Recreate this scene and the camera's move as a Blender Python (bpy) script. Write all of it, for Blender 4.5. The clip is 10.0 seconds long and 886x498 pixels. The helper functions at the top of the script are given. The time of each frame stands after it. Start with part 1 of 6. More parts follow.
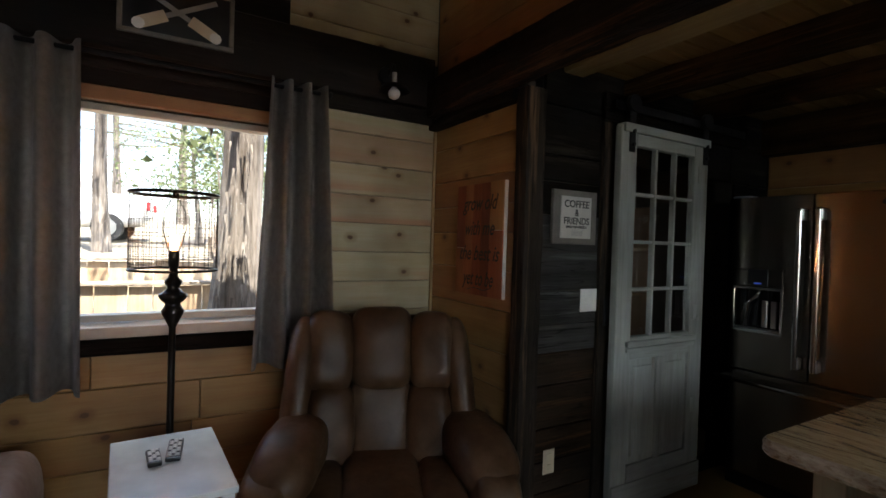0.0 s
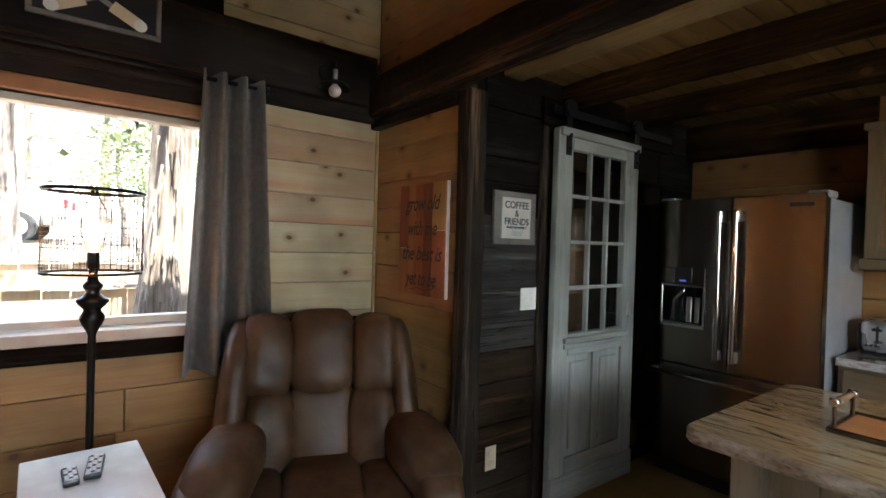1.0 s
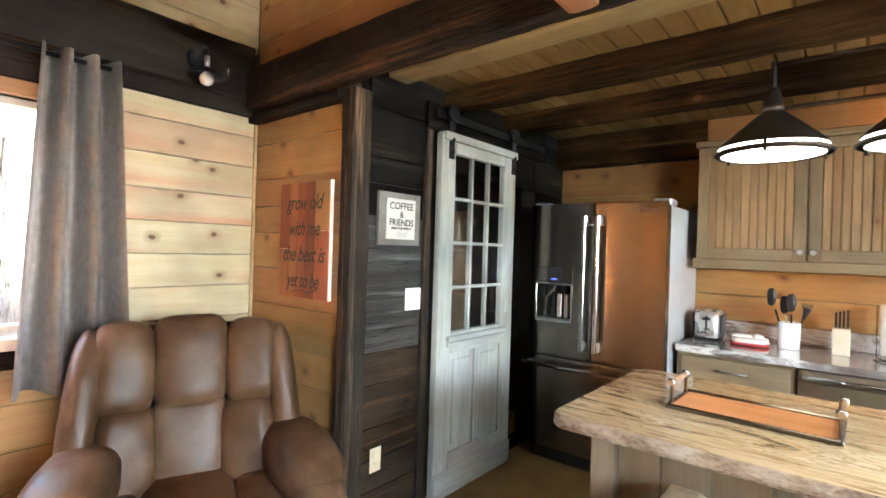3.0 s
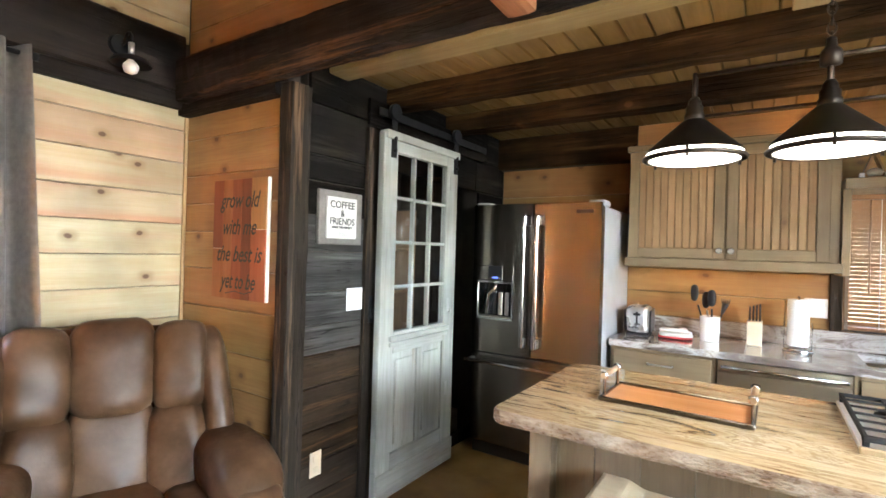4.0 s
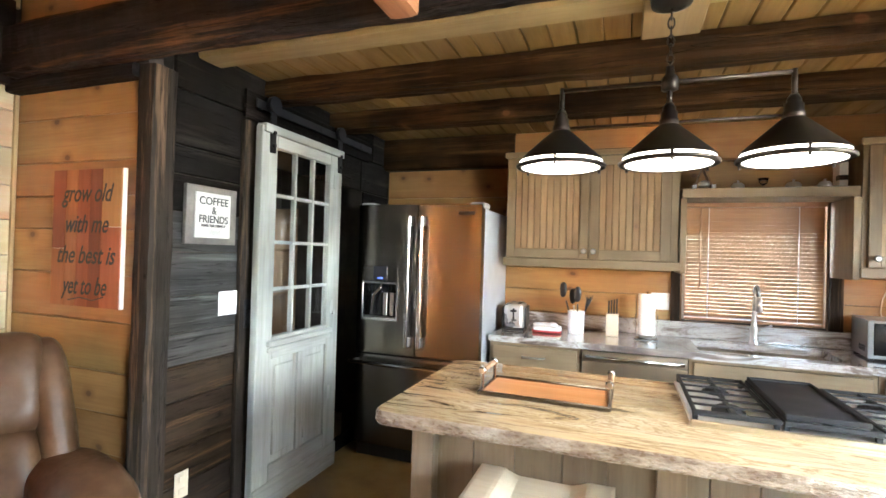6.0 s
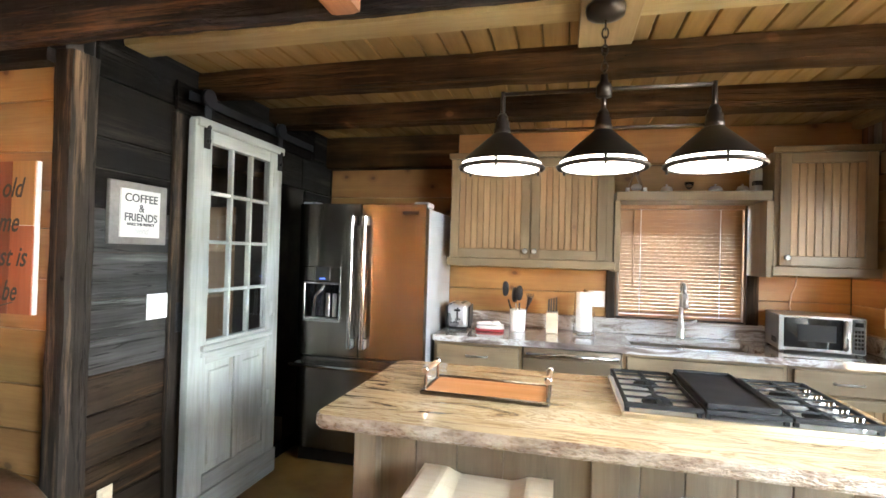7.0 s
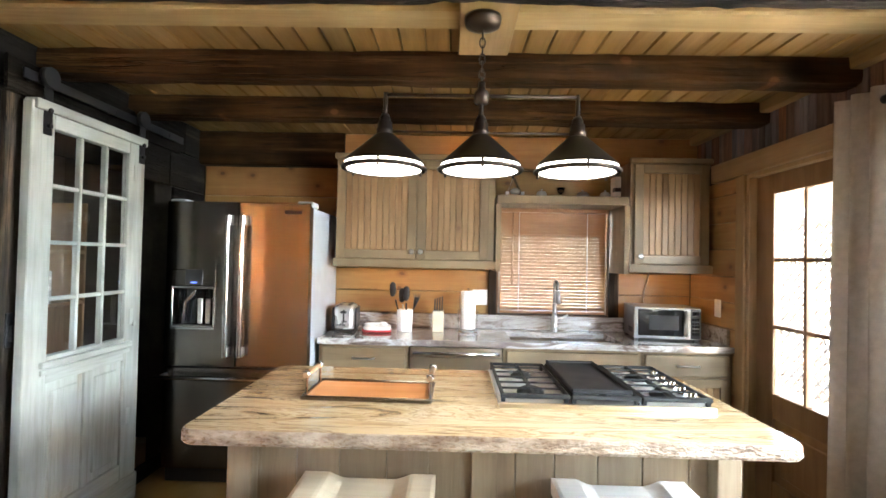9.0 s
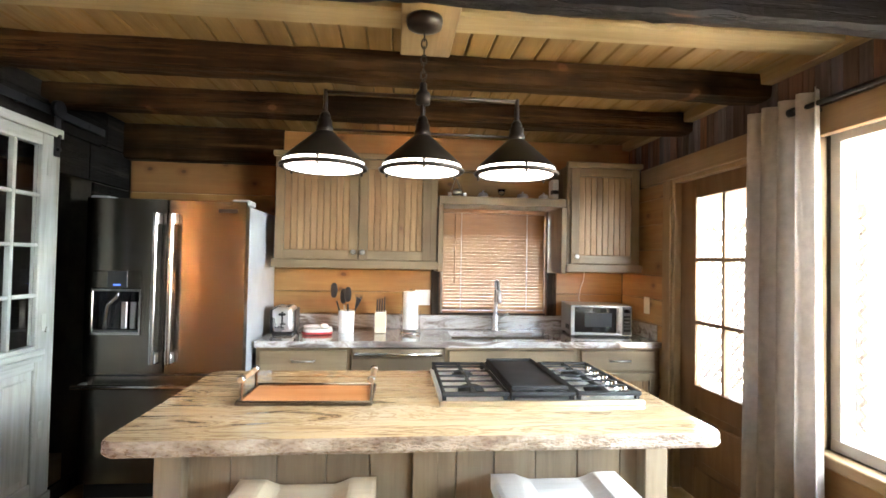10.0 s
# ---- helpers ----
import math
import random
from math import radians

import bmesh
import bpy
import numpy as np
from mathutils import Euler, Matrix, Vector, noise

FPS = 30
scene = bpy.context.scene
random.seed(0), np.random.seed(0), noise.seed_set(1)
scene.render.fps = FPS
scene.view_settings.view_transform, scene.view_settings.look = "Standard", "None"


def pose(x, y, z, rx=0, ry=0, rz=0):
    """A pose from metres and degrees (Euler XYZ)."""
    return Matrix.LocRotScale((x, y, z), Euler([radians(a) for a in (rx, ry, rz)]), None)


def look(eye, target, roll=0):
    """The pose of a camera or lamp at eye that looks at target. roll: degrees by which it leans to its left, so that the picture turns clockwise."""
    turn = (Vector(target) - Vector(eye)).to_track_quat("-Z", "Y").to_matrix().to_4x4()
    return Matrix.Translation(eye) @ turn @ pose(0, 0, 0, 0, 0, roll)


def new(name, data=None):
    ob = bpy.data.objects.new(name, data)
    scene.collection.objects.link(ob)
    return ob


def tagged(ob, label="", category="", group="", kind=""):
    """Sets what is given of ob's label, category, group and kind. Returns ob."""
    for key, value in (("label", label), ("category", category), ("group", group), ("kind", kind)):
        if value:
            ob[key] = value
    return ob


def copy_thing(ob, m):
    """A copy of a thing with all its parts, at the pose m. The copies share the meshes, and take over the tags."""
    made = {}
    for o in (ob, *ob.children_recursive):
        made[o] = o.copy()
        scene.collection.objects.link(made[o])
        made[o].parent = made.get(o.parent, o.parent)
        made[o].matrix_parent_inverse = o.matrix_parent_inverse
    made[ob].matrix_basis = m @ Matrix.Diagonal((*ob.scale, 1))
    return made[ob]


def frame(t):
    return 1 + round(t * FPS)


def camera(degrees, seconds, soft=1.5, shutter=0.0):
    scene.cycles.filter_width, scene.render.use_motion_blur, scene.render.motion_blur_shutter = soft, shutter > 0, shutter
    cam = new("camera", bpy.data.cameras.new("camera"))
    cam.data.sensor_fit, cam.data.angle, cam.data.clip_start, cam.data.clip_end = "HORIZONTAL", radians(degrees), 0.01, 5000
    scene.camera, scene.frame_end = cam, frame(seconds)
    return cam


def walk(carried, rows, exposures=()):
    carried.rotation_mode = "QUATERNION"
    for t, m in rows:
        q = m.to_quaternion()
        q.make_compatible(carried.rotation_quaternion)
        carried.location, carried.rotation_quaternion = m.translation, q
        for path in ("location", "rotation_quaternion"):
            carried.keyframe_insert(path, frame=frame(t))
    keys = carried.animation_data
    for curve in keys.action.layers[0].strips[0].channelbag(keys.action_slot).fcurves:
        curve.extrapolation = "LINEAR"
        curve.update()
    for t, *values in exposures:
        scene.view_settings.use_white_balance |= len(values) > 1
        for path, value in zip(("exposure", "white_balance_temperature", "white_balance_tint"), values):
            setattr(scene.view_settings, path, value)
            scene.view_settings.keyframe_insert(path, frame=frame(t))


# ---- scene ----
cam = camera(84.5, 10.0, soft=1.6)
PATH = [
    (0, (0.079, 0.086, 1.439), (-1.644, 1.1, 1.414), 1.8),
    (0.5, (0.078, 0.087, 1.44), (-1.584, 1.2, 1.419), 1.8),
    (1, (0.081, 0.095, 1.442), (-1.516, 1.299, 1.423), 1.7),
    (1.5, (0.083, 0.095, 1.444), (-1.443, 1.388, 1.427), 1.8),
    (2, (0.086, 0.095, 1.444), (-1.364, 1.473, 1.431), 1.8),
    (2.5, (0.093, 0.101, 1.438), (-1.277, 1.559, 1.434), 1.8),
    (4, (0.106, 0.114, 1.439), (-0.996, 1.783, 1.444), 1.7),
    (4.5, (0.11, 0.119, 1.438), (-0.893, 1.849, 1.448), 1.7),
    (5, (0.114, 0.121, 1.438), (-0.789, 1.906, 1.452), 1.7),
    (5.5, (0.116, 0.122, 1.439), (-0.682, 1.956, 1.456), 1.7),
    (7, (0.128, 0.125, 1.443), (-0.351, 2.067, 1.467), 1.6),
    (7.5, (0.135, 0.128, 1.441), (-0.236, 2.093, 1.469), 1.5),
    (8, (0.142, 0.129, 1.441), (-0.118, 2.111, 1.473), 1.4),
    (8.5, (0.148, 0.129, 1.439), (-0.001, 2.123, 1.476), 1.4),
    (9, (0.157, 0.127, 1.437), (0.118, 2.126, 1.479), 1.2),
    (9.5, (0.16, 0.127, 1.441), (0.235, 2.125, 1.483), 1.2),
    (10, (0.165, 0.125, 1.437), (0.356, 2.116, 1.485), 1.1),
]
walk(cam, [(t, look(eye, target, roll)) for t, eye, target, roll in PATH],
     exposures=[(0.0, 2.2), (0.5, 2.4), (1.0, 3.3), (1.5, 4.15), (2.0, 4.85), (2.5, 5.2), (4.0, 5.42), (6.0, 5.5), (10.0, 5.5)])

# ---- world and light ----
world = bpy.data.worlds.new("sky")
scene.world = world
world.use_nodes = True
_n = world.node_tree.nodes
_sky = _n.new("ShaderNodeTexSky")
_sky.sky_type = "NISHITA"
_sky.sun_disc = False
_sky.sun_elevation = radians(66)
_sky.sun_rotation = radians(75)
world.node_tree.links.new(_sky.outputs[0], _n["Background"].inputs[0])
_n["Background"].inputs[1].default_value = 0.15


def lamp(name, kind, power, colour, m, size=None, size_y=None):
    d = bpy.data.lights.new(name, kind)
    d.energy, d.color = power, colour
    if kind == "AREA":
        d.shape, d.size, d.size_y = "RECTANGLE", size, size_y or size
    if kind == "SUN":
        d.angle = radians(0.6)
    ob = new(name, d)
    ob.matrix_world = m
    return ob


lamp("sun", "SUN", 5.0, (1.0, 0.95, 0.86), look((3.0, 0.8, 7.0), (0, 0, 0)))
# daylight standing in the large side window, beside the part that is seen
lamp("window_daylight", "AREA", 9.5, (0.82, 0.93, 1.0), look((3.0, 0.45, 2.0), (-1.0, 0.75, 0.1)), 2.2, 1.0)
# sky light falling in over the head of the pine wall's window
lamp("sky_daylight", "AREA", 3.8, (0.86, 0.94, 1.0), look((-3.35, 0.13, 2.62), (-1.9, 0.35, 0.5)), 1.2, 0.5)


# ---- materials ----
def mat(name, rough=0.5, metal=0.0, colour=(0.8, 0.8, 0.8)):
    m = bpy.data.materials.new(name)
    m.use_nodes = True
    b = m.node_tree.nodes["Principled BSDF"]
    b.inputs["Base Color"].default_value = (*colour, 1)
    b.inputs["Roughness"].default_value = rough
    b.inputs["Metallic"].default_value = metal
    return m, m.node_tree.nodes, m.node_tree.links, b


def nd(nodes, links, kind, ins=None, **props):
    n = nodes.new(kind)
    for k, v in props.items():
        if k == "ramp":
            cr = n.color_ramp
            while len(cr.elements) < len(v):
                cr.elements.new(0.5)
            for e, (p, c) in zip(cr.elements, v):
                e.position, e.color = p, (*c, 1)
        elif k == "op":
            n.operation = v
        elif k == "blend":
            n.data_type, n.blend_type = "RGBA", v
        elif k == "dims":
            n.noise_dimensions = v
        elif k == "feature":
            n.feature = v
    for k, v in (ins or {}).items():
        if hasattr(v, "is_linked"):
            links.new(v, n.inputs[k])
        else:
            n.inputs[k].default_value = v
    return n


def coords(N, L, scale, spread=7.0):
    """Object space, moved by each object's own random number, scaled along and across."""
    tc = N.new("ShaderNodeTexCoord")
    oi = N.new("ShaderNodeObjectInfo")
    off = nd(N, L, "ShaderNodeMath", {0: oi.outputs["Random"], 1: spread}, op="MULTIPLY")
    add = nd(N, L, "ShaderNodeVectorMath", {0: tc.outputs["Object"], 1: off.outputs[0]}, op="ADD")
    mp = nd(N, L, "ShaderNodeMapping", {"Vector": add.outputs[0], "Scale": scale})
    return add.outputs[0], mp.outputs[0], oi.outputs["Random"]


def mix(N, L, f, a, b, blend="MIX"):
    n = nd(N, L, "ShaderNodeMix", blend=blend)
    for i, v in ((0, f), (6, a), (7, b)):
        if hasattr(v, "is_linked"):
            L.new(v, n.inputs[i])
        else:
            n.inputs[i].default_value = v if i == 0 else (*v, 1)
    return n.outputs[2]


def along(axis, a, c):
    return tuple(a if k == axis else c for k in "xyz")


def wood(name, tones, grain, axis="x", knots=None, rough=0.5, bump=0.25, wear=None, fine=60.0, contrast=0.5, vary=1.0, spec=None, crack=0.0, streak=None):
    """tones: colours that single boards take by chance; grain: the colour of the dark grain; wear: (colour, amount)."""
    m, N, L, b = mat(name, rough)
    tones = tones if len(tones) > 1 else tones * 2
    raw, st, rnd = coords(N, L, along(axis, 0.9, 20.0) if crack else along(axis, 1.2, 14.0))
    tone = nd(N, L, "ShaderNodeValToRGB", {0: rnd}, ramp=[(i / max(1, len(tones) - 1), c) for i, c in enumerate(tones)]).outputs[0]
    big = nd(N, L, "ShaderNodeTexNoise", {"Vector": st, "Scale": 1.0, "Detail": 5.0, "Roughness": 0.6, "Distortion": 0.15 if crack else 0.6}).outputs[0]
    st2 = nd(N, L, "ShaderNodeMapping", {"Vector": raw, "Scale": along(axis, 2.5, fine)}).outputs[0]
    fin = nd(N, L, "ShaderNodeTexNoise", {"Vector": st2, "Scale": 1.5, "Detail": 4.0, "Roughness": 0.65}).outputs[0]
    g = nd(N, L, "ShaderNodeMapRange", {0: big, 1: 0.35, 2: 0.7, 3: 0.0, 4: contrast}).outputs[0]
    col = mix(N, L, g, tone, grain)
    g2 = nd(N, L, "ShaderNodeMapRange", {0: fin, 1: 0.45, 2: 0.75, 3: 0.0, 4: contrast * 0.8}).outputs[0]
    col = mix(N, L, g2, col, grain)
    if streak:
        sc, amount = streak
        sts = nd(N, L, "ShaderNodeMapping", {"Vector": raw, "Scale": along(axis, 0.55, 9.0)}).outputs[0]
        sn = nd(N, L, "ShaderNodeTexNoise", {"Vector": sts, "Scale": 1.0, "Detail": 3.0, "Roughness": 0.5, "Distortion": 0.4}).outputs[0]
        sk = nd(N, L, "ShaderNodeMapRange", {0: sn, 1: 0.52, 2: 0.68, 3: 0.0, 4: amount}).outputs[0]
        col = mix(N, L, sk, col, sc)
    blot = nd(N, L, "ShaderNodeTexNoise", {"Vector": raw, "Scale": 2.3, "Detail": 3.0}).outputs[0]
    bl = nd(N, L, "ShaderNodeMapRange", {0: blot, 1: 0.3, 2: 0.7, 3: 1.0 - 0.25 * vary, 4: 1.0 + 0.2 * vary}).outputs[0]
    col = mix(N, L, 1.0, col, nd(N, L, "ShaderNodeCombineColor", {0: bl, 1: bl, 2: bl}).outputs[0], "MULTIPLY")
    height = fin
    if knots:
        kc, dens, size = knots
        sp = nd(N, L, "ShaderNodeSeparateXYZ", {0: raw})
        a, c = {"x": ("X", "Z"), "y": ("Y", "Z"), "z": ("Z", "X")}[axis]
        wob = nd(N, L, "ShaderNodeTexNoise", {"Vector": raw, "Scale": 16.0, "Detail": 2.0}).outputs[0]
        wa = nd(N, L, "ShaderNodeMath", {0: wob, 1: 0.03, 2: sp.outputs[a]}, op="MULTIPLY_ADD").outputs[0]
        wa = nd(N, L, "ShaderNodeMath", {0: wa, 1: 0.75}, op="MULTIPLY").outputs[0]
        stk = nd(N, L, "ShaderNodeCombineXYZ", {0: wa, 1: sp.outputs[c], 2: 0.0}).outputs[0]
        v = nd(N, L, "ShaderNodeTexVoronoi", {"Vector": stk, "Scale": dens})
        v.voronoi_dimensions = "2D"
        pick = nd(N, L, "ShaderNodeSeparateColor", {0: v.outputs["Color"]}).outputs[0]
        on = nd(N, L, "ShaderNodeMath", {0: pick, 1: 0.5}, op="GREATER_THAN").outputs[0]
        halo = nd(N, L, "ShaderNodeMapRange", {0: v.outputs["Distance"], 1: size * 1.1, 2: size * 2.6, 3: 0.55, 4: 0.0}).outputs[0]
        core = nd(N, L, "ShaderNodeMapRange", {0: v.outputs["Distance"], 1: size * 0.6, 2: size, 3: 0.92, 4: 0.0}).outputs[0]
        halo = nd(N, L, "ShaderNodeMath", {0: halo, 1: on}, op="MULTIPLY").outputs[0]
        core = nd(N, L, "ShaderNodeMath", {0: core, 1: on}, op="MULTIPLY").outputs[0]
        col = mix(N, L, halo, col, tuple(0.55 * c + 0.45 * k for c, k in zip(grain, kc)))
        col = mix(N, L, core, col, kc)
    if wear:
        wc, amount = wear
        wn = nd(N, L, "ShaderNodeTexNoise", {"Vector": st, "Scale": 0.7, "Detail": 8.0, "Roughness": 0.72}).outputs[0]
        w = nd(N, L, "ShaderNodeMapRange", {0: wn, 1: 0.62 - 0.25 * amount, 2: 0.72, 3: 0.0, 4: 0.9}).outputs[0]
        col = mix(N, L, w, col, wc)
    if crack:
        stc = nd(N, L, "ShaderNodeMapping", {"Vector": raw, "Scale": along(axis, 0.45, 15.0)}).outputs[0]
        cn = nd(N, L, "ShaderNodeTexNoise", {"Vector": stc, "Scale": 1.3, "Detail": 3.0, "Roughness": 0.55}).outputs[0]
        cd = nd(N, L, "ShaderNodeMath", {0: cn, 1: 0.5}, op="SUBTRACT").outputs[0]
        cd = nd(N, L, "ShaderNodeMath", {0: cd}, op="ABSOLUTE").outputs[0]
        ck = nd(N, L, "ShaderNodeMapRange", {0: cd, 1: 0.002, 2: 0.010, 3: crack, 4: 0.0}).outputs[0]
        col = mix(N, L, ck, col, (0.006, 0.005, 0.004))
        height = nd(N, L, "ShaderNodeMath", {0: height, 1: ck}, op="SUBTRACT").outputs[0]
    L.new(col, b.inputs["Base Color"])
    rr = nd(N, L, "ShaderNodeMapRange", {0: big, 1: 0.3, 2: 0.7, 3: rough - 0.08, 4: rough + 0.12}).outputs[0]
    L.new(rr, b.inputs["Roughness"])
    b.inputs["Specular IOR Level"].default_value = spec if spec is not None else (0.12 if rough >= 0.6 else 0.35)
    hsum = nd(N, L, "ShaderNodeMath", {0: height, 1: big}, op="ADD").outputs[0]
    bp = nd(N, L, "ShaderNodeBump", {"Strength": bump, "Distance": 0.004, "Height": hsum})
    L.new(bp.outputs[0], b.inputs["Normal"])
    return m


def mottled(name, ramp, scale, rough=0.5, metal=0.0, bump=0.1, detail=6.0, stretch=(1, 1, 1), distortion=0.0, dist=0.003, lo=0.3, hi=0.7, spread=5.0):
    m, N, L, b = mat(name, rough, metal)
    raw, st, rnd = coords(N, L, stretch, spread)
    n1 = nd(N, L, "ShaderNodeTexNoise", {"Vector": st, "Scale": scale, "Detail": detail, "Roughness": 0.6, "Distortion": distortion}).outputs[0]
    f = nd(N, L, "ShaderNodeMapRange", {0: n1, 1: lo, 2: hi}).outputs[0]
    col = nd(N, L, "ShaderNodeValToRGB", {0: f}, ramp=ramp).outputs[0]
    L.new(col, b.inputs["Base Color"])
    n2 = nd(N, L, "ShaderNodeTexNoise", {"Vector": st, "Scale": scale * 6, "Detail": 3.0}).outputs[0]
    rr = nd(N, L, "ShaderNodeMapRange", {0: n2, 1: 0.3, 2: 0.7, 3: max(0.02, rough - 0.07), 4: rough + 0.07}).outputs[0]
    L.new(rr, b.inputs["Roughness"])
    if bump:
        bp = nd(N, L, "ShaderNodeBump", {"Strength": bump, "Distance": dist, "Height": n2})
        L.new(bp.outputs[0], b.inputs["Normal"])
    return m


PALE = [(0.44, 0.375, 0.235), (0.50, 0.44, 0.295), (0.46, 0.31, 0.20), (0.48, 0.415, 0.27), (0.43, 0.37, 0.23), (0.48, 0.355, 0.235)]
HONEY = [(0.295, 0.176, 0.066), (0.352, 0.220, 0.085), (0.302, 0.152, 0.060), (0.335, 0.203, 0.078), (0.268, 0.155, 0.058)]
KNOT = (0.10, 0.045, 0.02)
pine_pale_y = wood("pine_pale", PALE, (0.38, 0.26, 0.12), "y", (KNOT, 4.6, 0.072), 0.38, 0.15, streak=((0.46, 0.21, 0.12), 0.6))
pine_pale_x = wood("pine_pale_cross", PALE, (0.38, 0.26, 0.12), "x", (KNOT, 4.6, 0.072), 0.38, 0.15, streak=((0.46, 0.21, 0.12), 0.6))
pine_honey_x = wood("pine_honey", HONEY, (0.20, 0.085, 0.028), "x", (KNOT, 4.8, 0.08), 0.36, 0.15, streak=((0.30, 0.11, 0.042), 0.38))
pine_honey_y = wood("pine_honey_side", HONEY, (0.20, 0.085, 0.028), "y", (KNOT, 4.8, 0.08), 0.36, 0.15, streak=((0.30, 0.11, 0.042), 0.38))
pine_deck = wood("pine_decking", [(0.17, 0.108, 0.034), (0.23, 0.155, 0.05), (0.19, 0.12, 0.038), (0.22, 0.122, 0.038)], (0.11, 0.058, 0.018), "y", (KNOT, 3.6, 0.05), 0.45, 0.15)
pine_light = wood("pine_light", [(0.27, 0.205, 0.098)], (0.18, 0.125, 0.055), "x", (KNOT, 1.6, 0.05), 0.5, 0.2)
pine_light_y = wood("pine_light_side", [(0.24, 0.165, 0.075)], (0.15, 0.095, 0.04), "y", (KNOT, 1.6, 0.05), 0.5, 0.2)
pine_light_z = wood("pine_light_upright", [(0.44, 0.30, 0.15)], (0.30, 0.18, 0.08), "z", None, 0.5, 0.2)
# BARN: dark weathered tones, deepened by the shade high on the barn wall
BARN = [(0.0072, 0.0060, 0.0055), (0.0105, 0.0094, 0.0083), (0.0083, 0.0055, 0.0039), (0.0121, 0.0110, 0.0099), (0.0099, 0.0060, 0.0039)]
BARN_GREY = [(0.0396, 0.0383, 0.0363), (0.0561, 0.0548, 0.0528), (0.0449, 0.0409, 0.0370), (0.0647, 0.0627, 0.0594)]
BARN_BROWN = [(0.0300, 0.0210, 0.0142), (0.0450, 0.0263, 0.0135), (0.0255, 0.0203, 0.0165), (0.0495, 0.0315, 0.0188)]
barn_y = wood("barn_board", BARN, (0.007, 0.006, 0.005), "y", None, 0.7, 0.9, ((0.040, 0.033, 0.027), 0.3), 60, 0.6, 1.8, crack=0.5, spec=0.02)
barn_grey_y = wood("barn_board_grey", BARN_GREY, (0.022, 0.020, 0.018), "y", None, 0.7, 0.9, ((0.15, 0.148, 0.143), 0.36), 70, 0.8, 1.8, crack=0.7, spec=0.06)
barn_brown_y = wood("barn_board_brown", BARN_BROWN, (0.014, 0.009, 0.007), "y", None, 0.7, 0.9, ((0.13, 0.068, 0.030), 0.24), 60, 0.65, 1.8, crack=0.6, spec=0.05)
barn_x = wood("barn_board_cross", BARN, (0.012, 0.010, 0.008), "x", None, 0.75, 0.9, ((0.06, 0.055, 0.05), 0.15), 45, 0.6, crack=0.6)
barn_z = wood("barn_post", [(0.028, 0.020, 0.014), (0.040, 0.031, 0.025)], (0.010, 0.007, 0.005), "z", None, 0.75, 1.0, ((0.20, 0.125, 0.075), 0.36), 60, 0.7, 1.8, crack=0.7, spec=0.08)
beam_y = wood("window_beam", [(0.022, 0.015, 0.012)], (0.009, 0.007, 0.006), "y", (KNOT, 1.5, 0.05), 0.6, 0.6, ((0.05, 0.042, 0.037), 0.12), 50, 0.6, 1.5, crack=0.4, spec=0.10)
beam_x = wood("dark_joist", [(0.042, 0.020, 0.0075)], (0.012, 0.006, 0.0025), "x", (KNOT, 2.2, 0.05), 0.6, 0.8, ((0.11, 0.056, 0.022), 0.24), 45, 0.85, 3.0, crack=0.8, spec=0.04)
beam_raw = wood("hewn_beam", [(0.020, 0.017, 0.016)], (0.008, 0.006, 0.005), "x", (KNOT, 1.3, 0.05), 0.65, 1.0, ((0.17, 0.085, 0.036), 0.32), 40, 0.6, 2.2, crack=0.6, spec=0.08)
tie_wood = wood("tie_beam", [(0.34, 0.15, 0.07)], (0.18, 0.08, 0.04), "y", None, 0.55, 0.4)
rust_z = wood("rusty_boards", [(0.10, 0.065, 0.05), (0.13, 0.14, 0.16), (0.17, 0.075, 0.04), (0.085, 0.09, 0.105)], (0.03, 0.02, 0.018), "z", None, 0.7, 0.8, ((0.2, 0.13, 0.09), 0.25), 40, 0.7)
floor_mat = mottled("stained_floor", [(0.0, (0.17, 0.095, 0.03)), (0.5, (0.28, 0.17, 0.06)), (1.0, (0.36, 0.24, 0.10))], 2.2, 0.35, bump=0.06)
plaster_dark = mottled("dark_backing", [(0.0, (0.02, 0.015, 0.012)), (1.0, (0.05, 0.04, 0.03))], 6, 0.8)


# ---- building helpers ----
def part(name, bm, material, parent=None, label="", smooth=False):
    me = bpy.data.meshes.new(name)
    bm.to_mesh(me)
    bm.free()
    if smooth:
        me.shade_smooth()
    me.materials.append(material)
    ob = new(name, me)
    ob.parent = parent
    if label:
        ob["label"] = label
    return ob


def thing(name, label, category, m=None, group="", kind=""):
    ob = new(name)
    ob.empty_display_size = 0.1
    if m is not None:
        ob.matrix_world = m
    return tagged(ob, label, category, group, kind)


def box(bm, x0, x1, y0, y1, z0, z1, bev=0.0, seg=1):
    t = bmesh.new()
    bmesh.ops.create_cube(t, size=1.0)
    for v in t.verts:
        v.co = Vector(((x0 + x1) / 2 + v.co.x * (x1 - x0), (y0 + y1) / 2 + v.co.y * (y1 - y0), (z0 + z1) / 2 + v.co.z * (z1 - z0)))
    if bev > 0:
        bmesh.ops.bevel(t, geom=t.edges[:], offset=bev, segments=seg, profile=0.6, affect="EDGES")
    join(bm, t)


def join(bm, t, m=None):
    if m is not None:
        bmesh.ops.transform(t, matrix=m, verts=t.verts)
    base = len(bm.verts)
    vs = [bm.verts.new(v.co) for v in t.verts]
    for i, v in enumerate(t.verts):
        v.index = i
    for f in t.faces:
        nf = bm.faces.new([vs[v.index] for v in f.verts])
        nf.smooth = f.smooth
    t.free()
    return vs


def boxed(x0, x1, y0, y1, z0, z1, bev=0.0, seg=1):
    bm = bmesh.new()
    box(bm, x0, x1, y0, y1, z0, z1, bev, seg)
    return bm


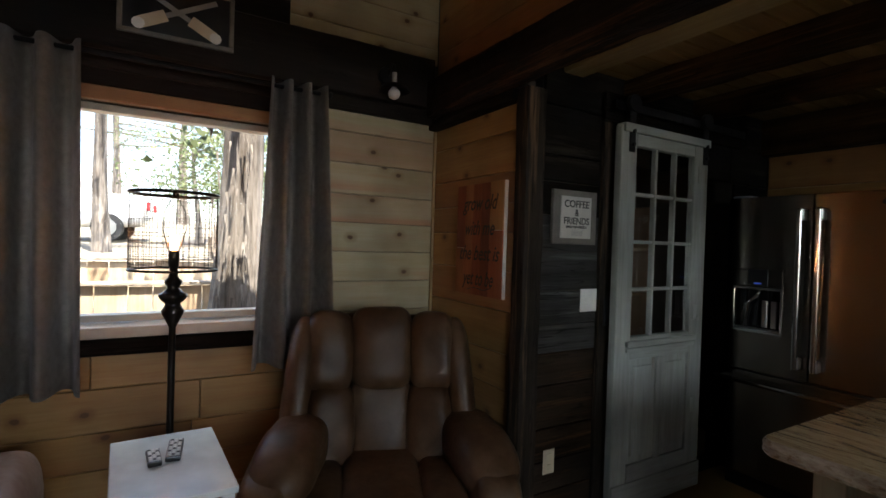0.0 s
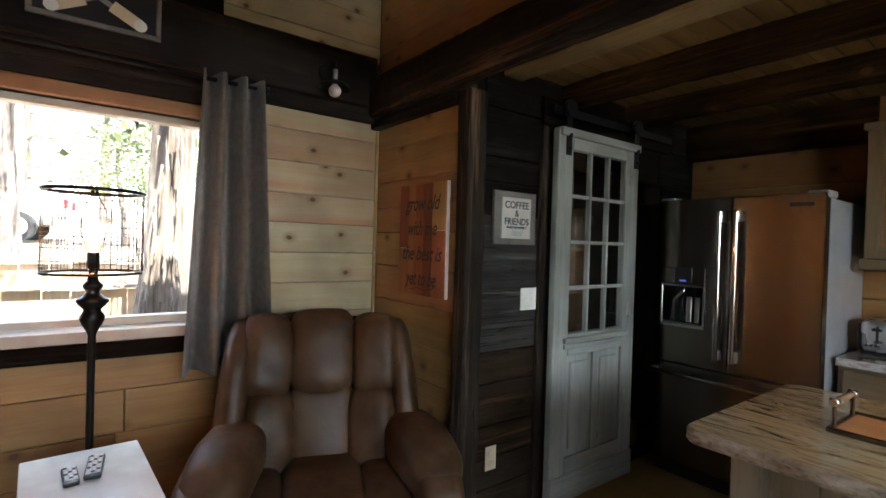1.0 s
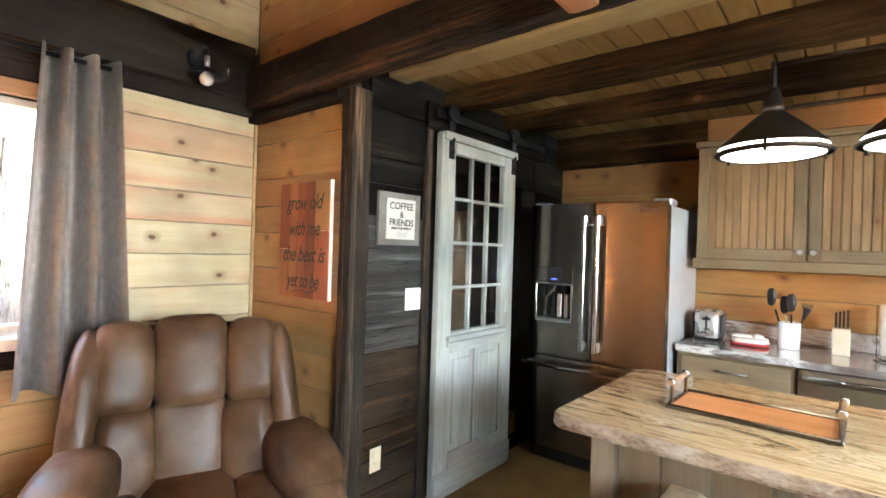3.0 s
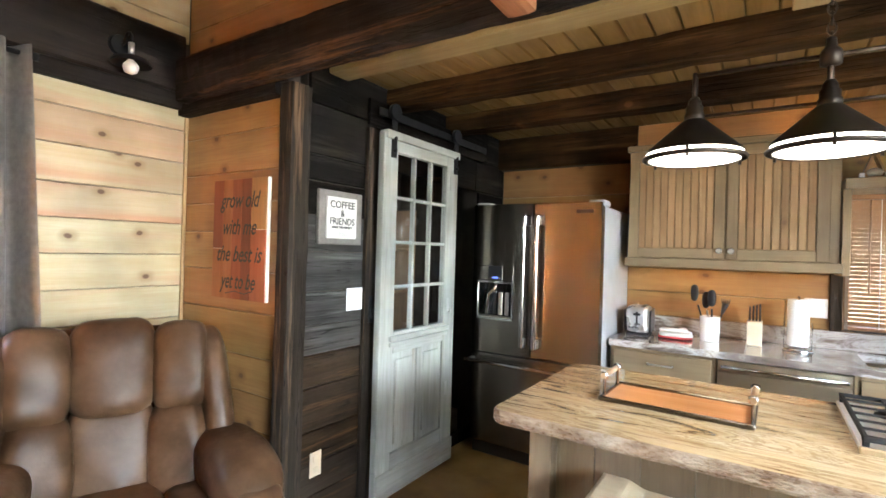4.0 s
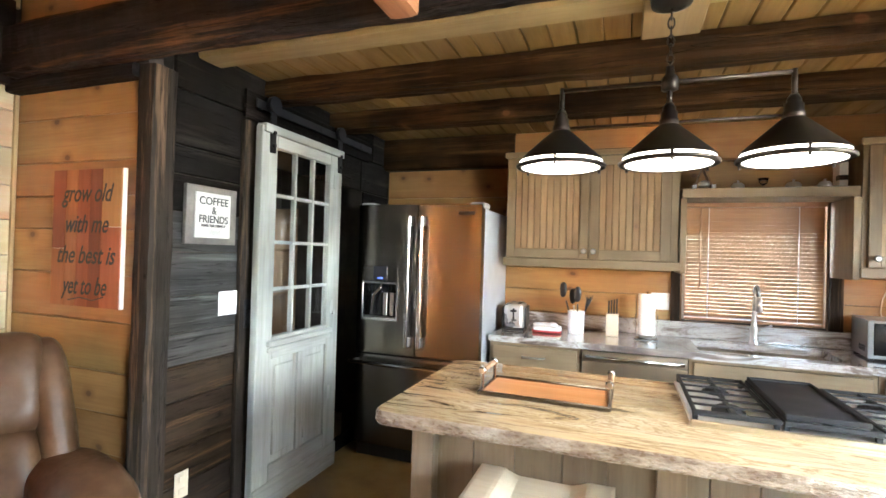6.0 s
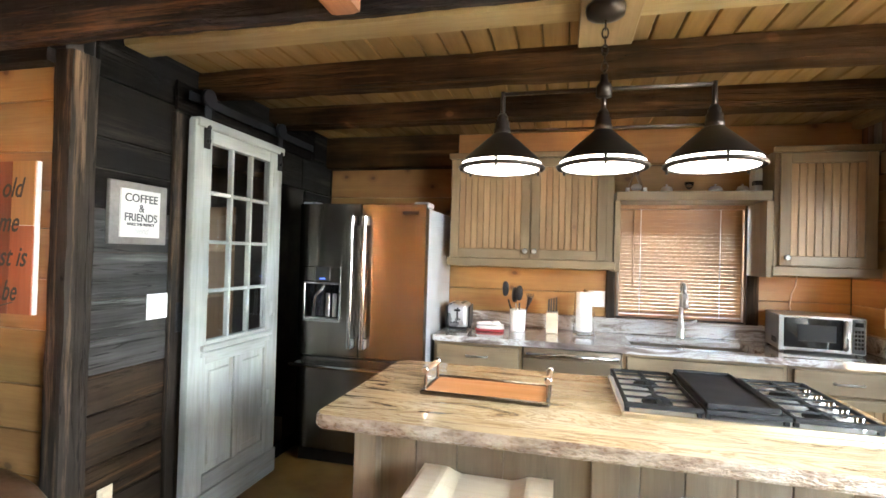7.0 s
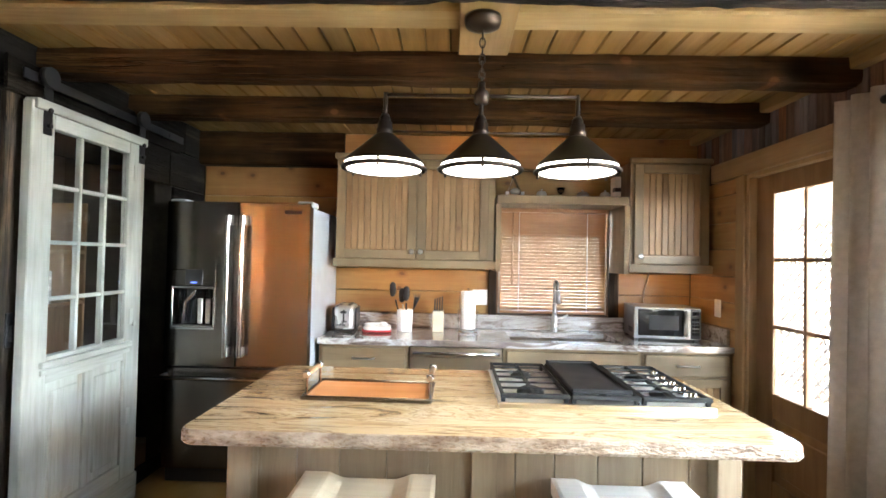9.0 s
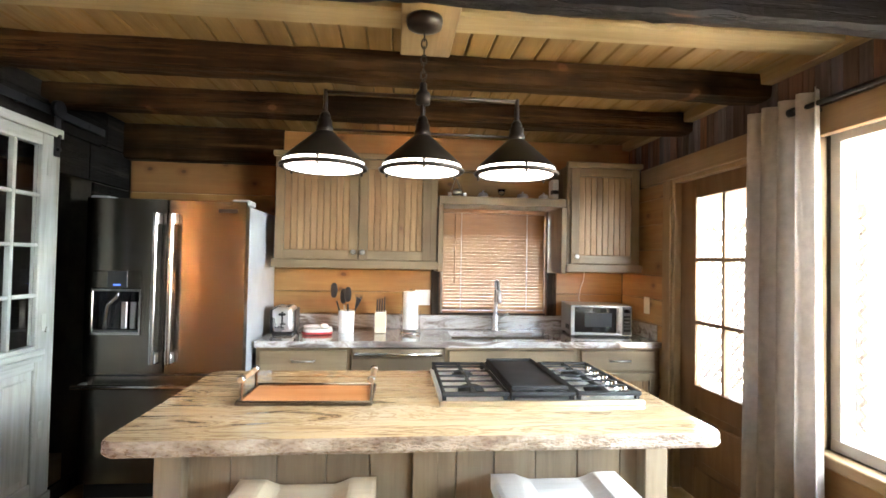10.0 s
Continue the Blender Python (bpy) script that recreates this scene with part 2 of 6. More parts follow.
def cyl(bm, a, b, r0, r1=None, n=16, caps=True):
    """A round bar from a to b."""
    a, b = Vector(a), Vector(b)
    r1 = r0 if r1 is None else r1
    q = (b - a).to_track_quat("Z", "Y").to_matrix()
    rings = []
    for p, r in ((a, r0), (b, r1)):
        rings.append([bm.verts.new(p + q @ Vector((r * math.cos(k * math.tau / n), r * math.sin(k * math.tau / n), 0))) for k in range(n)])
    for k in range(n):
        f = bm.faces.new([rings[0][k], rings[0][(k + 1) % n], rings[1][(k + 1) % n], rings[1][k]])
        f.smooth = True
    if caps:
        bm.faces.new(rings[0][::-1])
        bm.faces.new(rings[1])


def lathe(bm, profile, centre=(0, 0, 0), n=28, close=True):
    """profile: rows of radius and height, from below to above."""
    cx, cy, cz = centre
    rings = [[bm.verts.new((cx + r * math.cos(k * math.tau / n), cy + r * math.sin(k * math.tau / n), cz + z)) for k in range(n)] for r, z in profile]
    for lo, hi in zip(rings, rings[1:]):
        for k in range(n):
            bm.faces.new([lo[k], lo[(k + 1) % n], hi[(k + 1) % n], hi[k]]).smooth = True
    if close:
        bm.faces.new(rings[0][::-1])
        bm.faces.new(rings[-1])


def tube(bm, points, r, n=10, closed=False):
    """A round bar along a line of points."""
    pts = [Vector(p) for p in points]
    rings = []
    for i, p in enumerate(pts):
        a = pts[i - 1] if i or closed else p
        b = pts[(i + 1) % len(pts)] if i + 1 < len(pts) or closed else p
        q = (b - a).to_track_quat("Z", "Y").to_matrix()
        rr = r[i] if isinstance(r, (list, tuple)) else r
        rings.append([bm.verts.new(p + q @ Vector((rr * math.cos(k * math.tau / n), rr * math.sin(k * math.tau / n), 0))) for k in range(n)])
    for i in range(len(rings) - (0 if closed else 1)):
        lo, hi = rings[i], rings[(i + 1) % len(rings)]
        for k in range(n):
            bm.faces.new([lo[k], lo[(k + 1) % n], hi[(k + 1) % n], hi[k]]).smooth = True
    if not closed:
        bm.faces.new(rings[0][::-1])
        bm.faces.new(rings[-1])


def arc(c, r, a0, a1, n, plane="xz"):
    out = []
    for i in range(n + 1):
        a = radians(a0 + (a1 - a0) * i / n)
        u, v = r * math.cos(a), r * math.sin(a)
        out.append({"xz": (c[0] + u, c[1], c[2] + v), "yz": (c[0], c[1] + u, c[2] + v), "xy": (c[0] + u, c[1] + v, c[2])}[plane])
    return out


def slab_with_holes(bm, axis, at0, at1, u0, u1, z0, z1, holes):
    """A wall slab across axis ('x' or 'y') with rectangular holes (u0, u1, z0, z1) through it."""
    us = sorted({u0, u1, *(h[0] for h in holes), *(h[1] for h in holes)})
    zs = sorted({z0, z1, *(h[2] for h in holes), *(h[3] for h in holes)})
    for a, b in zip(us, us[1:]):
        for c, d in zip(zs, zs[1:]):
            mu, mz = (a + b) / 2, (c + d) / 2
            if any(h[0] < mu < h[1] and h[2] < mz < h[3] for h in holes):
                continue
            if axis == "x":
                box(bm, at0, at1, a, b, c, d)
            else:
                box(bm, a, b, at0, at1, c, d)


def board(axis, face, depth, u0, u1, z0, z1, chamfer=0.004):
    """One wall board whose face lies in the plane axis = face; depth is signed, from the face to the back."""
    c = chamfer
    bm = bmesh.new()
    rows = []
    for d, k in ((depth, 0), (math.copysign(c, depth), 0), (0, c)):
        ring = [(u0 + k, z0 + k), (u1 - k, z0 + k), (u1 - k, z1 - k), (u0 + k, z1 - k)]
        rows.append([bm.verts.new((face + d, u, z) if axis == "x" else (u, face + d, z)) for u, z in ring])
    for lo, hi in zip(rows, rows[1:]):
        for k in range(4):
            bm.faces.new([lo[k], lo[(k + 1) % 4], hi[(k + 1) % 4], hi[k]])
    bm.faces.new(rows[2])
    bm.faces.new(rows[0][::-1])
    bmesh.ops.recalc_face_normals(bm, faces=bm.faces)
    return bm


def clad(parent, axis, face, depth, u0, u1, courses, material, holes=(), lengths=(1.4, 2.6), gap=0.0015, rng=None, name="plank", rough=0.0):
    """Courses of boards over a wall, butted end to end, cut round the holes."""
    rng = rng or random.Random(3)
    for z0, z1 in zip(courses, courses[1:]):
        spans = [(u0, u1)]
        for h in holes:
            if h[2] < (z0 + z1) / 2 < h[3]:
                spans = [s for a, b in spans for s in ((a, min(b, h[0])), (max(a, h[1]), b)) if s[1] - s[0] > 0.01]
        for a, b in spans:
            u = a
            while u < b - 1e-4:
                e = min(b, u + rng.uniform(*lengths))
                if b - e < 0.25:
                    e = b
                f = face + rng.uniform(-rough, rough)
                part(name, board(axis, f, depth, u + gap, e - gap, z0 + gap, z1 - gap), material, parent)
                u = e


def timber(x0, x1, y0, y1, z0, z1, axis, seed, amp=0.006, ragged=0.0, step=0.06):
    """A sawn or hewn beam: a box cut into rings along its axis, with uneven faces and softened arrises."""
    lo, hi = {"x": (x0, x1), "y": (y0, y1), "z": (z0, z1)}[axis]
    n = max(2, int((hi - lo) / step))
    prof = []
    for i in range(5):
        prof.append((-1 + i * 0.5, -1))
    for i in range(1, 4):
        prof.append((1, -1 + i * 0.5))
    for i in range(5):
        prof.append((1 - i * 0.5, 1))
    for i in range(1, 4):
        prof.append((-1, 1 - i * 0.5))
    bm = bmesh.new()
    rings = []
    for i in range(n + 1):
        s = lo + (hi - lo) * i / n
        ring = []
        for u, v in prof:
            k = 0.93 if abs(u) == 1 and abs(v) == 1 else 1.0
            if axis == "x":
                p = Vector((s, (y0 + y1) / 2 + u * k * (y1 - y0) / 2, (z0 + z1) / 2 + v * k * (z1 - z0) / 2))
            elif axis == "y":
                p = Vector(((x0 + x1) / 2 + u * k * (x1 - x0) / 2, s, (z0 + z1) / 2 + v * k * (z1 - z0) / 2))
            else:
                p = Vector(((x0 + x1) / 2 + u * k * (x1 - x0) / 2, (y0 + y1) / 2 + v * k * (y1 - y0) / 2, s))
            q = p * 4.0 + Vector((seed * 3.1, seed, 0))
            d = noise.noise_vector(q) * amp + noise.noise_vector(q * 5) * amp * 0.5
            if ragged and v < 0:
                d.z += ragged * max(0.0, noise.noise(Vector((s * 2.2, u, seed))) + 0.5 * noise.noise(Vector((s * 9, u * 2, seed)))) * (1.0 if v == -1 else 0.4)
            if axis == "x":
                d.x = 0
            elif axis == "y":
                d.y = 0
            else:
                d.z = 0
            ring.append(bm.verts.new(p + d))
        rings.append(ring)
    m = len(prof)
    for a, b in zip(rings, rings[1:]):
        for k in range(m):
            bm.faces.new([a[k], a[(k + 1) % m], b[(k + 1) % m], b[k]])
    bm.faces.new(rings[0][::-1])
    bm.faces.new(rings[-1])
    bmesh.ops.recalc_face_normals(bm, faces=bm.faces)
    return bm


# ---- the shell of the room ----
XW, YA, XB, YB, XE = -2.735, 1.66, -1.79, 3.90, 1.98
WIN_W = (-0.45, 0.72, 0.98, 2.06)
BARN_DOOR = (2.40, 3.48, 0.0, 1.98)
WIN_K = (0.50, 1.355, 1.03, 1.865)
DOOR_E = (2.33, 3.18, 0.0, 2.0)
WIN_E = (-0.7, 2.04, 0.67, 2.02)

floor = part("floor", boxed(-3.0, 2.2, -3.4, 4.1, -0.15, 0.0), floor_mat)
tagged(floor, "tan mottled stained floor with a satin sheen", "floor", kind="structure")


def wall(name, label, pieces):
    bm = bmesh.new()
    for axis, a, b, u0, u1, z0, z1, holes in pieces:
        slab_with_holes(bm, axis, a, b, u0, u1, z0, z1, holes)
    return tagged(part(name, bm, plaster_dark), label, "wall", kind="structure")


wall_west = wall("wall_west", "pale knotty pine board wall with a window", [("x", -2.93, XW - 0.022, -3.4, 1.95, 0, 3.75, [WIN_W])])
wall_art = wall("wall_alcove", "honey coloured knotty pine board wall", [("y", YA + 0.022, 1.95, XW - 0.022, -1.87, 0, 2.455, [])])
wall_barn = wall("wall_barn", "dark weathered barn board wall with a doorway", [("x", -1.93, XB - 0.022, 1.757, YB + 0.2, 0, 2.455, [BARN_DOOR])])
wall_north = wall("wall_north", "honey pine board kitchen wall with a window", [("y", YB + 0.022, 4.10, -3.0, 2.16, 0, 2.6, [WIN_K])])
wall_east = wall("wall_east", "pine board wall with glazed door and large window", [("x", XE + 0.02, 2.14, -3.4, YB + 0.022, 0, 3.75, [DOOR_E, WIN_E])])
wall_south = wall("wall_south", "honey pine board wall behind the living room", [("y", -3.4, -3.25, -2.93, 2.14, 0, 3.75, [])])
wall_loft = wall("wall_loft", "knotty pine loft front above the beam", [("y", YA + 0.022, 1.95, -2.93, 2.14, 2.622, 3.75, [])])
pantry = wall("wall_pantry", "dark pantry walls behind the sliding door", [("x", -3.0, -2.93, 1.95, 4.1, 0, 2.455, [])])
ceiling_living = tagged(part("ceiling_living", boxed(-2.95, 2.2, -3.4, 1.95, 3.75, 3.9), pine_deck), "high pine ceiling over the living room", "ceiling", kind="structure")

# decking over the kitchen: boards side by side, one mesh
bm = bmesh.new()
x = -1.95
while x < 2.14:
    box(bm, x + 0.002, min(x + 0.1075, 2.15), 1.63, 3.95, 2.385, 2.42, 0.006)
    x += 0.1095
ceiling_kitchen = tagged(part("ceiling", bm, pine_deck), "knotty pine plank ceiling over the kitchen", "ceiling", kind="structure")
tagged(part("ceiling_loft_deck", boxed(-2.95, 2.2, 1.682, 4.1, 2.422, 2.62), plaster_dark), "underside of the loft above the planks", "ceiling", kind="structure")


def beam(name, label, bm, material):
    return tagged(part(name, bm, material), label, "beam", kind="structure")


beam("joist_1", "dark stained rough timber ceiling joist", timber(XB - 0.02, XE + 0.01, 2.33, 2.475, 2.262, 2.387, "x", 1, 0.006, 0.012), beam_x)
beam("joist_2", "dark stained rough timber ceiling joist", timber(XB - 0.02, XE + 0.01, 2.975, 3.135, 2.262, 2.387, "x", 2, 0.006, 0.012), beam_x)
beam("joist_light", "pale pine ceiling joist", timber(XB - 0.01, XE + 0.01, 1.875, 2.02, 2.335, 2.387, "x", 3, 0.002), pine_light)
beam("loft_beam", "thick hewn loft edge beam with ragged underside", timber(XW + 0.07, XE + 0.01, 1.545, 1.635, 2.222, 2.462, "x", 4, 0.008, 0.026, 0.04), beam_raw)
beam("beam_sub", "dark ledger board under the loft beam", timber(XW + 0.01, -1.86, 1.60, 1.685, 2.165, 2.222, "x", 5, 0.003), barn_x)
beam("tie_beam", "reddish timber tie beam over the living room", timber(-0.62, -0.515, -3.2, 1.555, 2.205, 2.36, "y", 6, 0.003), tie_wood)
beam("window_beam", "dark stained beam along the window wall", timber(XW - 0.005, XW + 0.075, -3.25, 1.60, 2.285, 2.61, "y", 7, 0.004), beam_y)
beam("window_ledger", "dark board under the window beam", timber(XW - 0.01, XW + 0.045, -3.25, 1.62, 2.2, 2.287, "y", 8, 0.003), beam_y)
beam("upper_panel", "dark stained boards above the window beam", boxed(XW - 0.02, XW + 0.03, -3.25, 0.70, 2.605, 3.2, 0.004), beam_y)
beam("wall_beam_north", "dark timber along the top of the wall over the refrigerator", timber(XB - 0.02, -0.68, 3.80, YB + 0.01, 2.13, 2.387, "x", 9, 0.004), beam_x)
# same beam above the cabinets, the warm light there put into its colour
beam("wall_beam_north", "wall-top timber above the cabinets, honey-toned for the warm light there", timber(-0.68, XE + 0.01, 3.83, YB + 0.01, 2.13, 2.387, "x", 9, 0.003), pine_honey_x)
beam("corner_post", "weathered barn timber post with worn edges", timber(-1.868, -1.772, 1.632, 1.756, 0.0, 2.22, "z", 10, 0.005), barn_z)
beam("lamp_block", "pale pine mounting block on the ceiling", boxed(0.165, 0.375, 1.64, 2.195, 2.31, 2.352, 0.004), pine_light_y)
tagged(part("joist_end_trim", timber(XE - 0.06, XE + 0.01, 1.75, 3.8, 2.325, 2.387, "y", 11, 0.003), pine_light_y), "pine strip along the ceiling edge", "trim", kind="structure")

# ---- more materials ----
def plain(name, colour, rough=0.5, metal=0.0, coat=0.0):
    m, N, L, b = mat(name, rough, metal, colour)
    raw, st, rnd = coords(N, L, (1, 1, 1))
    n1 = nd(N, L, "ShaderNodeTexNoise", {"Vector": st, "Scale": 9.0, "Detail": 4.0}).outputs[0]
    f = nd(N, L, "ShaderNodeMapRange", {0: n1, 1: 0.3, 2: 0.7, 3: 0.88, 4: 1.1}).outputs[0]
    col = mix(N, L, 1.0, colour, nd(N, L, "ShaderNodeCombineColor", {0: f, 1: f, 2: f}).outputs[0], "MULTIPLY")
    L.new(col, b.inputs["Base Color"])
    rr = nd(N, L, "ShaderNodeMapRange", {0: n1, 1: 0.3, 2: 0.7, 3: max(0.02, rough - 0.05), 4: rough + 0.06}).outputs[0]
    L.new(rr, b.inputs["Roughness"])
    b.inputs["Coat Weight"].default_value = coat
    return m


def glow(name, colour, strength):
    m, N, L, b = mat(name, 0.4, 0, colour)
    b.inputs["Emission Color"].default_value = (*colour, 1)
    b.inputs["Emission Strength"].default_value = strength
    return m


def steel(name, colour, rough, axis="z", metal=1.0, aniso=0.0):
    m, N, L, b = mat(name, rough, metal, colour)
    raw, st, rnd = coords(N, L, along(axis, 0.6, 900.0), 0.0)
    n1 = nd(N, L, "ShaderNodeTexNoise", {"Vector": st, "Scale": 1.0, "Detail": 3.0}).outputs[0]
    tint = nd(N, L, "ShaderNodeMapRange", {0: n1, 1: 0.3, 2: 0.7, 3: 0.94, 4: 1.06}).outputs[0]
    col = mix(N, L, 1.0, colour, nd(N, L, "ShaderNodeCombineColor", {0: tint, 1: tint, 2: tint}).outputs[0], "MULTIPLY")
    L.new(col, b.inputs["Base Color"])
    b.inputs["Anisotropic"].default_value = aniso
    b.inputs["Anisotropic Rotation"].default_value = 0.25
    tg = N.new("ShaderNodeTangent")
    tg.direction_type, tg.axis = "RADIAL", "Z"
    L.new(tg.outputs[0], b.inputs["Tangent"])
    return m


def glass_mat(name, rough=0.0, tint=(1, 1, 1)):
    m, N, L, b = mat(name, rough, 0, tint)
    b.inputs["Transmission Weight"].default_value = 1.0
    b.inputs["IOR"].default_value = 1.45
    return m


def stone(name, ramp, scale, stretch, distortion, rough, fleck, cloud=None):
    m, N, L, b = mat(name, rough)
    raw, st, rnd = coords(N, L, stretch, 0.0)
    warp = nd(N, L, "ShaderNodeTexNoise", {"Vector": raw, "Scale": 1.7, "Detail": 3.0}).outputs[1]
    st = mix(N, L, 0.22, st, warp)
    n1 = nd(N, L, "ShaderNodeTexNoise", {"Vector": st, "Scale": scale, "Detail": 9.0, "Roughness": 0.62, "Distortion": distortion}).outputs[0]
    f = nd(N, L, "ShaderNodeMapRange", {0: n1, 1: 0.3, 2: 0.7}).outputs[0]
    col = nd(N, L, "ShaderNodeValToRGB", {0: f}, ramp=ramp).outputs[0]
    if cloud:
        cl = nd(N, L, "ShaderNodeMapping", {"Vector": raw, "Scale": (1.2, 3.2, 3.2)}).outputs[0]
        cn = nd(N, L, "ShaderNodeTexNoise", {"Vector": cl, "Scale": 1.6, "Detail": 4.0, "Distortion": 0.8}).outputs[0]
        cf = nd(N, L, "ShaderNodeMapRange", {0: cn, 1: 0.46, 2: 0.70, 3: 0.0, 4: 0.6}).outputs[0]
        col = mix(N, L, cf, col, cloud)
        cf = nd(N, L, "ShaderNodeMapRange", {0: cn, 1: 0.46, 2: 0.30, 3: 0.0, 4: 0.35}).outputs[0]
        col = mix(N, L, cf, col, tuple(min(0.6, 1.5 * v + 0.05) for v in cloud))
    n2 = nd(N, L, "ShaderNodeTexNoise", {"Vector": raw, "Scale": 90.0, "Detail": 3.0}).outputs[0]
    f2 = nd(N, L, "ShaderNodeMapRange", {0: n2, 1: 0.56, 2: 0.72, 3: 0.0, 4: 0.5}).outputs[0]
    col = mix(N, L, f2, col, fleck)
    L.new(col, b.inputs["Base Color"])
    b.inputs["Coat Weight"].default_value = 0.8
    b.inputs["Coat Roughness"].default_value = 0.03
    return m


granite_island = stone("island_stone", [(0.0, (0.14, 0.078, 0.038)), (0.22, (0.23, 0.14, 0.068)), (0.34, (0.42, 0.305, 0.17)), (0.44, (0.48, 0.375, 0.235)), (0.50, (0.24, 0.145, 0.07)), (0.55, (0.46, 0.35, 0.21)), (0.64, (0.53, 0.435, 0.295)), (0.70, (0.29, 0.18, 0.09)), (0.76, (0.50, 0.405, 0.27)), (1.0, (0.53, 0.45, 0.325))], 1.9, (0.7, 6.0, 6.0), 1.5, 0.08, (0.40, 0.29, 0.17), (0.36, 0.24, 0.12))
granite_counter = stone("counter_stone", [(0.0, (0.07, 0.05, 0.04)), (0.3, (0.20, 0.165, 0.145)), (0.45, (0.42, 0.40, 0.38)), (0.6, (0.52, 0.505, 0.49)), (0.68, (0.30, 0.26, 0.235)), (0.75, (0.50, 0.485, 0.465)), (1.0, (0.55, 0.535, 0.51))], 3.4, (0.7, 3.0, 3.0), 1.6, 0.14, (0.2, 0.16, 0.14))
stone_edge = mottled("chiselled_edge", [(0.0, (0.08, 0.046, 0.027)), (0.35, (0.15, 0.098, 0.062)), (0.65, (0.24, 0.18, 0.127)), (1.0, (0.33, 0.27, 0.21))], 14, 0.3, bump=1.0, dist=0.008, stretch=(0.7, 1, 1.6))
fridge_steel = steel("brushed_dark_steel", (0.20, 0.18, 0.16), 0.26, "x", 1.0, 0.85)
fridge_side = plain("grey_painted_steel", (0.40, 0.42, 0.44), 0.35)
dish_steel = steel("brushed_dish_steel", (0.62, 0.52, 0.38), 0.36, "x", 1.0, 0.6)
chrome = steel("polished_chrome", (0.60, 0.60, 0.605), 0.16, "z", 1.0)
bright_chrome = steel("bright_chrome", (0.80, 0.80, 0.80), 0.28, "z", 0.7)
nickel = steel("satin_nickel", (0.48, 0.47, 0.455), 0.32)
soft_steel = plain("satin_appliance_steel", (0.50, 0.50, 0.49), 0.28, 0.65)
micro_steel = steel("grey_microwave_steel", (0.34, 0.335, 0.325), 0.38, "x")
black_plastic = plain("black_plastic", (0.014, 0.014, 0.016), 0.35)
black_iron = plain("black_iron", (0.009, 0.009, 0.010), 0.55)
black_iron.node_tree.nodes["Principled BSDF"].inputs["Specular IOR Level"].default_value = 0.25
bronze = plain("oil_rubbed_bronze", (0.028, 0.022, 0.018), 0.38, 0.7)
white_plastic = plain("white_plastic", (0.78, 0.77, 0.74), 0.35)
almond_plastic = plain("almond_plastic", (0.62, 0.52, 0.38), 0.4)
ceramic = plain("white_ceramic", (0.80, 0.80, 0.79), 0.15)
paper = plain("white_paper", (0.82, 0.82, 0.81), 0.9)
red_cloth = plain("red_cloth", (0.42, 0.035, 0.04), 0.9)
white_cloth = plain("white_cloth", (0.70, 0.68, 0.66), 0.9)
window_glass = glass_mat("window_glass")
# IOR set below that of glass, to weaken the daylight lamp's reflection
low_ior_glass = glass_mat("low_ior_window_glass")
low_ior_glass.node_tree.nodes["Principled BSDF"].inputs["IOR"].default_value = 1.12
smoked_glass = plain("black_oven_glass", (0.012, 0.012, 0.013), 0.06)
clear_glass = glass_mat("clear_glass")
lamp_glass = glow("lit_frosted_glass", (1.0, 0.92, 0.78), 0.36)
warm_strip = glow("warm_strip_light", (1.0, 0.53, 0.20), 0.62)
bulb_glow = glow("lit_filament_bulb", (1.0, 0.36, 0.10), 48.0)
bulb_white = plain("opal_bulb", (0.45, 0.44, 0.41), 0.25)
display_blue = glow("blue_display", (0.1, 0.2, 1.0), 0.05)
leather = mottled("brown_leather", [(0.0, (0.028, 0.012, 0.0055)), (0.45, (0.060, 0.030, 0.015)), (1.0, (0.105, 0.060, 0.035))], 6.0, 0.40, bump=0.7, dist=0.0015, lo=0.25, hi=0.75, spread=0)
tan_leather = mottled("taupe_leather", [(0.0, (0.15, 0.10, 0.075)), (1.0, (0.25, 0.18, 0.14))], 5.5, 0.45, bump=0.3, dist=0.0015, spread=0)


def cloth(name, tones, through_light=0.1, rough=0.95):
    m, N, L, b = mat(name, rough)
    raw, st, rnd = coords(N, L, (420, 420, 380), 0.0)
    n1 = nd(N, L, "ShaderNodeTexNoise", {"Vector": st, "Scale": 1.0, "Detail": 2.0}).outputs[0]
    n2 = nd(N, L, "ShaderNodeTexNoise", {"Vector": raw, "Scale": 30.0, "Detail": 5.0}).outputs[0]
    s = nd(N, L, "ShaderNodeMath", {0: n1, 1: n2}, op="ADD").outputs[0]
    f = nd(N, L, "ShaderNodeMapRange", {0: s, 1: 0.6, 2: 1.4}).outputs[0]
    col = nd(N, L, "ShaderNodeValToRGB", {0: f}, ramp=[(0.0, tones[0]), (1.0, tones[1])]).outputs[0]
    L.new(col, b.inputs["Base Color"])
    bp = nd(N, L, "ShaderNodeBump", {"Strength": 0.3, "Distance": 0.001, "Height": n1})
    L.new(bp.outputs[0], b.inputs["Normal"])
    b.inputs["Sheen Weight"].default_value = 0.2
    tl = nd(N, L, "ShaderNodeBsdfTranslucent", {"Color": col})
    ms = nd(N, L, "ShaderNodeMixShader", {0: through_light})
    L.new(b.outputs[0], ms.inputs[1])
    L.new(tl.outputs[0], ms.inputs[2])
    L.new(ms.outputs[0], N["Material Output"].inputs["Surface"])
    return m


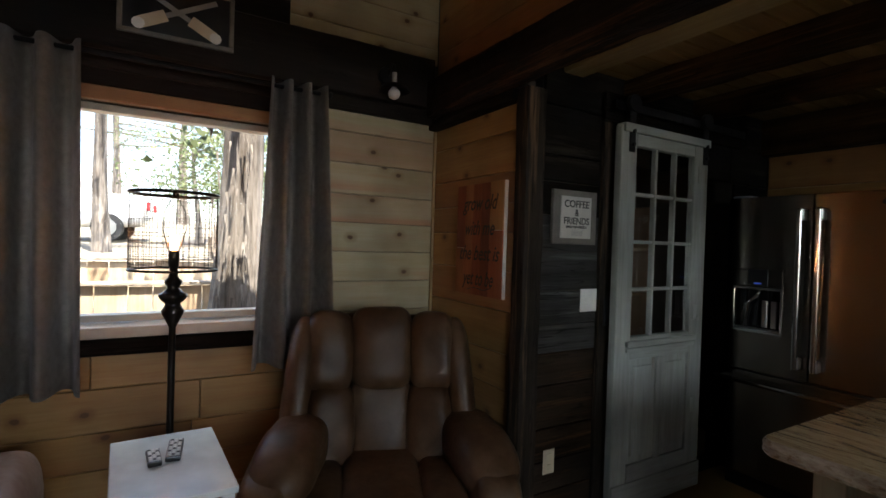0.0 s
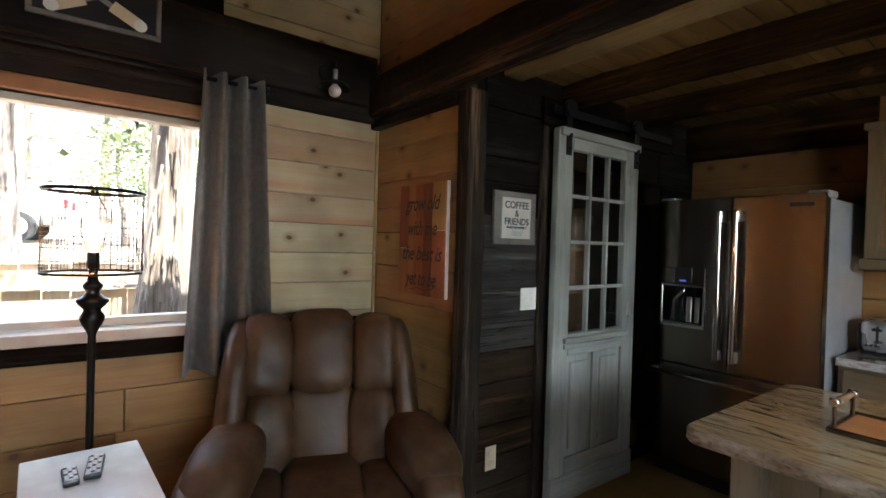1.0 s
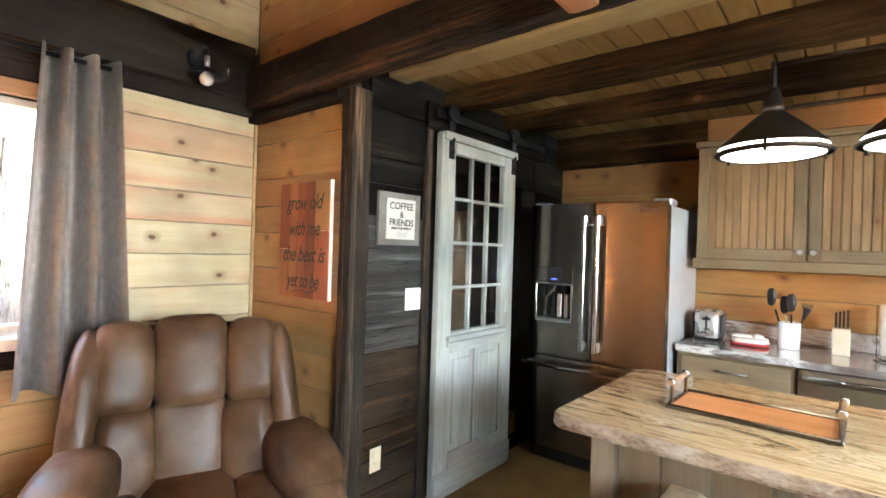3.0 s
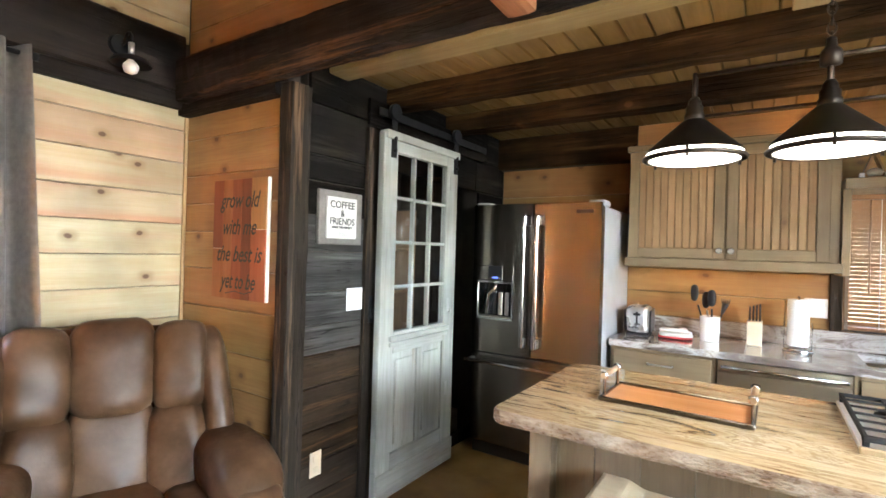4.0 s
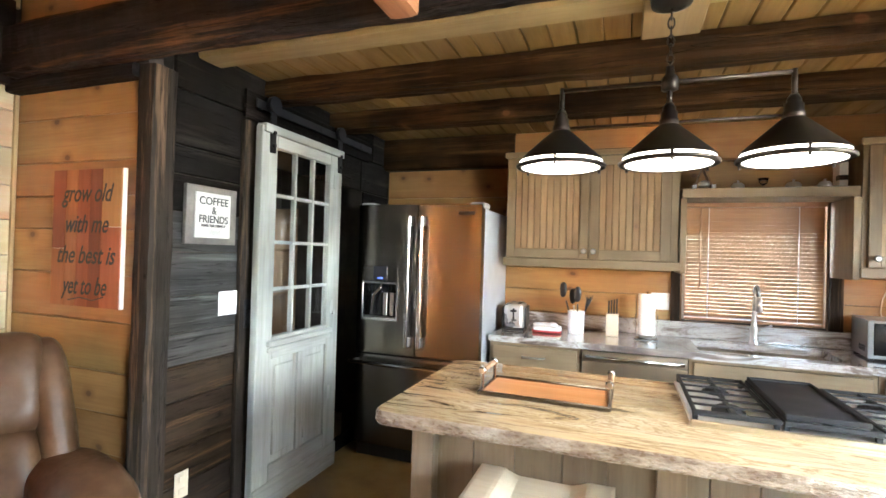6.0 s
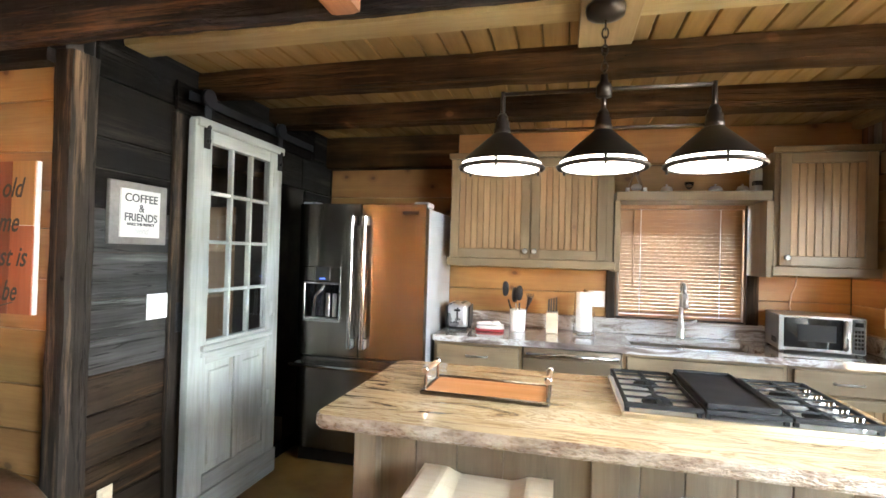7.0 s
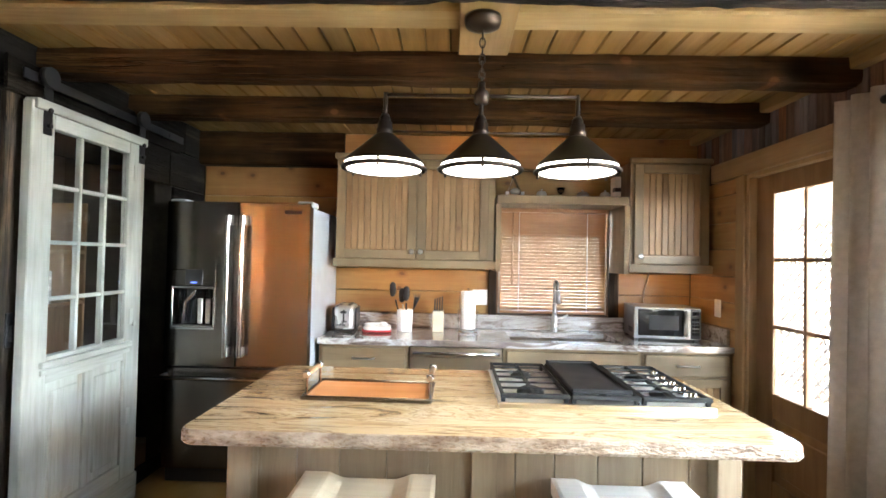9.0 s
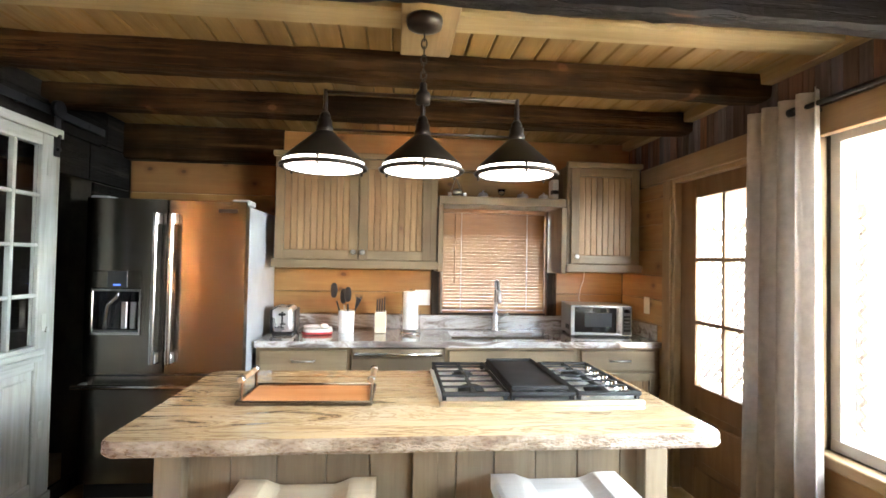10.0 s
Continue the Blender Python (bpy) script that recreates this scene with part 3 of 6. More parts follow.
leather.node_tree.nodes["Principled BSDF"].inputs["Specular IOR Level"].default_value = 0.15
curtain_grey = cloth("grey_curtain_cloth", [(0.17, 0.152, 0.138), (0.30, 0.27, 0.248)], 0.08)
curtain_linen = cloth("linen_curtain_cloth", [(0.40, 0.365, 0.33), (0.56, 0.52, 0.48)], 0.4)
chippy = wood("chipped_white_paint", [(0.34, 0.35, 0.325)], (0.22, 0.225, 0.205), "z", None, 0.6, 0.35, ((0.17, 0.135, 0.09), 0.30), 40, 0.7)
chippy_y = wood("chipped_white_paint_cross", [(0.34, 0.35, 0.325)], (0.22, 0.225, 0.205), "y", None, 0.6, 0.35, ((0.17, 0.135, 0.09), 0.30), 40, 0.7)
cab_z = wood("cabinet_frame_wood", [(0.20, 0.145, 0.082)], (0.115, 0.078, 0.042), "z", None, 0.45, 0.2, None, 50, 0.5)
cab_x = wood("cabinet_rail_wood", [(0.21, 0.155, 0.09)], (0.12, 0.084, 0.046), "x", None, 0.45, 0.2, None, 50, 0.5)
bead_z = wood("beadboard_wood", [(0.27, 0.175, 0.085), (0.33, 0.22, 0.112), (0.24, 0.15, 0.072)], (0.20, 0.11, 0.05), "z", ((0.12, 0.06, 0.03), 4.0, 0.05), 0.45, 0.25, None, 60, 0.75)
isl_z = wood("island_board", [(0.15, 0.11, 0.065), (0.20, 0.155, 0.10), (0.13, 0.092, 0.052)], (0.08, 0.054, 0.03), "z", ((0.08, 0.05, 0.03), 2.5, 0.04), 0.5, 0.25, ((0.24, 0.215, 0.18), 0.1), 50, 0.5)
stool_x = wood("bare_pine_seat", [(0.56, 0.48, 0.35)], (0.42, 0.32, 0.20), "x", ((0.22, 0.12, 0.06), 3.0, 0.05), 0.5, 0.2, None, 50, 0.4)
stool_grey = wood("whitewashed_seat", [(0.50, 0.49, 0.47)], (0.34, 0.32, 0.30), "x", ((0.22, 0.17, 0.14), 3.0, 0.05), 0.5, 0.2, None, 50, 0.4)
door_brown = wood("stained_door_wood", [(0.20, 0.115, 0.055)], (0.11, 0.06, 0.03), "z", None, 0.45, 0.2)
casing_z = wood("casing_wood", [(0.30, 0.205, 0.11)], (0.19, 0.12, 0.06), "z", None, 0.45, 0.2)
casing_y = wood("casing_wood_cross", [(0.30, 0.205, 0.11)], (0.19, 0.12, 0.06), "y", None, 0.45, 0.2)
blind_wood = plain("wooden_blind_slat", (0.29, 0.145, 0.062), 0.35)
copper = wood("copper_tray_sheet", [(0.50, 0.22, 0.085)], (0.40, 0.15, 0.05), "x", None, 0.3, 0.05, None, 40, 0.4)
sign_grey = wood("grey_frame_board", [(0.19, 0.175, 0.16)], (0.10, 0.09, 0.08), "x", None, 0.7, 0.5)
sign_white = plain("white_sign_panel", (0.48, 0.47, 0.44), 0.8)
ink = plain("black_ink", (0.03, 0.03, 0.032), 0.7)
ink_grey = plain("grey_ink", (0.33, 0.33, 0.33), 0.7)
table_white = plain("white_lacquer", (0.66, 0.69, 0.68), 0.2)
sill_white = plain("vinyl_frame", (0.40, 0.37, 0.32), 0.4)


def shadeless(ob):
    ob.visible_shadow = False
    return ob


# ---- openings: window in the pine wall ----
def frame_bm(axis, at0, at1, u0, u1, z0, z1, w, bev=0.003):
    bm = bmesh.new()
    for a, b, c, d in ((u0, u1, z0, z0 + w), (u0, u1, z1 - w, z1), (u0, u0 + w, z0 + w, z1 - w), (u1 - w, u1, z0 + w, z1 - w)):
        if axis == "x":
            box(bm, at0, at1, a, b, c, d, bev)
        else:
            box(bm, a, b, at0, at1, c, d, bev)
    return bm


w1 = thing("window_1", "large single pane window with pale frame and dark apron", "window", kind="structure")
part("window_frame", frame_bm("x", -2.88, -2.80, WIN_W[0], WIN_W[1], WIN_W[2] + 0.02, WIN_W[3], 0.035), sill_white, w1)
shadeless(part("pane", boxed(-2.846, -2.840, WIN_W[0] + 0.03, WIN_W[1] - 0.03, WIN_W[2] + 0.05, WIN_W[3] - 0.03), low_ior_glass, w1))
part("window_sill", boxed(-2.93, XW + 0.035, WIN_W[0] - 0.04, WIN_W[1] + 0.04, 0.935, 0.99, 0.006, 2), sill_white, w1, "pale painted sill")
part("apron", timber(XW - 0.001, XW + 0.022, WIN_W[0] - 0.04, WIN_W[1] + 0.04, 0.85, 0.933, "y", 21, 0.002), barn_y, w1, "dark weathered apron board")
part("head_trim", boxed(XW - 0.15, XW + 0.02, WIN_W[0] - 0.03, WIN_W[1] + 0.03, 2.06, 2.126, 0.004), pine_honey_y, w1, "pine head trim")
part("header_board", timber(XW - 0.002, XW + 0.028, WIN_W[0] - 0.1, WIN_W[1] + 0.06, 2.128, 2.205, "y", 22, 0.002), beam_y, w1, "dark header board")
part("jamb", boxed(-2.93, XW + 0.015, WIN_W[0] - 0.02, WIN_W[0], 0.99, 2.06), pine_honey_y, w1)
part("jamb", boxed(-2.93, XW + 0.015, WIN_W[1], WIN_W[1] + 0.02, 0.99, 2.06), pine_honey_y, w1)


# ---- curtains ----
def fold(a):
    """Rounded lobes with steep sides."""
    c = math.cos(a)
    return math.copysign(abs(c) ** 0.6, c)


def curtain(name, label, axis, at, u0, u1, z0, z1, waves, depth, material, lean=0.0, seed=1, flare=0.0, sign=1):
    """A hanging cloth of even pleats; flare widens it towards the hem."""
    bm = bmesh.new()
    nu, nz = waves * 12, 26
    rows = []
    for j in range(nz + 1):
        v = j / nz
        z = z1 + (z0 - z1) * v
        row = []
        for i in range(nu + 1):
            s = i / nu
            wob = 0.25 * noise.noise(Vector((s * 5, v * 3, seed)))
            u = u0 + (u1 - u0) * (0.5 + (s - 0.5) * (1 + flare * v) + 0.02 * wob * v)
            d = depth * (0.75 + 0.35 * v) * fold(s * waves * math.tau + wob * 2.2 * v) + 0.012 * wob
            zz = z + (0.008 * noise.noise(Vector((s * 9, 0, seed + 4))) if j == nz else 0)
            row.append(bm.verts.new((at + sign * d + lean * v, u, zz) if axis == "x" else (u, at + sign * d, zz)))
        rows.append(row)
    for a, b in zip(rows, rows[1:]):
        for k in range(nu):
            bm.faces.new([a[k], a[k + 1], b[k + 1], b[k]]).smooth = True
    bmesh.ops.solidify(bm, geom=bm.faces[:], thickness=0.004)
    ob = part(name, bm, material)
    for f in ob.data.polygons:
        f.use_smooth = True
    return tagged(ob, label, "curtain", "curtains")


def curtain_rod(y0, y1, x, z, wall_x, ends):
    rod = thing("curtain_rod", "thin black metal curtain rod", "curtain rod", pose(x, (y0 + y1) / 2, z))
    h = (y1 - y0) / 2
    bm = bmesh.new()
    cyl(bm, (0, -h, 0), (0, h, 0), 0.011, n=12)
    part("bar", bm, black_iron, rod)
    for s in (-1, 1):
        bm = bmesh.new()
        cyl(bm, (0, s * h, 0), (0, s * (h + 0.03), 0), 0.018, 0.018)
        part("finial", bm, black_iron, rod)
    for y in ends:
        bm = bmesh.new()
        cyl(bm, (0, y - (y0 + y1) / 2, 0), (wall_x - x, y - (y0 + y1) / 2, 0), 0.008)
        part("bracket", bm, black_iron, rod)
    return rod


curtain("curtain", "grey lined curtain with deep pleats beside the window", "x", -2.60, -0.74, -0.21, 0.72, 2.27, 4, 0.080, curtain_grey, 0.0, 1, 0.10)
curtain("curtain", "grey lined curtain with deep pleats, gathered narrow", "x", -2.60, 0.580, 0.872, 0.76, 2.27, 3, 0.086, curtain_grey, 0.0, 2, 0.48)
curtain_rod(-0.85, 0.885, -2.605, 2.24, XW + 0.05, (-0.8, 0.87))
curtain("curtain", "light grey linen curtain with soft folds by the big window", "x", 1.865, 1.925, 2.31, 0.03, 2.17, 4, 0.038, curtain_linen, 0.0, 3, 0.12, -1)
curtain_rod(-0.9, 2.06, 1.865, 2.11, XE + 0.02, (2.03, -0.85))

# ---- sliding barn door ----
XD = -1.677


def barn_door():
    d = thing("sliding_door", "old off-white sliding barn door, nine panes over two panels, chipped paint", "door", pose(XD, 2.58, 0.012))
    y0, y1, zt = -0.385, 0.395, 2.085
    fy0, fy1 = -0.315, 0.315  # inner leaf
    for a, b in ((y0, fy0 + 0.055), (fy1 - 0.055, y1)):
        part("stile", boxed(-0.045, 0.0, a, b, 0.0, zt, 0.004), chippy, d)
    part("top_rail", boxed(-0.045, 0.001, fy0 + 0.055, fy1 - 0.055, 1.985, zt - 0.035, 0.003), chippy_y, d)
    part("crown", boxed(-0.045, 0.016, y0 + 0.01, y1, zt - 0.035, zt + 0.012, 0.006, 2), chippy_y, d, "worn moulded top edge")
    part("lock_rail", boxed(-0.045, 0.001, fy0 + 0.055, fy1 - 0.055, 0.82, 0.945, 0.003), chippy_y, d)
    part("ledge", boxed(-0.01, 0.022, fy0 + 0.01, fy1 - 0.01, 0.895, 0.925, 0.007, 2), chippy_y, d, "projecting moulded ledge")
    part("ledge", boxed(-0.01, 0.012, fy0 + 0.015, fy1 - 0.015, 0.862, 0.888, 0.006, 2), chippy_y, d)
    part("bottom_rail", boxed(-0.045, 0.001, fy0 + 0.055, fy1 - 0.055, 0.0, 0.24, 0.003), chippy_y, d)
    part("kick_board", boxed(0.0, 0.012, y0, y1, 0.0, 0.15, 0.003), chippy_y, d, "worn greyed kick board")
    part("mullion", boxed(-0.043, 0.0, -0.022, 0.022, 0.24, 0.82, 0.003), chippy, d)
    for a, b in ((fy0 + 0.055, -0.022), (0.022, fy1 - 0.055)):
        p = bmesh.new()
        box(p, -0.035, -0.014, a, b, 0.24, 0.82)
        box(p, -0.02, -0.006, a + 0.035, b - 0.035, 0.28, 0.78, 0.006)
        part("panel", p, chippy, d)
    gy0, gy1, gz0, gz1 = fy0 + 0.055, fy1 - 0.055, 0.945, 1.985
    for k in (1, 2):
        y = gy0 + (gy1 - gy0) * k / 3
        part("glazing_bar", boxed(-0.035, -0.002, y - 0.0095, y + 0.0095, gz0, gz1, 0.004), chippy, d)
    for k in (1, 2, 3):
        z = gz0 + (gz1 - gz0) * k / 4
        for i in range(3):
            a = gy0 + (gy1 - gy0) * i / 3 + (0.0095 if i else 0)
            b = gy0 + (gy1 - gy0) * (i + 1) / 3 - (0.0095 if i < 2 else 0)
            part("glazing_bar", boxed(-0.034, -0.004, a, b, z - 0.0095, z + 0.0095, 0.004), chippy_y, d)
    for i in range(3):
        for k in range(4):
            a, b = gy0 + (gy1 - gy0) * i / 3, gy0 + (gy1 - gy0) * (i + 1) / 3
            c, e = gz0 + (gz1 - gz0) * k / 4, gz0 + (gz1 - gz0) * (k + 1) / 4
            shadeless(part("pane", boxed(-0.0215, -0.0185, a + 0.004, b - 0.004, c + 0.004, e - 0.004), window_glass, d))
    for y in (y0 + 0.075, y1 - 0.04):
        h = part("hanger", boxed(0.003, 0.010, y - 0.024, y + 0.024, zt - 0.14, zt + 0.15, 0.003), black_iron, d, "black strap hanger")
        bm = bmesh.new()
        cyl(bm, (-0.004, y, zt + 0.12), (0.022, y, zt + 0.12), 0.045, n=20)
        part("wheel", bm, black_iron, h)
        for z in (zt - 0.03, zt - 0.10):
            bm = bmesh.new()
            cyl(bm, (0.010, y, z), (0.024, y, z), 0.011, n=8)
            part("bolt", bm, black_iron, h)
    bm = bmesh.new()
    cyl(bm, (0.0, y1 - 0.06, 1.02), (0.010, y1 - 0.06, 1.02), 0.016, 0.013, 14)
    part("keyhole_plate", bm, chippy, d, "painted-over keyhole plate")
    for z in (1.88, 1.06, 0.5):
        part("hinge", boxed(0.0, 0.004, fy1 - 0.018, fy1 + 0.012, z - 0.045, z + 0.045, 0.001), chippy, d, "painted-over hinge")
    return d


barn_door()
rail = thing("door_rail", "black flat iron rail for the sliding door", "door rail", pose(-1.70, 2.75, 2.205))
part("bar", boxed(-0.004, 0.004, -0.58, 0.66, -0.022, 0.022, 0.001), black_iron, rail)
for y in (-0.5, 0.0, 0.5):
    bm = bmesh.new()
    cyl(bm, (0.008, y, 0), (-0.07, y, 0), 0.012, n=10)
    part("spacer", bm, black_iron, rail)
part("header_board", timber(-0.068, -0.05, -0.60, 0.72, -0.075, 0.075, "y", 31, 0.003), barn_y, rail, "weathered header board")
jamb = tagged(part("trim_doorway", timber(XB, XB + 0.028, 2.16, 2.262, 0.0, 2.12, "z", 32, 0.003), barn_z), "weathered upright board beside the sliding door", "trim", kind="structure")
lc = thing("door_latch", "small dark iron latch on the upright board", "latch", pose(XB + 0.030, 2.211, 1.09))
part("plate", boxed(-0.002, 0.006, -0.018, 0.018, -0.075, 0.075, 0.002), black_iron, lc)
part("hook", boxed(0.006, 0.022, -0.008, 0.008, -0.05, 0.02, 0.003), black_iron, lc)
# pantry seen through the panes
sh = thing("pantry_shelf", "brown wooden pantry shelf in the dark", "shelf", pose(-2.75, 2.9, 0))
for z in (1.05, 1.42):
    part("board", boxed(-0.15, 0.15, -0.85, 0.85, z, z + 0.025, 0.002), door_brown, sh)
for y in (-0.85, 0.83):
    part("upright", boxed(-0.15, 0.15, y, y + 0.02, 0, 1.8, 0.002), door_brown, sh)


def pantry_oven(y, w, z, label):
    o = thing("toaster_oven", label, "oven", pose(-2.62, y, z), "appliances in the pantry")
    part("case", boxed(-0.13, 0.13, -w / 2, w / 2, 0.012, 0.23, 0.008, 2), nickel, o)
    part("door_glass", boxed(0.128, 0.136, -w / 2 + 0.02, w / 2 - 0.09, 0.04, 0.20, 0.003), smoked_glass, o)
    for k in range(3):
        bm = bmesh.new()
        cyl(bm, (0.13, w / 2 - 0.045, 0.05 + k * 0.065), (0.15, w / 2 - 0.045, 0.05 + k * 0.065), 0.018, 0.015, 14)
        part("knob", bm, white_plastic, o)
    for sy in (-1, 1):
        part("foot", boxed(-0.10, 0.10, sy * w * 0.4 - 0.01, sy * w * 0.4 + 0.01, 0.0, 0.013), black_plastic, o)


pantry_oven(2.62, 0.40, 1.075, "grey metal toaster oven on the pantry shelf")
pantry_oven(3.15, 0.32, 1.075, "small grey metal toaster oven on the pantry shelf")


# ---- fridge ----
def fridge():
    f = thing("refrigerator", "dark stainless french-door refrigerator with dispenser and bottom freezer", "refrigerator", pose(-1.19, 3.167, 0))
    part("cabinet", boxed(-0.452, 0.452, 0.075, 0.72, 0.03, 1.745, 0.006, 2), fridge_side, f, "grey painted steel cabinet")
    # left door as a slab with a recess for the dispenser
    rx0, rx1, rz0, rz1 = -0.405, -0.145, 0.975, 1.225
    bm = bmesh.new()
    slab_with_holes(bm, "y", 0.0, 0.068, -0.452, -0.004, 0.735, 1.77, [(rx0, rx1, rz0, rz1)])
    bmesh.ops.remove_doubles(bm, verts=bm.verts, dist=1e-5)
    ld = part("door", bm, fridge_steel, f)
    part("recess", boxed(rx0, rx1, 0.062, 0.074, rz0, rz1), smoked_glass, ld)
    part("dispenser_frame", frame_bm("y", -0.008, 0.03, rx0 - 0.012, rx1 + 0.012, rz0 - 0.012, rz1 + 0.012, 0.016), chrome, ld, "bright dispenser frame")
    part("control_panel", boxed(rx0 - 0.008, rx1 + 0.008, -0.006, 0.02, rz1 + 0.012, rz1 + 0.115, 0.004), fridge_steel, ld)
    scr = part("display", boxed(-0.325, -0.215, -0.009, 0.0, rz1 + 0.02, rz1 + 0.115, 0.002), black_plastic, ld)
    part("indicator", boxed(-0.29, -0.25, -0.0105, -0.0085, rz1 + 0.03, rz1 + 0.037), display_blue, scr)
    bm = bmesh.new()
    tube(bm, [(-0.275, 0.04, rz1), (-0.29, 0.03, rz1 - 0.04), (-0.34, 0.03, rz1 - 0.09), (-0.352, 0.03, rz0 + 0.02)], 0.012, 8)
    part("spout", bm, chrome, ld)
    for x in (-0.25, -0.2):
        part("paddle", boxed(x - 0.016, x + 0.016, 0.035, 0.05, rz0 + 0.02, rz1 - 0.07, 0.004), nickel, ld)
    part("drip_tray", boxed(rx0, rx1, 0.0, 0.06, rz0, rz0 + 0.012, 0.002), nickel, ld)
    rd = part("door", boxed(0.004, 0.452, 0.0, 0.068, 0.735, 1.77, 0.006, 2), fridge_steel, f)
    part("badge", boxed(0.29, 0.40, -0.003, 0.001, 1.70, 1.722, 0.001), black_plastic, rd, "dark badge plate")
    for s, d in ((-1, ld), (1, rd)):
        x = s * 0.045
        h = bmesh.new()
        box(h, x - 0.014, x + 0.014, -0.068, -0.046, 0.80, 1.69, 0.009, 3)
        hh = part("handle", h, chrome, d, "bright bar handle")
        for z in (0.835, 1.655):
            part("mount", boxed(x - 0.016, x + 0.016, -0.048, 0.0, z - 0.03, z + 0.03, 0.004), nickel, hh)
    dr = part("freezer_drawer", boxed(-0.452, 0.452, 0.0, 0.068, 0.10, 0.725, 0.006, 2), fridge_steel, f)
    h = bmesh.new()
    cyl(h, (-0.47, -0.06, 0.675), (0.47, -0.06, 0.675), 0.013, n=14)
    hh = part("handle", h, chrome, dr, "bright bar handle")
    for x in (-0.43, 0.43):
        part("mount", boxed(x - 0.012, x + 0.012, -0.055, 0.0, 0.66, 0.69, 0.003), nickel, hh)
    part("kick_plate", boxed(-0.44, 0.44, 0.03, 0.08, 0.005, 0.09, 0.004), black_plastic, f)
    for x in (-0.40, 0.41):
        part("hinge_cap", boxed(x - 0.05, x + 0.05, 0.02, 0.16, 1.746, 1.785, 0.008), fridge_side, f)
    for x in (-0.4, 0.4):
        part("foot", boxed(x - 0.02, x + 0.02, 0.1, 0.16, 0.0, 0.03), black_plastic, f)
    return f


fridge()


# ---- kitchen cabinets ----
def shaker_door(parent, x0, x1, z0, z1, y, bead=True, w=0.055, name="door", knob=None):
    d = part(name, boxed(x0, x0 + w, y - 0.02, y, z0, z1, 0.002), cab_z, parent)
    part("stile", boxed(x1 - w, x1, y - 0.02, y, z0, z1, 0.002), cab_z, d)
    part("rail", boxed(x0 + w, x1 - w, y - 0.02, y, z0, z0 + w, 0.002), cab_x, d)
    part("rail", boxed(x0 + w, x1 - w, y - 0.02, y, z1 - w, z1, 0.002), cab_x, d)
    n = max(2, round((x1 - x0 - 2 * w) / 0.044))
    s = (x1 - x0 - 2 * w) / n
    for k in range(n):
        a = x0 + w + k * s
        part("bead_strip", board("y", y - 0.011, 0.008, a + 0.001, a + s - 0.001, z0 + w, z1 - w, 0.004), bead_z, d)
    if knob:
        bm = bmesh.new()
        lathe(bm, [(0.006, 0), (0.007, 0.012), (0.016, 0.02), (0.018, 0.028), (0.011, 0.034)], n=16)
        bmesh.ops.transform(bm, matrix=pose(knob[0], y - 0.02, knob[1], 90), verts=bm.verts)
        part("knob", bm, nickel, d, "round nickel knob")
    return d


UY = 3.57


def upper_cabinet(x0, x1, doors, label, knobs):
    c = thing("upper_cabinet", label, "cabinet", pose((x0 + x1) / 2, YB, 0))
    cx = (x0 + x1) / 2
    part("body", boxed(x0 - cx, x1 - cx, UY + 0.001 - YB, -0.002, 1.43, 2.15, 0.002), cab_z, c)
    part("light_rail", boxed(x0 - cx - 0.012, x1 - cx + 0.012, UY - YB - 0.03, UY - YB + 0.001, 1.372, 1.43, 0.004), cab_x, c)
    part("crown", boxed(x0 - cx - 0.012, x1 - cx + 0.012, UY - YB - 0.035, UY - YB + 0.001, 2.135, 2.175, 0.006), cab_x, c)
    n = len(doors)
    for (a, b), k in zip(doors, knobs):
        shaker_door(c, a - cx, b - cx, 1.435, 2.13, UY - YB, True, 0.06, "door", (k - cx, 1.485))
    return c


upper_cabinet(-0.672, 0.452, [(-0.665, -0.103), (-0.095, 0.405)], "grey-brown stained two-door wall cabinet with beadboard panels", (-0.13, -0.067))
upper_cabinet(1.40, 1.95, [(1.425, 1.94)], "grey-brown stained single-door wall cabinet with beadboard panel", (1.46,))

shelf = thing("valance_shelf", "grey-brown stained shelf over the window between cabinets", "shelf", pose(0.925, YB, 0))
part("board", boxed(-0.46, 0.46, UY - YB - 0.02, -0.02, 1.84, 1.90, 0.003), cab_x, shelf)
part("side_panel", boxed(-0.468, -0.43, UY - YB - 0.015, -0.02, 1.36, 1.838, 0.002), cab_z, shelf)
part("side_panel", boxed(0.43, 0.468, UY - YB - 0.015, -0.02, 1.36, 1.838, 0.002), cab_z, shelf)

BY = 3.325


def base_cabinet(x0, x1, label, drawer=True, door=True):
    cx = (x0 + x1) / 2
    c = thing("base_cabinet", label, "cabinet", pose(cx, YB, 0), "base cabinets")
    part("body", boxed(x0 - cx, x1 - cx, BY - YB, -0.002, 0.09, 0.868, 0.002), cab_z, c)
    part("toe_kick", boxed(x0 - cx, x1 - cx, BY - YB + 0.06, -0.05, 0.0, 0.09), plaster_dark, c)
    y = BY - YB
    d = part("drawer_front", boxed(x0 - cx + 0.025, x1 - cx - 0.025, y - 0.02, y, 0.715, 0.85, 0.003), cab_x, c)
    if drawer:
        bm = bmesh.new()
        tube(bm, [(-0.07, y - 0.02, 0.785), (-0.065, y - 0.045, 0.785), (0.065, y - 0.045, 0.785), (0.07, y - 0.02, 0.785)], 0.005, 8)
        part("pull", bm, nickel, d, "slim nickel bar pull")
    if door:
        shaker_door(c, x0 - cx + 0.025, x1 - cx - 0.025, 0.11, 0.70, y, knob=(x0 - cx + 0.06, 0.64))
    return c


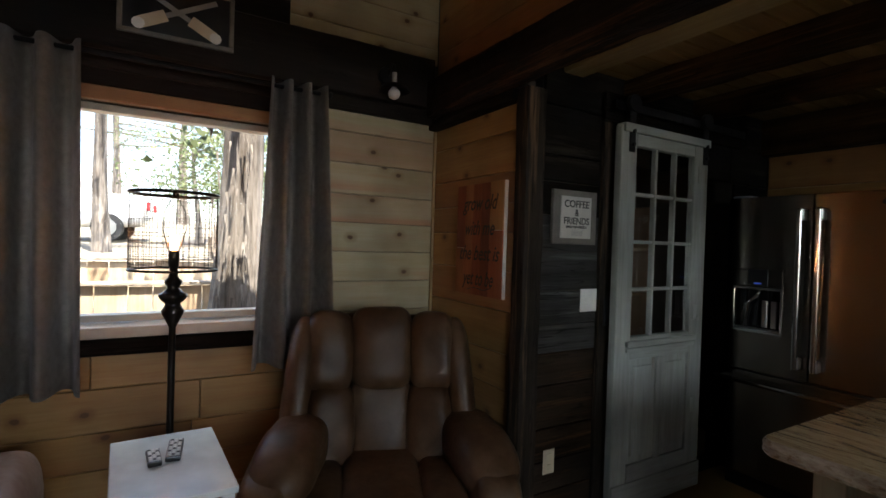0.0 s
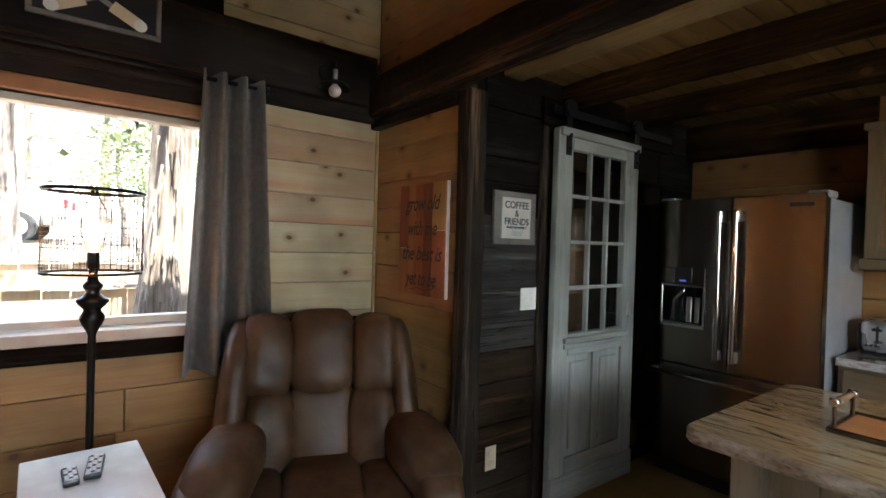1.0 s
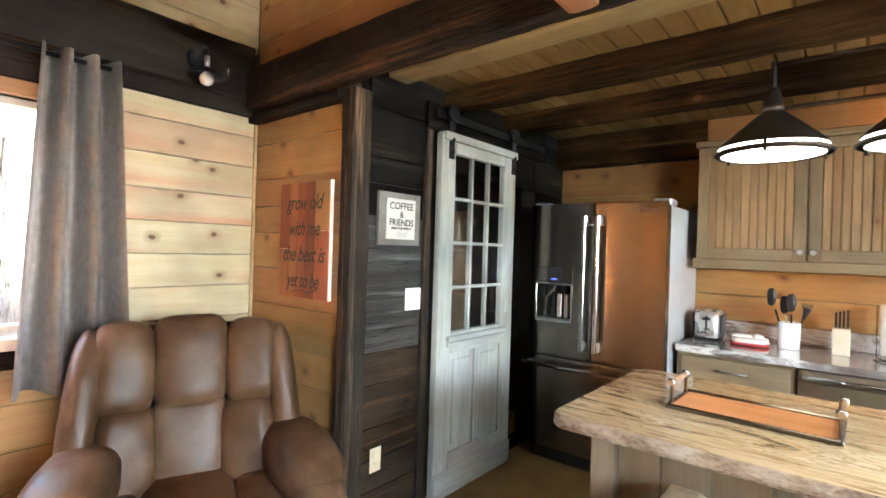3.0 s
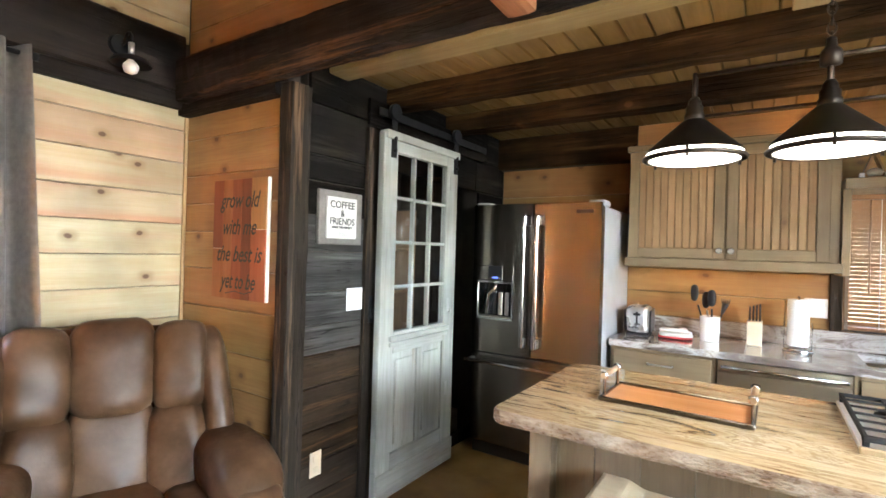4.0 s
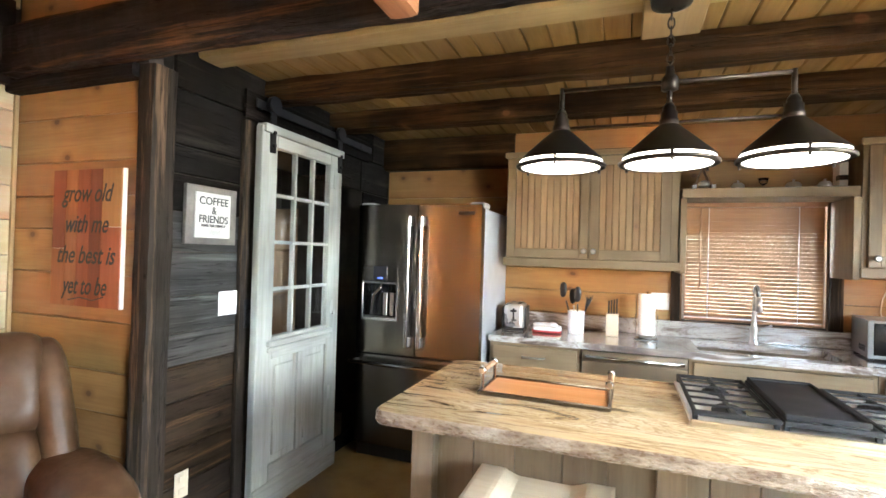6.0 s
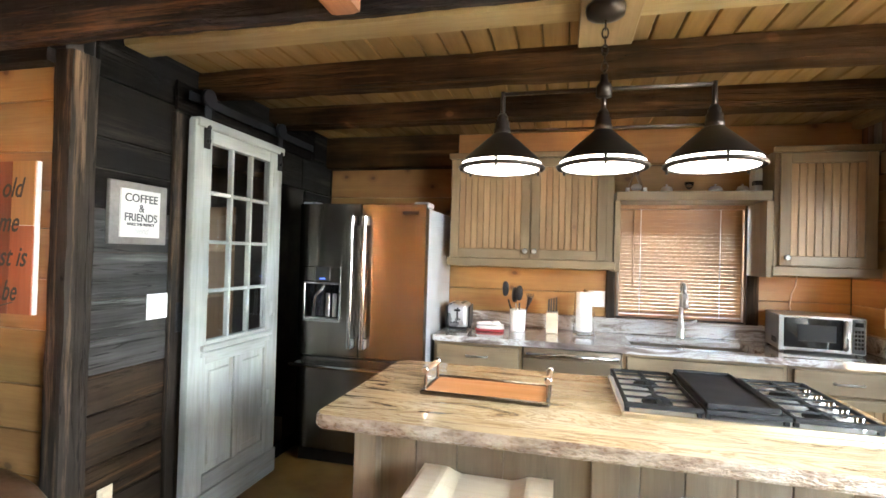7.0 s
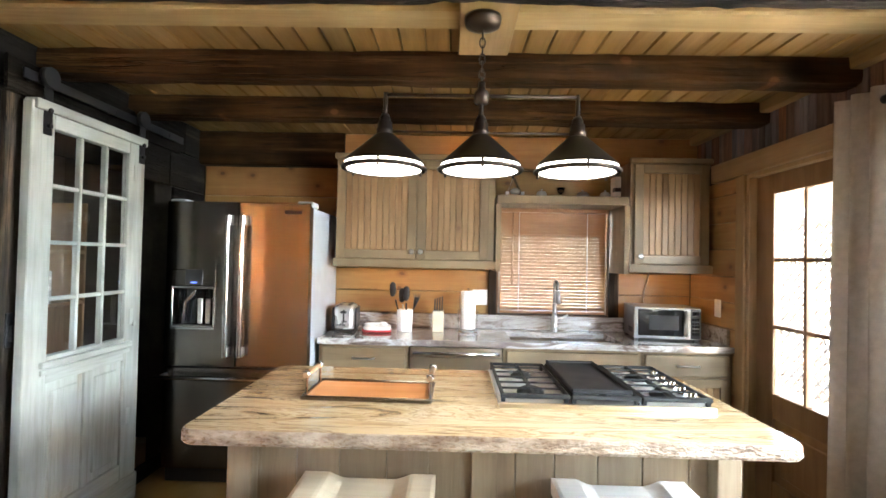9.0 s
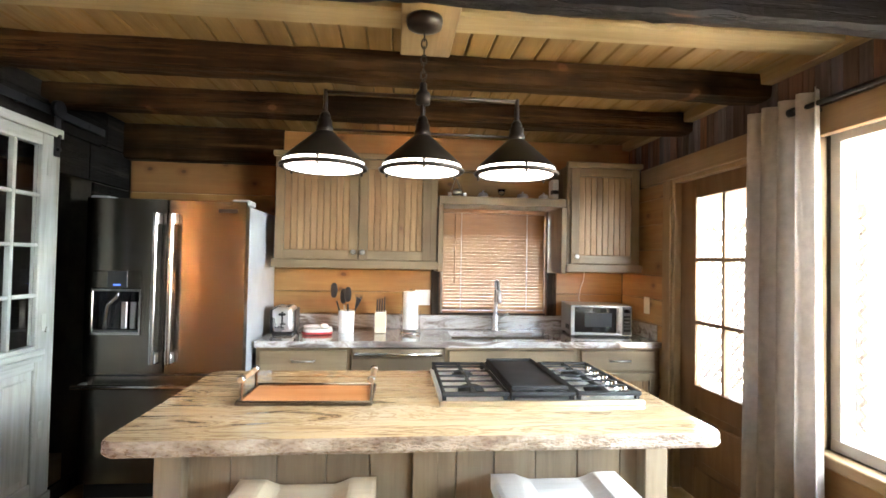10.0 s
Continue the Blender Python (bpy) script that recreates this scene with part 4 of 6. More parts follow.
base_cabinet(-0.705, -0.112, "grey-brown stained base cabinet with drawer and nickel pull")
base_cabinet(0.498, 1.392, "grey-brown stained sink base cabinet with plain front", False, True)
base_cabinet(1.394, 1.975, "grey-brown stained base cabinet with drawer by the door")

dw = thing("dishwasher", "stainless dishwasher with bright bar handle", "dishwasher", pose(0.193, YB, 0))
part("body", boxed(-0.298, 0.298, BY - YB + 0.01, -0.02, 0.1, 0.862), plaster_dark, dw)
part("front", boxed(-0.298, 0.298, BY - YB - 0.022, BY - YB + 0.008, 0.11, 0.80, 0.004), dish_steel, dw)
part("control_strip", boxed(-0.298, 0.298, BY - YB - 0.018, BY - YB + 0.008, 0.803, 0.862, 0.003), dish_steel, dw)
bm = bmesh.new()
cyl(bm, (-0.28, BY - YB - 0.05, 0.83), (0.28, BY - YB - 0.05, 0.83), 0.010)
h = part("handle", bm, chrome, dw)
for x in (-0.26, 0.26):
    part("mount", boxed(x - 0.008, x + 0.008, BY - YB - 0.045, BY - YB - 0.015, 0.82, 0.84), chrome, h)

# worktop with a real hole for the sink
wt = thing("worktop", "polished grey and brown veined granite worktop with backsplash", "worktop", pose(0.63, YB, 0))
bm = bmesh.new()
X0, X1 = -0.71 - 0.63, 1.975 - 0.63
SK = (0.56 - 0.63, 1.29 - 0.63, 3.40 - YB, 3.77 - YB)
xs, ys = [X0, SK[0], SK[1], X1], [3.297 - YB, SK[2], SK[3], -0.002]
for i in range(3):
    for j in range(3):
        if (i, j) != (1, 1):
            box(bm, xs[i], xs[i + 1], ys[j], ys[j + 1], 0.87, 0.91)
bmesh.ops.remove_doubles(bm, verts=bm.verts, dist=1e-5)
part("slab", bm, granite_counter, wt)
part("backsplash", boxed(X0, X1 - 0.02, -0.022, -0.002, 0.911, 1.018, 0.003), granite_counter, wt)
part("side_splash", boxed(X1 - 0.02, X1, -0.55, -0.002, 0.911, 1.018, 0.003), granite_counter, wt)

sink = thing("sink", "double bowl undermount stainless sink", "sink", pose(0.925, 3.585, 0.868))
for a, b in ((-0.36, -0.015), (0.015, 0.36)):
    bm = bmesh.new()
    box(bm, a, b, -0.18, 0.18, -0.19, -0.185)
    for p in ((a, a + 0.004, -0.18, 0.18), (b - 0.004, b, -0.18, 0.18), (a, b, -0.18, -0.176), (a, b, 0.176, 0.18)):
        box(bm, *p, -0.19, 0.0)
    part("bowl", bm, nickel, sink)
part("divider", boxed(-0.02, 0.02, -0.18, 0.18, -0.03, 0.0, 0.004), nickel, sink)

fa = thing("faucet", "chrome pull-down kitchen faucet with side lever", "faucet", pose(0.93, 3.80, 0.91))
bm = bmesh.new()
lathe(bm, [(0.03, 0), (0.03, 0.008), (0.024, 0.02), (0.022, 0.09), (0.026, 0.1), (0.02, 0.12), (0.015, 0.15), (0.014, 0.22)], n=20)
part("base", bm, soft_steel, fa)
bm = bmesh.new()
tube(bm, [(0, 0, 0.2), (0, 0, 0.31), *arc((0, -0.045, 0.335), 0.045, 0, 180, 10, "yz"), (0.002, -0.095, 0.30)], 0.012, 12)
part("neck", bm, soft_steel, fa)
bm = bmesh.new()
cyl(bm, (0.002, -0.095, 0.315), (0.004, -0.1, 0.22), 0.015, 0.019)
part("spray_head", bm, soft_steel, fa)
bm = bmesh.new()
tube(bm, [(0.02, 0, 0.09), (0.05, 0, 0.105), (0.10, 0, 0.13)], [0.012, 0.009, 0.007], 10)
part("lever", bm, soft_steel, fa)

# ---- kitchen window with wooden blind ----
w2 = thing("window_2", "kitchen window with weathered dark trim", "window", kind="structure")
part("window_frame", frame_bm("y", YB + 0.05, YB + 0.11, WIN_K[0], WIN_K[1], WIN_K[2], WIN_K[3], 0.04), sill_white, w2)
shadeless(part("pane", boxed(WIN_K[0] + 0.03, WIN_K[1] - 0.03, YB + 0.075, YB + 0.08, WIN_K[2] + 0.03, WIN_K[3] - 0.03), window_glass, w2))
part("trim_board", timber(WIN_K[0] - 0.06, WIN_K[0], YB - 0.025, YB + 0.001, 1.02, 1.84, "z", 41, 0.003), barn_z, w2)
part("trim_board", timber(WIN_K[1], WIN_K[1] + 0.075, YB - 0.025, YB + 0.001, 1.02, 1.84, "z", 42, 0.003), barn_z, w2)
part("jamb", boxed(WIN_K[0], WIN_K[0] + 0.012, YB, YB + 0.05, WIN_K[2], WIN_K[3]), door_brown, w2)
part("jamb", boxed(WIN_K[1] - 0.012, WIN_K[1], YB, YB + 0.05, WIN_K[2], WIN_K[3]), door_brown, w2)
bl = thing("window_blind", "wooden venetian blind, reddish brown, lowered and half open", "blind", pose(0.928, YB - 0.002, 1.86))
part("head_rail", boxed(-0.405, 0.405, -0.035, 0.03, -0.05, 0.0, 0.003), blind_wood, bl)
NS = 30
slat_mesh = None
for k in range(NS):
    z = -0.056 - k * 0.0251
    if slat_mesh is None:
        ob = part("slat", boxed(-0.40, 0.40, -0.0125, 0.0125, -0.0012, 0.0012), blind_wood, bl)
        slat_mesh = ob.data
    else:
        ob = new("slat", slat_mesh)
        ob.parent = bl
    ob.matrix_basis = pose(0, 0, z, -80 if k < 7 else -74 + 1 * math.sin(k * 1.7), 0, 0)
part("bottom_rail", boxed(-0.40, 0.40, -0.013, 0.013, -0.825, -0.805, 0.003), blind_wood, bl)
for x in (-0.26, 0.26):
    bm = bmesh.new()
    cyl(bm, (x, -0.016, -0.05), (x, -0.016, -0.81), 0.0015, n=6)
    cyl(bm, (x + 0.01, 0.016, -0.05), (x + 0.01, 0.016, -0.81), 0.0015, n=6)
    part("cord", bm, white_plastic, bl)
bm = bmesh.new()
cyl(bm, (-0.31, -0.024, -0.04), (-0.31, -0.024, -0.60), 0.004, n=8)
part("tilt_wand", bm, blind_wood, bl)

# ---- island ----
IX0, IX1, IY0, IY1, IZ = -0.635, 1.18, 1.53, 2.39, 0.93


def rounded_rect(x0, x1, y0, y1, r, n=6):
    pts = []
    for cx, cy, a in ((x1 - r, y1 - r, 0), (x0 + r, y1 - r, 90), (x0 + r, y0 + r, 180), (x1 - r, y0 + r, 270)):
        for k in range(n + 1):
            t = radians(a + 90 * k / n)
            pts.append((cx + r * math.cos(t), cy + r * math.sin(t)))
    return pts


def dense(pts, step):
    out = []
    for (a, b), (c, d) in zip(pts, pts[1:] + pts[:1]):
        k = max(1, int(math.hypot(c - a, d - b) / step))
        out += [(a + (c - a) * i / k, b + (d - b) * i / k) for i in range(k)]
    return out


top = thing("island_top", "thick polished brown-veined stone slab with chiselled edge", "worktop", pose((IX0 + IX1) / 2, (IY0 + IY1) / 2, IZ - 0.045))
cx, cy = (IX0 + IX1) / 2, (IY0 + IY1) / 2
outline = dense([(x - cx, y - cy) for x, y in rounded_rect(IX0, IX1, IY0, IY1, 0.045)], 0.02)
bm = bmesh.new()
flat = bmesh.new()
rings = []
for z, inset, rag in ((0.0, 0.008, 1), (0.010, 0.0, 1), (0.022, 0.001, 1), (0.034, 0.001, 0.7), (0.041, 0.004, 0.3), (0.045, 0.010, 0)):
    ring = []
    for x, y in outline:
        l = math.hypot(x, y)
        q = Vector((x * 22, y * 22, z * 60))
        k = 1 - (inset + rag * 0.004 * (0.5 + noise.noise(q) + 0.6 * noise.noise(q * 3.1))) / l
        ring.append(bm.verts.new((x * k, y * k, z)))
    rings.append(ring)
n = len(outline)
for a, b in zip(rings, rings[1:]):
    for k in range(n):
        bm.faces.new([a[k], a[(k + 1) % n], b[(k + 1) % n], b[k]])
flat.faces.new([flat.verts.new(v.co) for v in rings[0]][::-1])
flat.faces.new([flat.verts.new(v.co) for v in rings[-1]])
part("slab", flat, granite_island, top)
part("edge", bm, stone_edge, top, "chiselled stone edge")

isl = thing("kitchen_island", "grey-brown stained plank-sided island base with corner posts", "kitchen island", pose(cx, 2.10, 0))
part("body", boxed(-0.84, 0.84, -0.225, 0.26, 0.08, 0.884, 0.002), cab_z, isl)
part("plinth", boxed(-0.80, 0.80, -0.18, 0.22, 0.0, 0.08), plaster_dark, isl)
xx = -0.80
rng = random.Random(11)
while xx < 0.80:
    e = min(0.80, xx + rng.uniform(0.13, 0.17))
    part("plank", board("y", -0.24, 0.014, xx + 0.001, e - 0.001, 0.09, 0.88, 0.003), isl_z, isl)
    xx = e
part("centre_stile", boxed(-0.035, 0.055, -0.258, -0.238, 0.06, 0.882, 0.003), isl_z, isl)
for x in (-0.875, 0.79):
    part("corner_post", boxed(x, x + 0.085, -0.30, -0.215, 0.0, 0.884, 0.004), isl_z, isl)
for x in (-0.858, 0.842):
    part("end_panel", boxed(x, x + 0.016, -0.215, 0.262, 0.05, 0.883, 0.003), isl_z, isl)


def stool(x, y, material, label, rz):
    s = thing("bar_stool", label, "stool", pose(x, y, 0, 0, 0, rz), "stools at the island")
    bm = bmesh.new()
    nx, ny = 36, 8
    tops, bots = [], []
    for j in range(ny + 1):
        rt, rb = [], []
        for i in range(nx + 1):
            u, v = -1 + 2 * i / nx, -1 + 2 * j / ny
            dip = 0.026 * min(1.0, max(0.0, (0.62 - abs(u)) / 0.22)) ** 0.8 * (1 - 0.25 * v)
            ex, ey = 0.225 * u, 0.165 * v
            rt.append(bm.verts.new((ex, ey, 0.70 - dip - (0.004 if abs(u) == 1 or abs(v) == 1 else 0))))
            rb.append(bm.verts.new((ex, ey, 0.645)))
        tops.append(rt)
        bots.append(rb)
    for j in range(ny):
        for i in range(nx):
            bm.faces.new([tops[j][i], tops[j][i + 1], tops[j + 1][i + 1], tops[j + 1][i]])
            bm.faces.new([bots[j][i], bots[j + 1][i], bots[j + 1][i + 1], bots[j][i + 1]])
    for i in range(nx):
        bm.faces.new([bots[0][i], bots[0][i + 1], tops[0][i + 1], tops[0][i]])
        bm.faces.new([bots[ny][i + 1], bots[ny][i], tops[ny][i], tops[ny][i + 1]])
    for j in range(ny):
        bm.faces.new([bots[j + 1][0], bots[j][0], tops[j][0], tops[j + 1][0]])
        bm.faces.new([bots[j][nx], bots[j + 1][nx], tops[j + 1][nx], tops[j][nx]])
    part("seat", bm, material, s)
    for sx in (-1, 1):
        for sy in (-1, 1):
            bm = bmesh.new()
            cyl(bm, (sx * 0.21, sy * 0.165, 0), (sx * 0.165, sy * 0.115, 0.646), 0.021, 0.021, 8)
            part("leg", bm, material, s)
    for sy in (-1, 1):
        part("stretcher", boxed(-0.18, 0.18, sy * 0.14 - 0.01, sy * 0.14 + 0.01, 0.25, 0.285, 0.003), material, s)
    for sx in (-1, 1):
        part("stretcher", boxed(sx * 0.185 - 0.01, sx * 0.185 + 0.01, -0.14, 0.14, 0.33, 0.365, 0.003), material, s)
    return s


stool(-0.11, 1.655, stool_x, "bare pine saddle-seat bar stool tucked under the island", 0)
stool(0.735, 1.655, stool_grey, "whitewashed saddle-seat bar stool tucked under the island", 0)

# tray
tr = thing("serving_tray", "copper-bottomed tray with chrome rim and turned handles", "tray", pose(-0.135, 1.97, IZ + 0.001, 0, 0, -1))
part("sheet", boxed(-0.219, 0.219, -0.117, 0.117, 0.002, 0.008), copper, tr, "polished copper sheet")
bm = bmesh.new()
for a in ((-0.232, 0.232, -0.130, -0.118), (-0.232, 0.232, 0.118, 0.130), (-0.232, -0.220, -0.118, 0.118), (0.220, 0.232, -0.118, 0.118)):
    box(bm, *a, 0.0, 0.016, 0.003)
part("rim", bm, fridge_steel, tr)
for s in (-1, 1):
    bm = bmesh.new()
    cyl(bm, (s * 0.224, -0.1, 0.08), (s * 0.224, 0.1, 0.08), 0.010, n=12)
    hd = part("handle", bm, door_brown, tr, "turned wooden grip")
    for y in (-0.085, 0.085):
        bm = bmesh.new()
        lathe(bm, [(0.006, 0.014), (0.006, 0.068), (0.013, 0.070), (0.015, 0.08), (0.013, 0.09), (0.006, 0.093)], (s * 0.224, y, 0), 12)
        part("upright", bm, chrome, hd)


# cooktop
def cooktop():
    c = thing("gas_cooktop", "five-burner gas cooktop with black grates and griddle plate", "cooktop", pose(0.70, 2.095, IZ))
    part("pan", boxed(-0.37, 0.37, -0.265, 0.265, 0.001, 0.014, 0.004), bright_chrome, c, "stainless cooktop pan")
    part("front_trim", boxed(-0.372, 0.372, -0.278, -0.262, 0.0, 0.018, 0.003), dish_steel, c)
    for bx, by, r in ((-0.24, -0.12, 0.04), (-0.24, 0.13, 0.035), (0.25, -0.12, 0.035), (0.25, 0.13, 0.04), (0.0, 0.0, 0.05)):
        bm = bmesh.new()
        lathe(bm, [(r + 0.012, 0.012), (r + 0.01, 0.02), (r, 0.024), (r, 0.03), (r - 0.008, 0.034)], (bx, by, 0), 20)
        part("burner", bm, black_iron, c)
    for gx in (-0.245, 0.0, 0.245):
        bm = bmesh.new()
        w, d = 0.118, 0.25
        z = 0.045
        for y in (-d, d):
            box(bm, gx - w, gx + w, y - 0.007, y + 0.007, z - 0.012, z, 0.002)
        for x in (gx - w + 0.006, gx + w - 0.006):
            box(bm, x - 0.006, x + 0.006, -d + 0.006, d - 0.006, z - 0.012, z, 0.002)
        for y in (-0.17, -0.085, 0.0, 0.085, 0.17):
            box(bm, gx - w + 0.01, gx + w - 0.01, y - 0.004, y + 0.004, z - 0.006, z + 0.001, 0.001)
        box(bm, gx - 0.006, gx + 0.006, -d + 0.006, d - 0.006, z - 0.014, z - 0.002)
        for x in (gx - w + 0.008, gx + w - 0.008):
            for y in (-d + 0.004, d - 0.004):
                box(bm, x - 0.007, x + 0.007, y - 0.007, y + 0.007, 0.013, z - 0.01)
        part("grate", bm, black_iron, c)
    for k in range(3):
        part("front_bar", boxed(-0.365 + k * 0.245, -0.125 + k * 0.245, -0.264, -0.246, 0.03, 0.046, 0.003), black_iron, c)
    for k in range(5):
        bm = bmesh.new()
        lathe(bm, [(0.019, 0.0), (0.019, 0.006), (0.015, 0.01), (0.014, 0.028), (0.009, 0.03)], (0.335, -0.18 + k * 0.085, 0.014), 14)
        part("knob", bm, chrome, c, "metal control knob")
    return c


cooktop()
gr = thing("griddle_plate", "black cast griddle plate on the cooktop grates", "griddle", pose(0.69, 2.09, IZ + 0.047))
part("plate", boxed(-0.10, 0.10, -0.24, 0.24, 0.0, 0.010, 0.004), black_iron, gr)
bm = bmesh.new()
for a in ((-0.105, 0.105, -0.245, -0.235), (-0.105, 0.105, 0.235, 0.245), (-0.105, -0.095, -0.235, 0.235), (0.095, 0.105, -0.235, 0.235)):
    box(bm, *a, 0.0, 0.018, 0.003)
part("rim", bm, black_iron, gr)


# ---- pendant lamp over the island ----
def pendant():
    p = thing("pendant_lamp", "three-light dark bronze island pendant with cone shades, lit", "pendant lamp", pose(0.25, 1.87, 0))
    bm = bmesh.new()
    lathe(bm, [(0.0105, 2.262), (0.03, 2.266), (0.062, 2.28), (0.066, 2.298), (0.066, 2.31)], n=28)
    part("canopy", bm, bronze, p)
    z = 2.262
    k = 0
    while z > 2.075:
        bm = bmesh.new()
        pts = [((0.010 * math.cos(a) if k % 2 else 0), (0 if k % 2 else 0.010 * math.cos(a)), z - 0.014 + 0.019 * math.sin(a)) for a in [i * math.tau / 12 for i in range(12)]]
        tube(bm, pts, 0.0028, 6, True)
        part("chain_link", bm, bronze, p)
        z -= 0.029
        k += 1
    bm = bmesh.new()
    lathe(bm, [(0.012, 1.995), (0.026, 2.0), (0.028, 2.03), (0.024, 2.04), (0.014, 2.05), (0.012, 2.075)], n=18)
    part("hub", bm, bronze, p)
    bm = bmesh.new()
    cyl(bm, (-0.345, 0, 2.026), (0.345, 0, 2.026), 0.0065, n=10)
    part("bar", bm, bronze, p)
    bm = bmesh.new()
    cyl(bm, (-0.345, 0, 1.893), (0.345, 0, 1.893), 0.0045, n=10)
    part("bar", bm, bronze, p)
    for x in (-0.345, 0.0, 0.345):
        bm = bmesh.new()
        cyl(bm, (x, 0, 1.94), (x, 0, 2.034), 0.008, n=10)
        part("stem", bm, bronze, p)
        bm = bmesh.new()
        lathe(bm, [(0.030, 1.878), (0.030, 1.90), (0.026, 1.905), (0.026, 1.925), (0.020, 1.93), (0.020, 1.94), (0.012, 1.955)], (x, 0, 0), 20)
        part("socket", bm, bronze, p)
        bm = bmesh.new()
        lathe(bm, [(0.144, 1.778), (0.137, 1.786), (0.034, 1.880), (0.028, 1.884), (0.028, 1.882), (0.033, 1.877), (0.134, 1.783), (0.141, 1.776)], (x, 0, 0), 40, False)
        sh = part("shade", bm, bronze, p, "dark cone shade", True)
        bm = bmesh.new()
        lathe(bm, [(0.150, 1.752), (0.154, 1.756), (0.154, 1.7605), (0.150, 1.764), (0.134, 1.764), (0.134, 1.752)], (x, 0, 0), 40, False)
        part("ring", bm, bronze, sh)
        bm = bmesh.new()
        lathe(bm, [(0.02, 1.743), (0.09, 1.747), (0.130, 1.7535), (0.1335, 1.758), (0.1335, 1.767), (0.140, 1.7665), (0.141, 1.7745), (0.02, 1.7745)], (x, 0, 0), 40)
        part("diffuser", bm, lamp_glass, sh, "lit frosted glass lens", True)
        for a in range(3):
            t = radians(30 + 120 * a)
            bm = bmesh.new()
            cyl(bm, (x + 0.146 * math.cos(t), 0.146 * math.sin(t), 1.742), (x + 0.146 * math.cos(t), 0.146 * math.sin(t), 1.778), 0.0045, n=8)
            part("screw", bm, bronze, sh)
    return p


pendant()


# ---- east door ----
def east_door():
    d = thing("door_1", "brown stained wooden door with six glass panes", "door", kind="structure")
    x0, x1 = 2.02, 2.065
    y0, y1 = DOOR_E[0] + 0.03, DOOR_E[1] - 0.03
    gy0, gy1, gz0, gz1 = 2.49, 2.995, 0.70, 1.86
    for a, b in ((y0, gy0), (gy1, y1)):
        part("stile", boxed(x0, x1, a, b, 0.01, 1.975, 0.003), door_brown, d)
    part("top_rail", boxed(x0, x1, gy0, gy1, gz1, 1.975, 0.003), door_brown, d)
    part("middle_rail", boxed(x0, x1, gy0, gy1, 0.56, gz0, 0.003), door_brown, d)
    part("bottom_rail", boxed(x0, x1, gy0, gy1, 0.01, 0.2, 0.003), door_brown, d)
    p = boxed(x0 + 0.015, x1 - 0.01, gy0, gy1, 0.2, 0.56)
    box(p, x0 + 0.006, x0 + 0.02, gy0 + 0.05, gy1 - 0.05, 0.25, 0.51, 0.005)
    part("panel", p, door_brown, d)
    my = (gy0 + gy1) / 2
    part("glazing_bar", boxed(x0 + 0.002, x1, my - 0.011, my + 0.011, gz0, gz1, 0.003), door_brown, d)
    for k in (1, 2):
        z = gz0 + (gz1 - gz0) * k / 3
        for a, b in ((gy0, my - 0.011), (my + 0.011, gy1)):
            part("glazing_bar", boxed(x0 + 0.002, x1, a, b, z - 0.011, z + 0.011, 0.003), door_brown, d)
    for i in range(2):
        for k in range(3):
            a, b = (gy0, my) if i == 0 else (my, gy1)
            c, e = gz0 + (gz1 - gz0) * k / 3, gz0 + (gz1 - gz0) * (k + 1) / 3
            shadeless(part("pane", boxed(x0 + 0.02, x0 + 0.024, a + 0.003, b - 0.003, c + 0.003, e - 0.003), window_glass, d))
    bm = bmesh.new()
    cyl(bm, (x0, 2.435, 0.90), (x0 - 0.035, 2.435, 0.90), 0.011)
    cyl(bm, (x0 - 0.035, 2.435, 0.90), (x0 - 0.065, 2.435, 0.90), 0.028, 0.022)
    part("door_knob", bm, bronze, d)
    fr = bmesh.new()
    box(fr, XE - 0.006, 2.13, DOOR_E[0], DOOR_E[0] + 0.03, 0, 1.975, 0.002)
    box(fr, XE - 0.006, 2.13, DOOR_E[1] - 0.03, DOOR_E[1], 0, 1.975, 0.002)
    box(fr, XE - 0.006, 2.13, DOOR_E[0], DOOR_E[1], 1.975, 2.0, 0.002)
    part("door_frame", fr, casing_z, d)
    for a, b in ((DOOR_E[1] + 0.002, DOOR_E[1] + 0.095), (DOOR_E[0] - 0.13, DOOR_E[0] - 0.002)):
        part("casing", boxed(XE - 0.02, XE + 0.018, a, b, 0, 2.0, 0.004), casing_z, d)
    return d


east_door()
tagged(part("trim_header", boxed(XE - 0.024, XE + 0.018, -0.9, YB - 0.33, 2.002, 2.125, 0.004), casing_y), "pale brown header board over door and window", "trim", kind="structure")
w3 = thing("window_3", "large fixed window with pine frame beside the door", "window", kind="structure")
part("window_frame", frame_bm("x", XE + 0.03, XE + 0.10, WIN_E[0], WIN_E[1], WIN_E[2], WIN_E[3], 0.05), sill_white, w3)
shadeless(part("pane", boxed(XE + 0.06, XE + 0.065, WIN_E[0] + 0.04, WIN_E[1] - 0.04, WIN_E[2] + 0.04, WIN_E[3] - 0.04), window_glass, w3))
part("window_sill", boxed(XE - 0.05, XE + 0.12, WIN_E[0] - 0.04, WIN_E[1] + 0.01, WIN_E[2] - 0.05, WIN_E[2], 0.005), casing_y, w3)
part("casing", boxed(XE - 0.02, XE + 0.018, WIN_E[1], WIN_E[1] + 0.155, WIN_E[2] - 0.05, 2.0, 0.004), casing_z, w3)


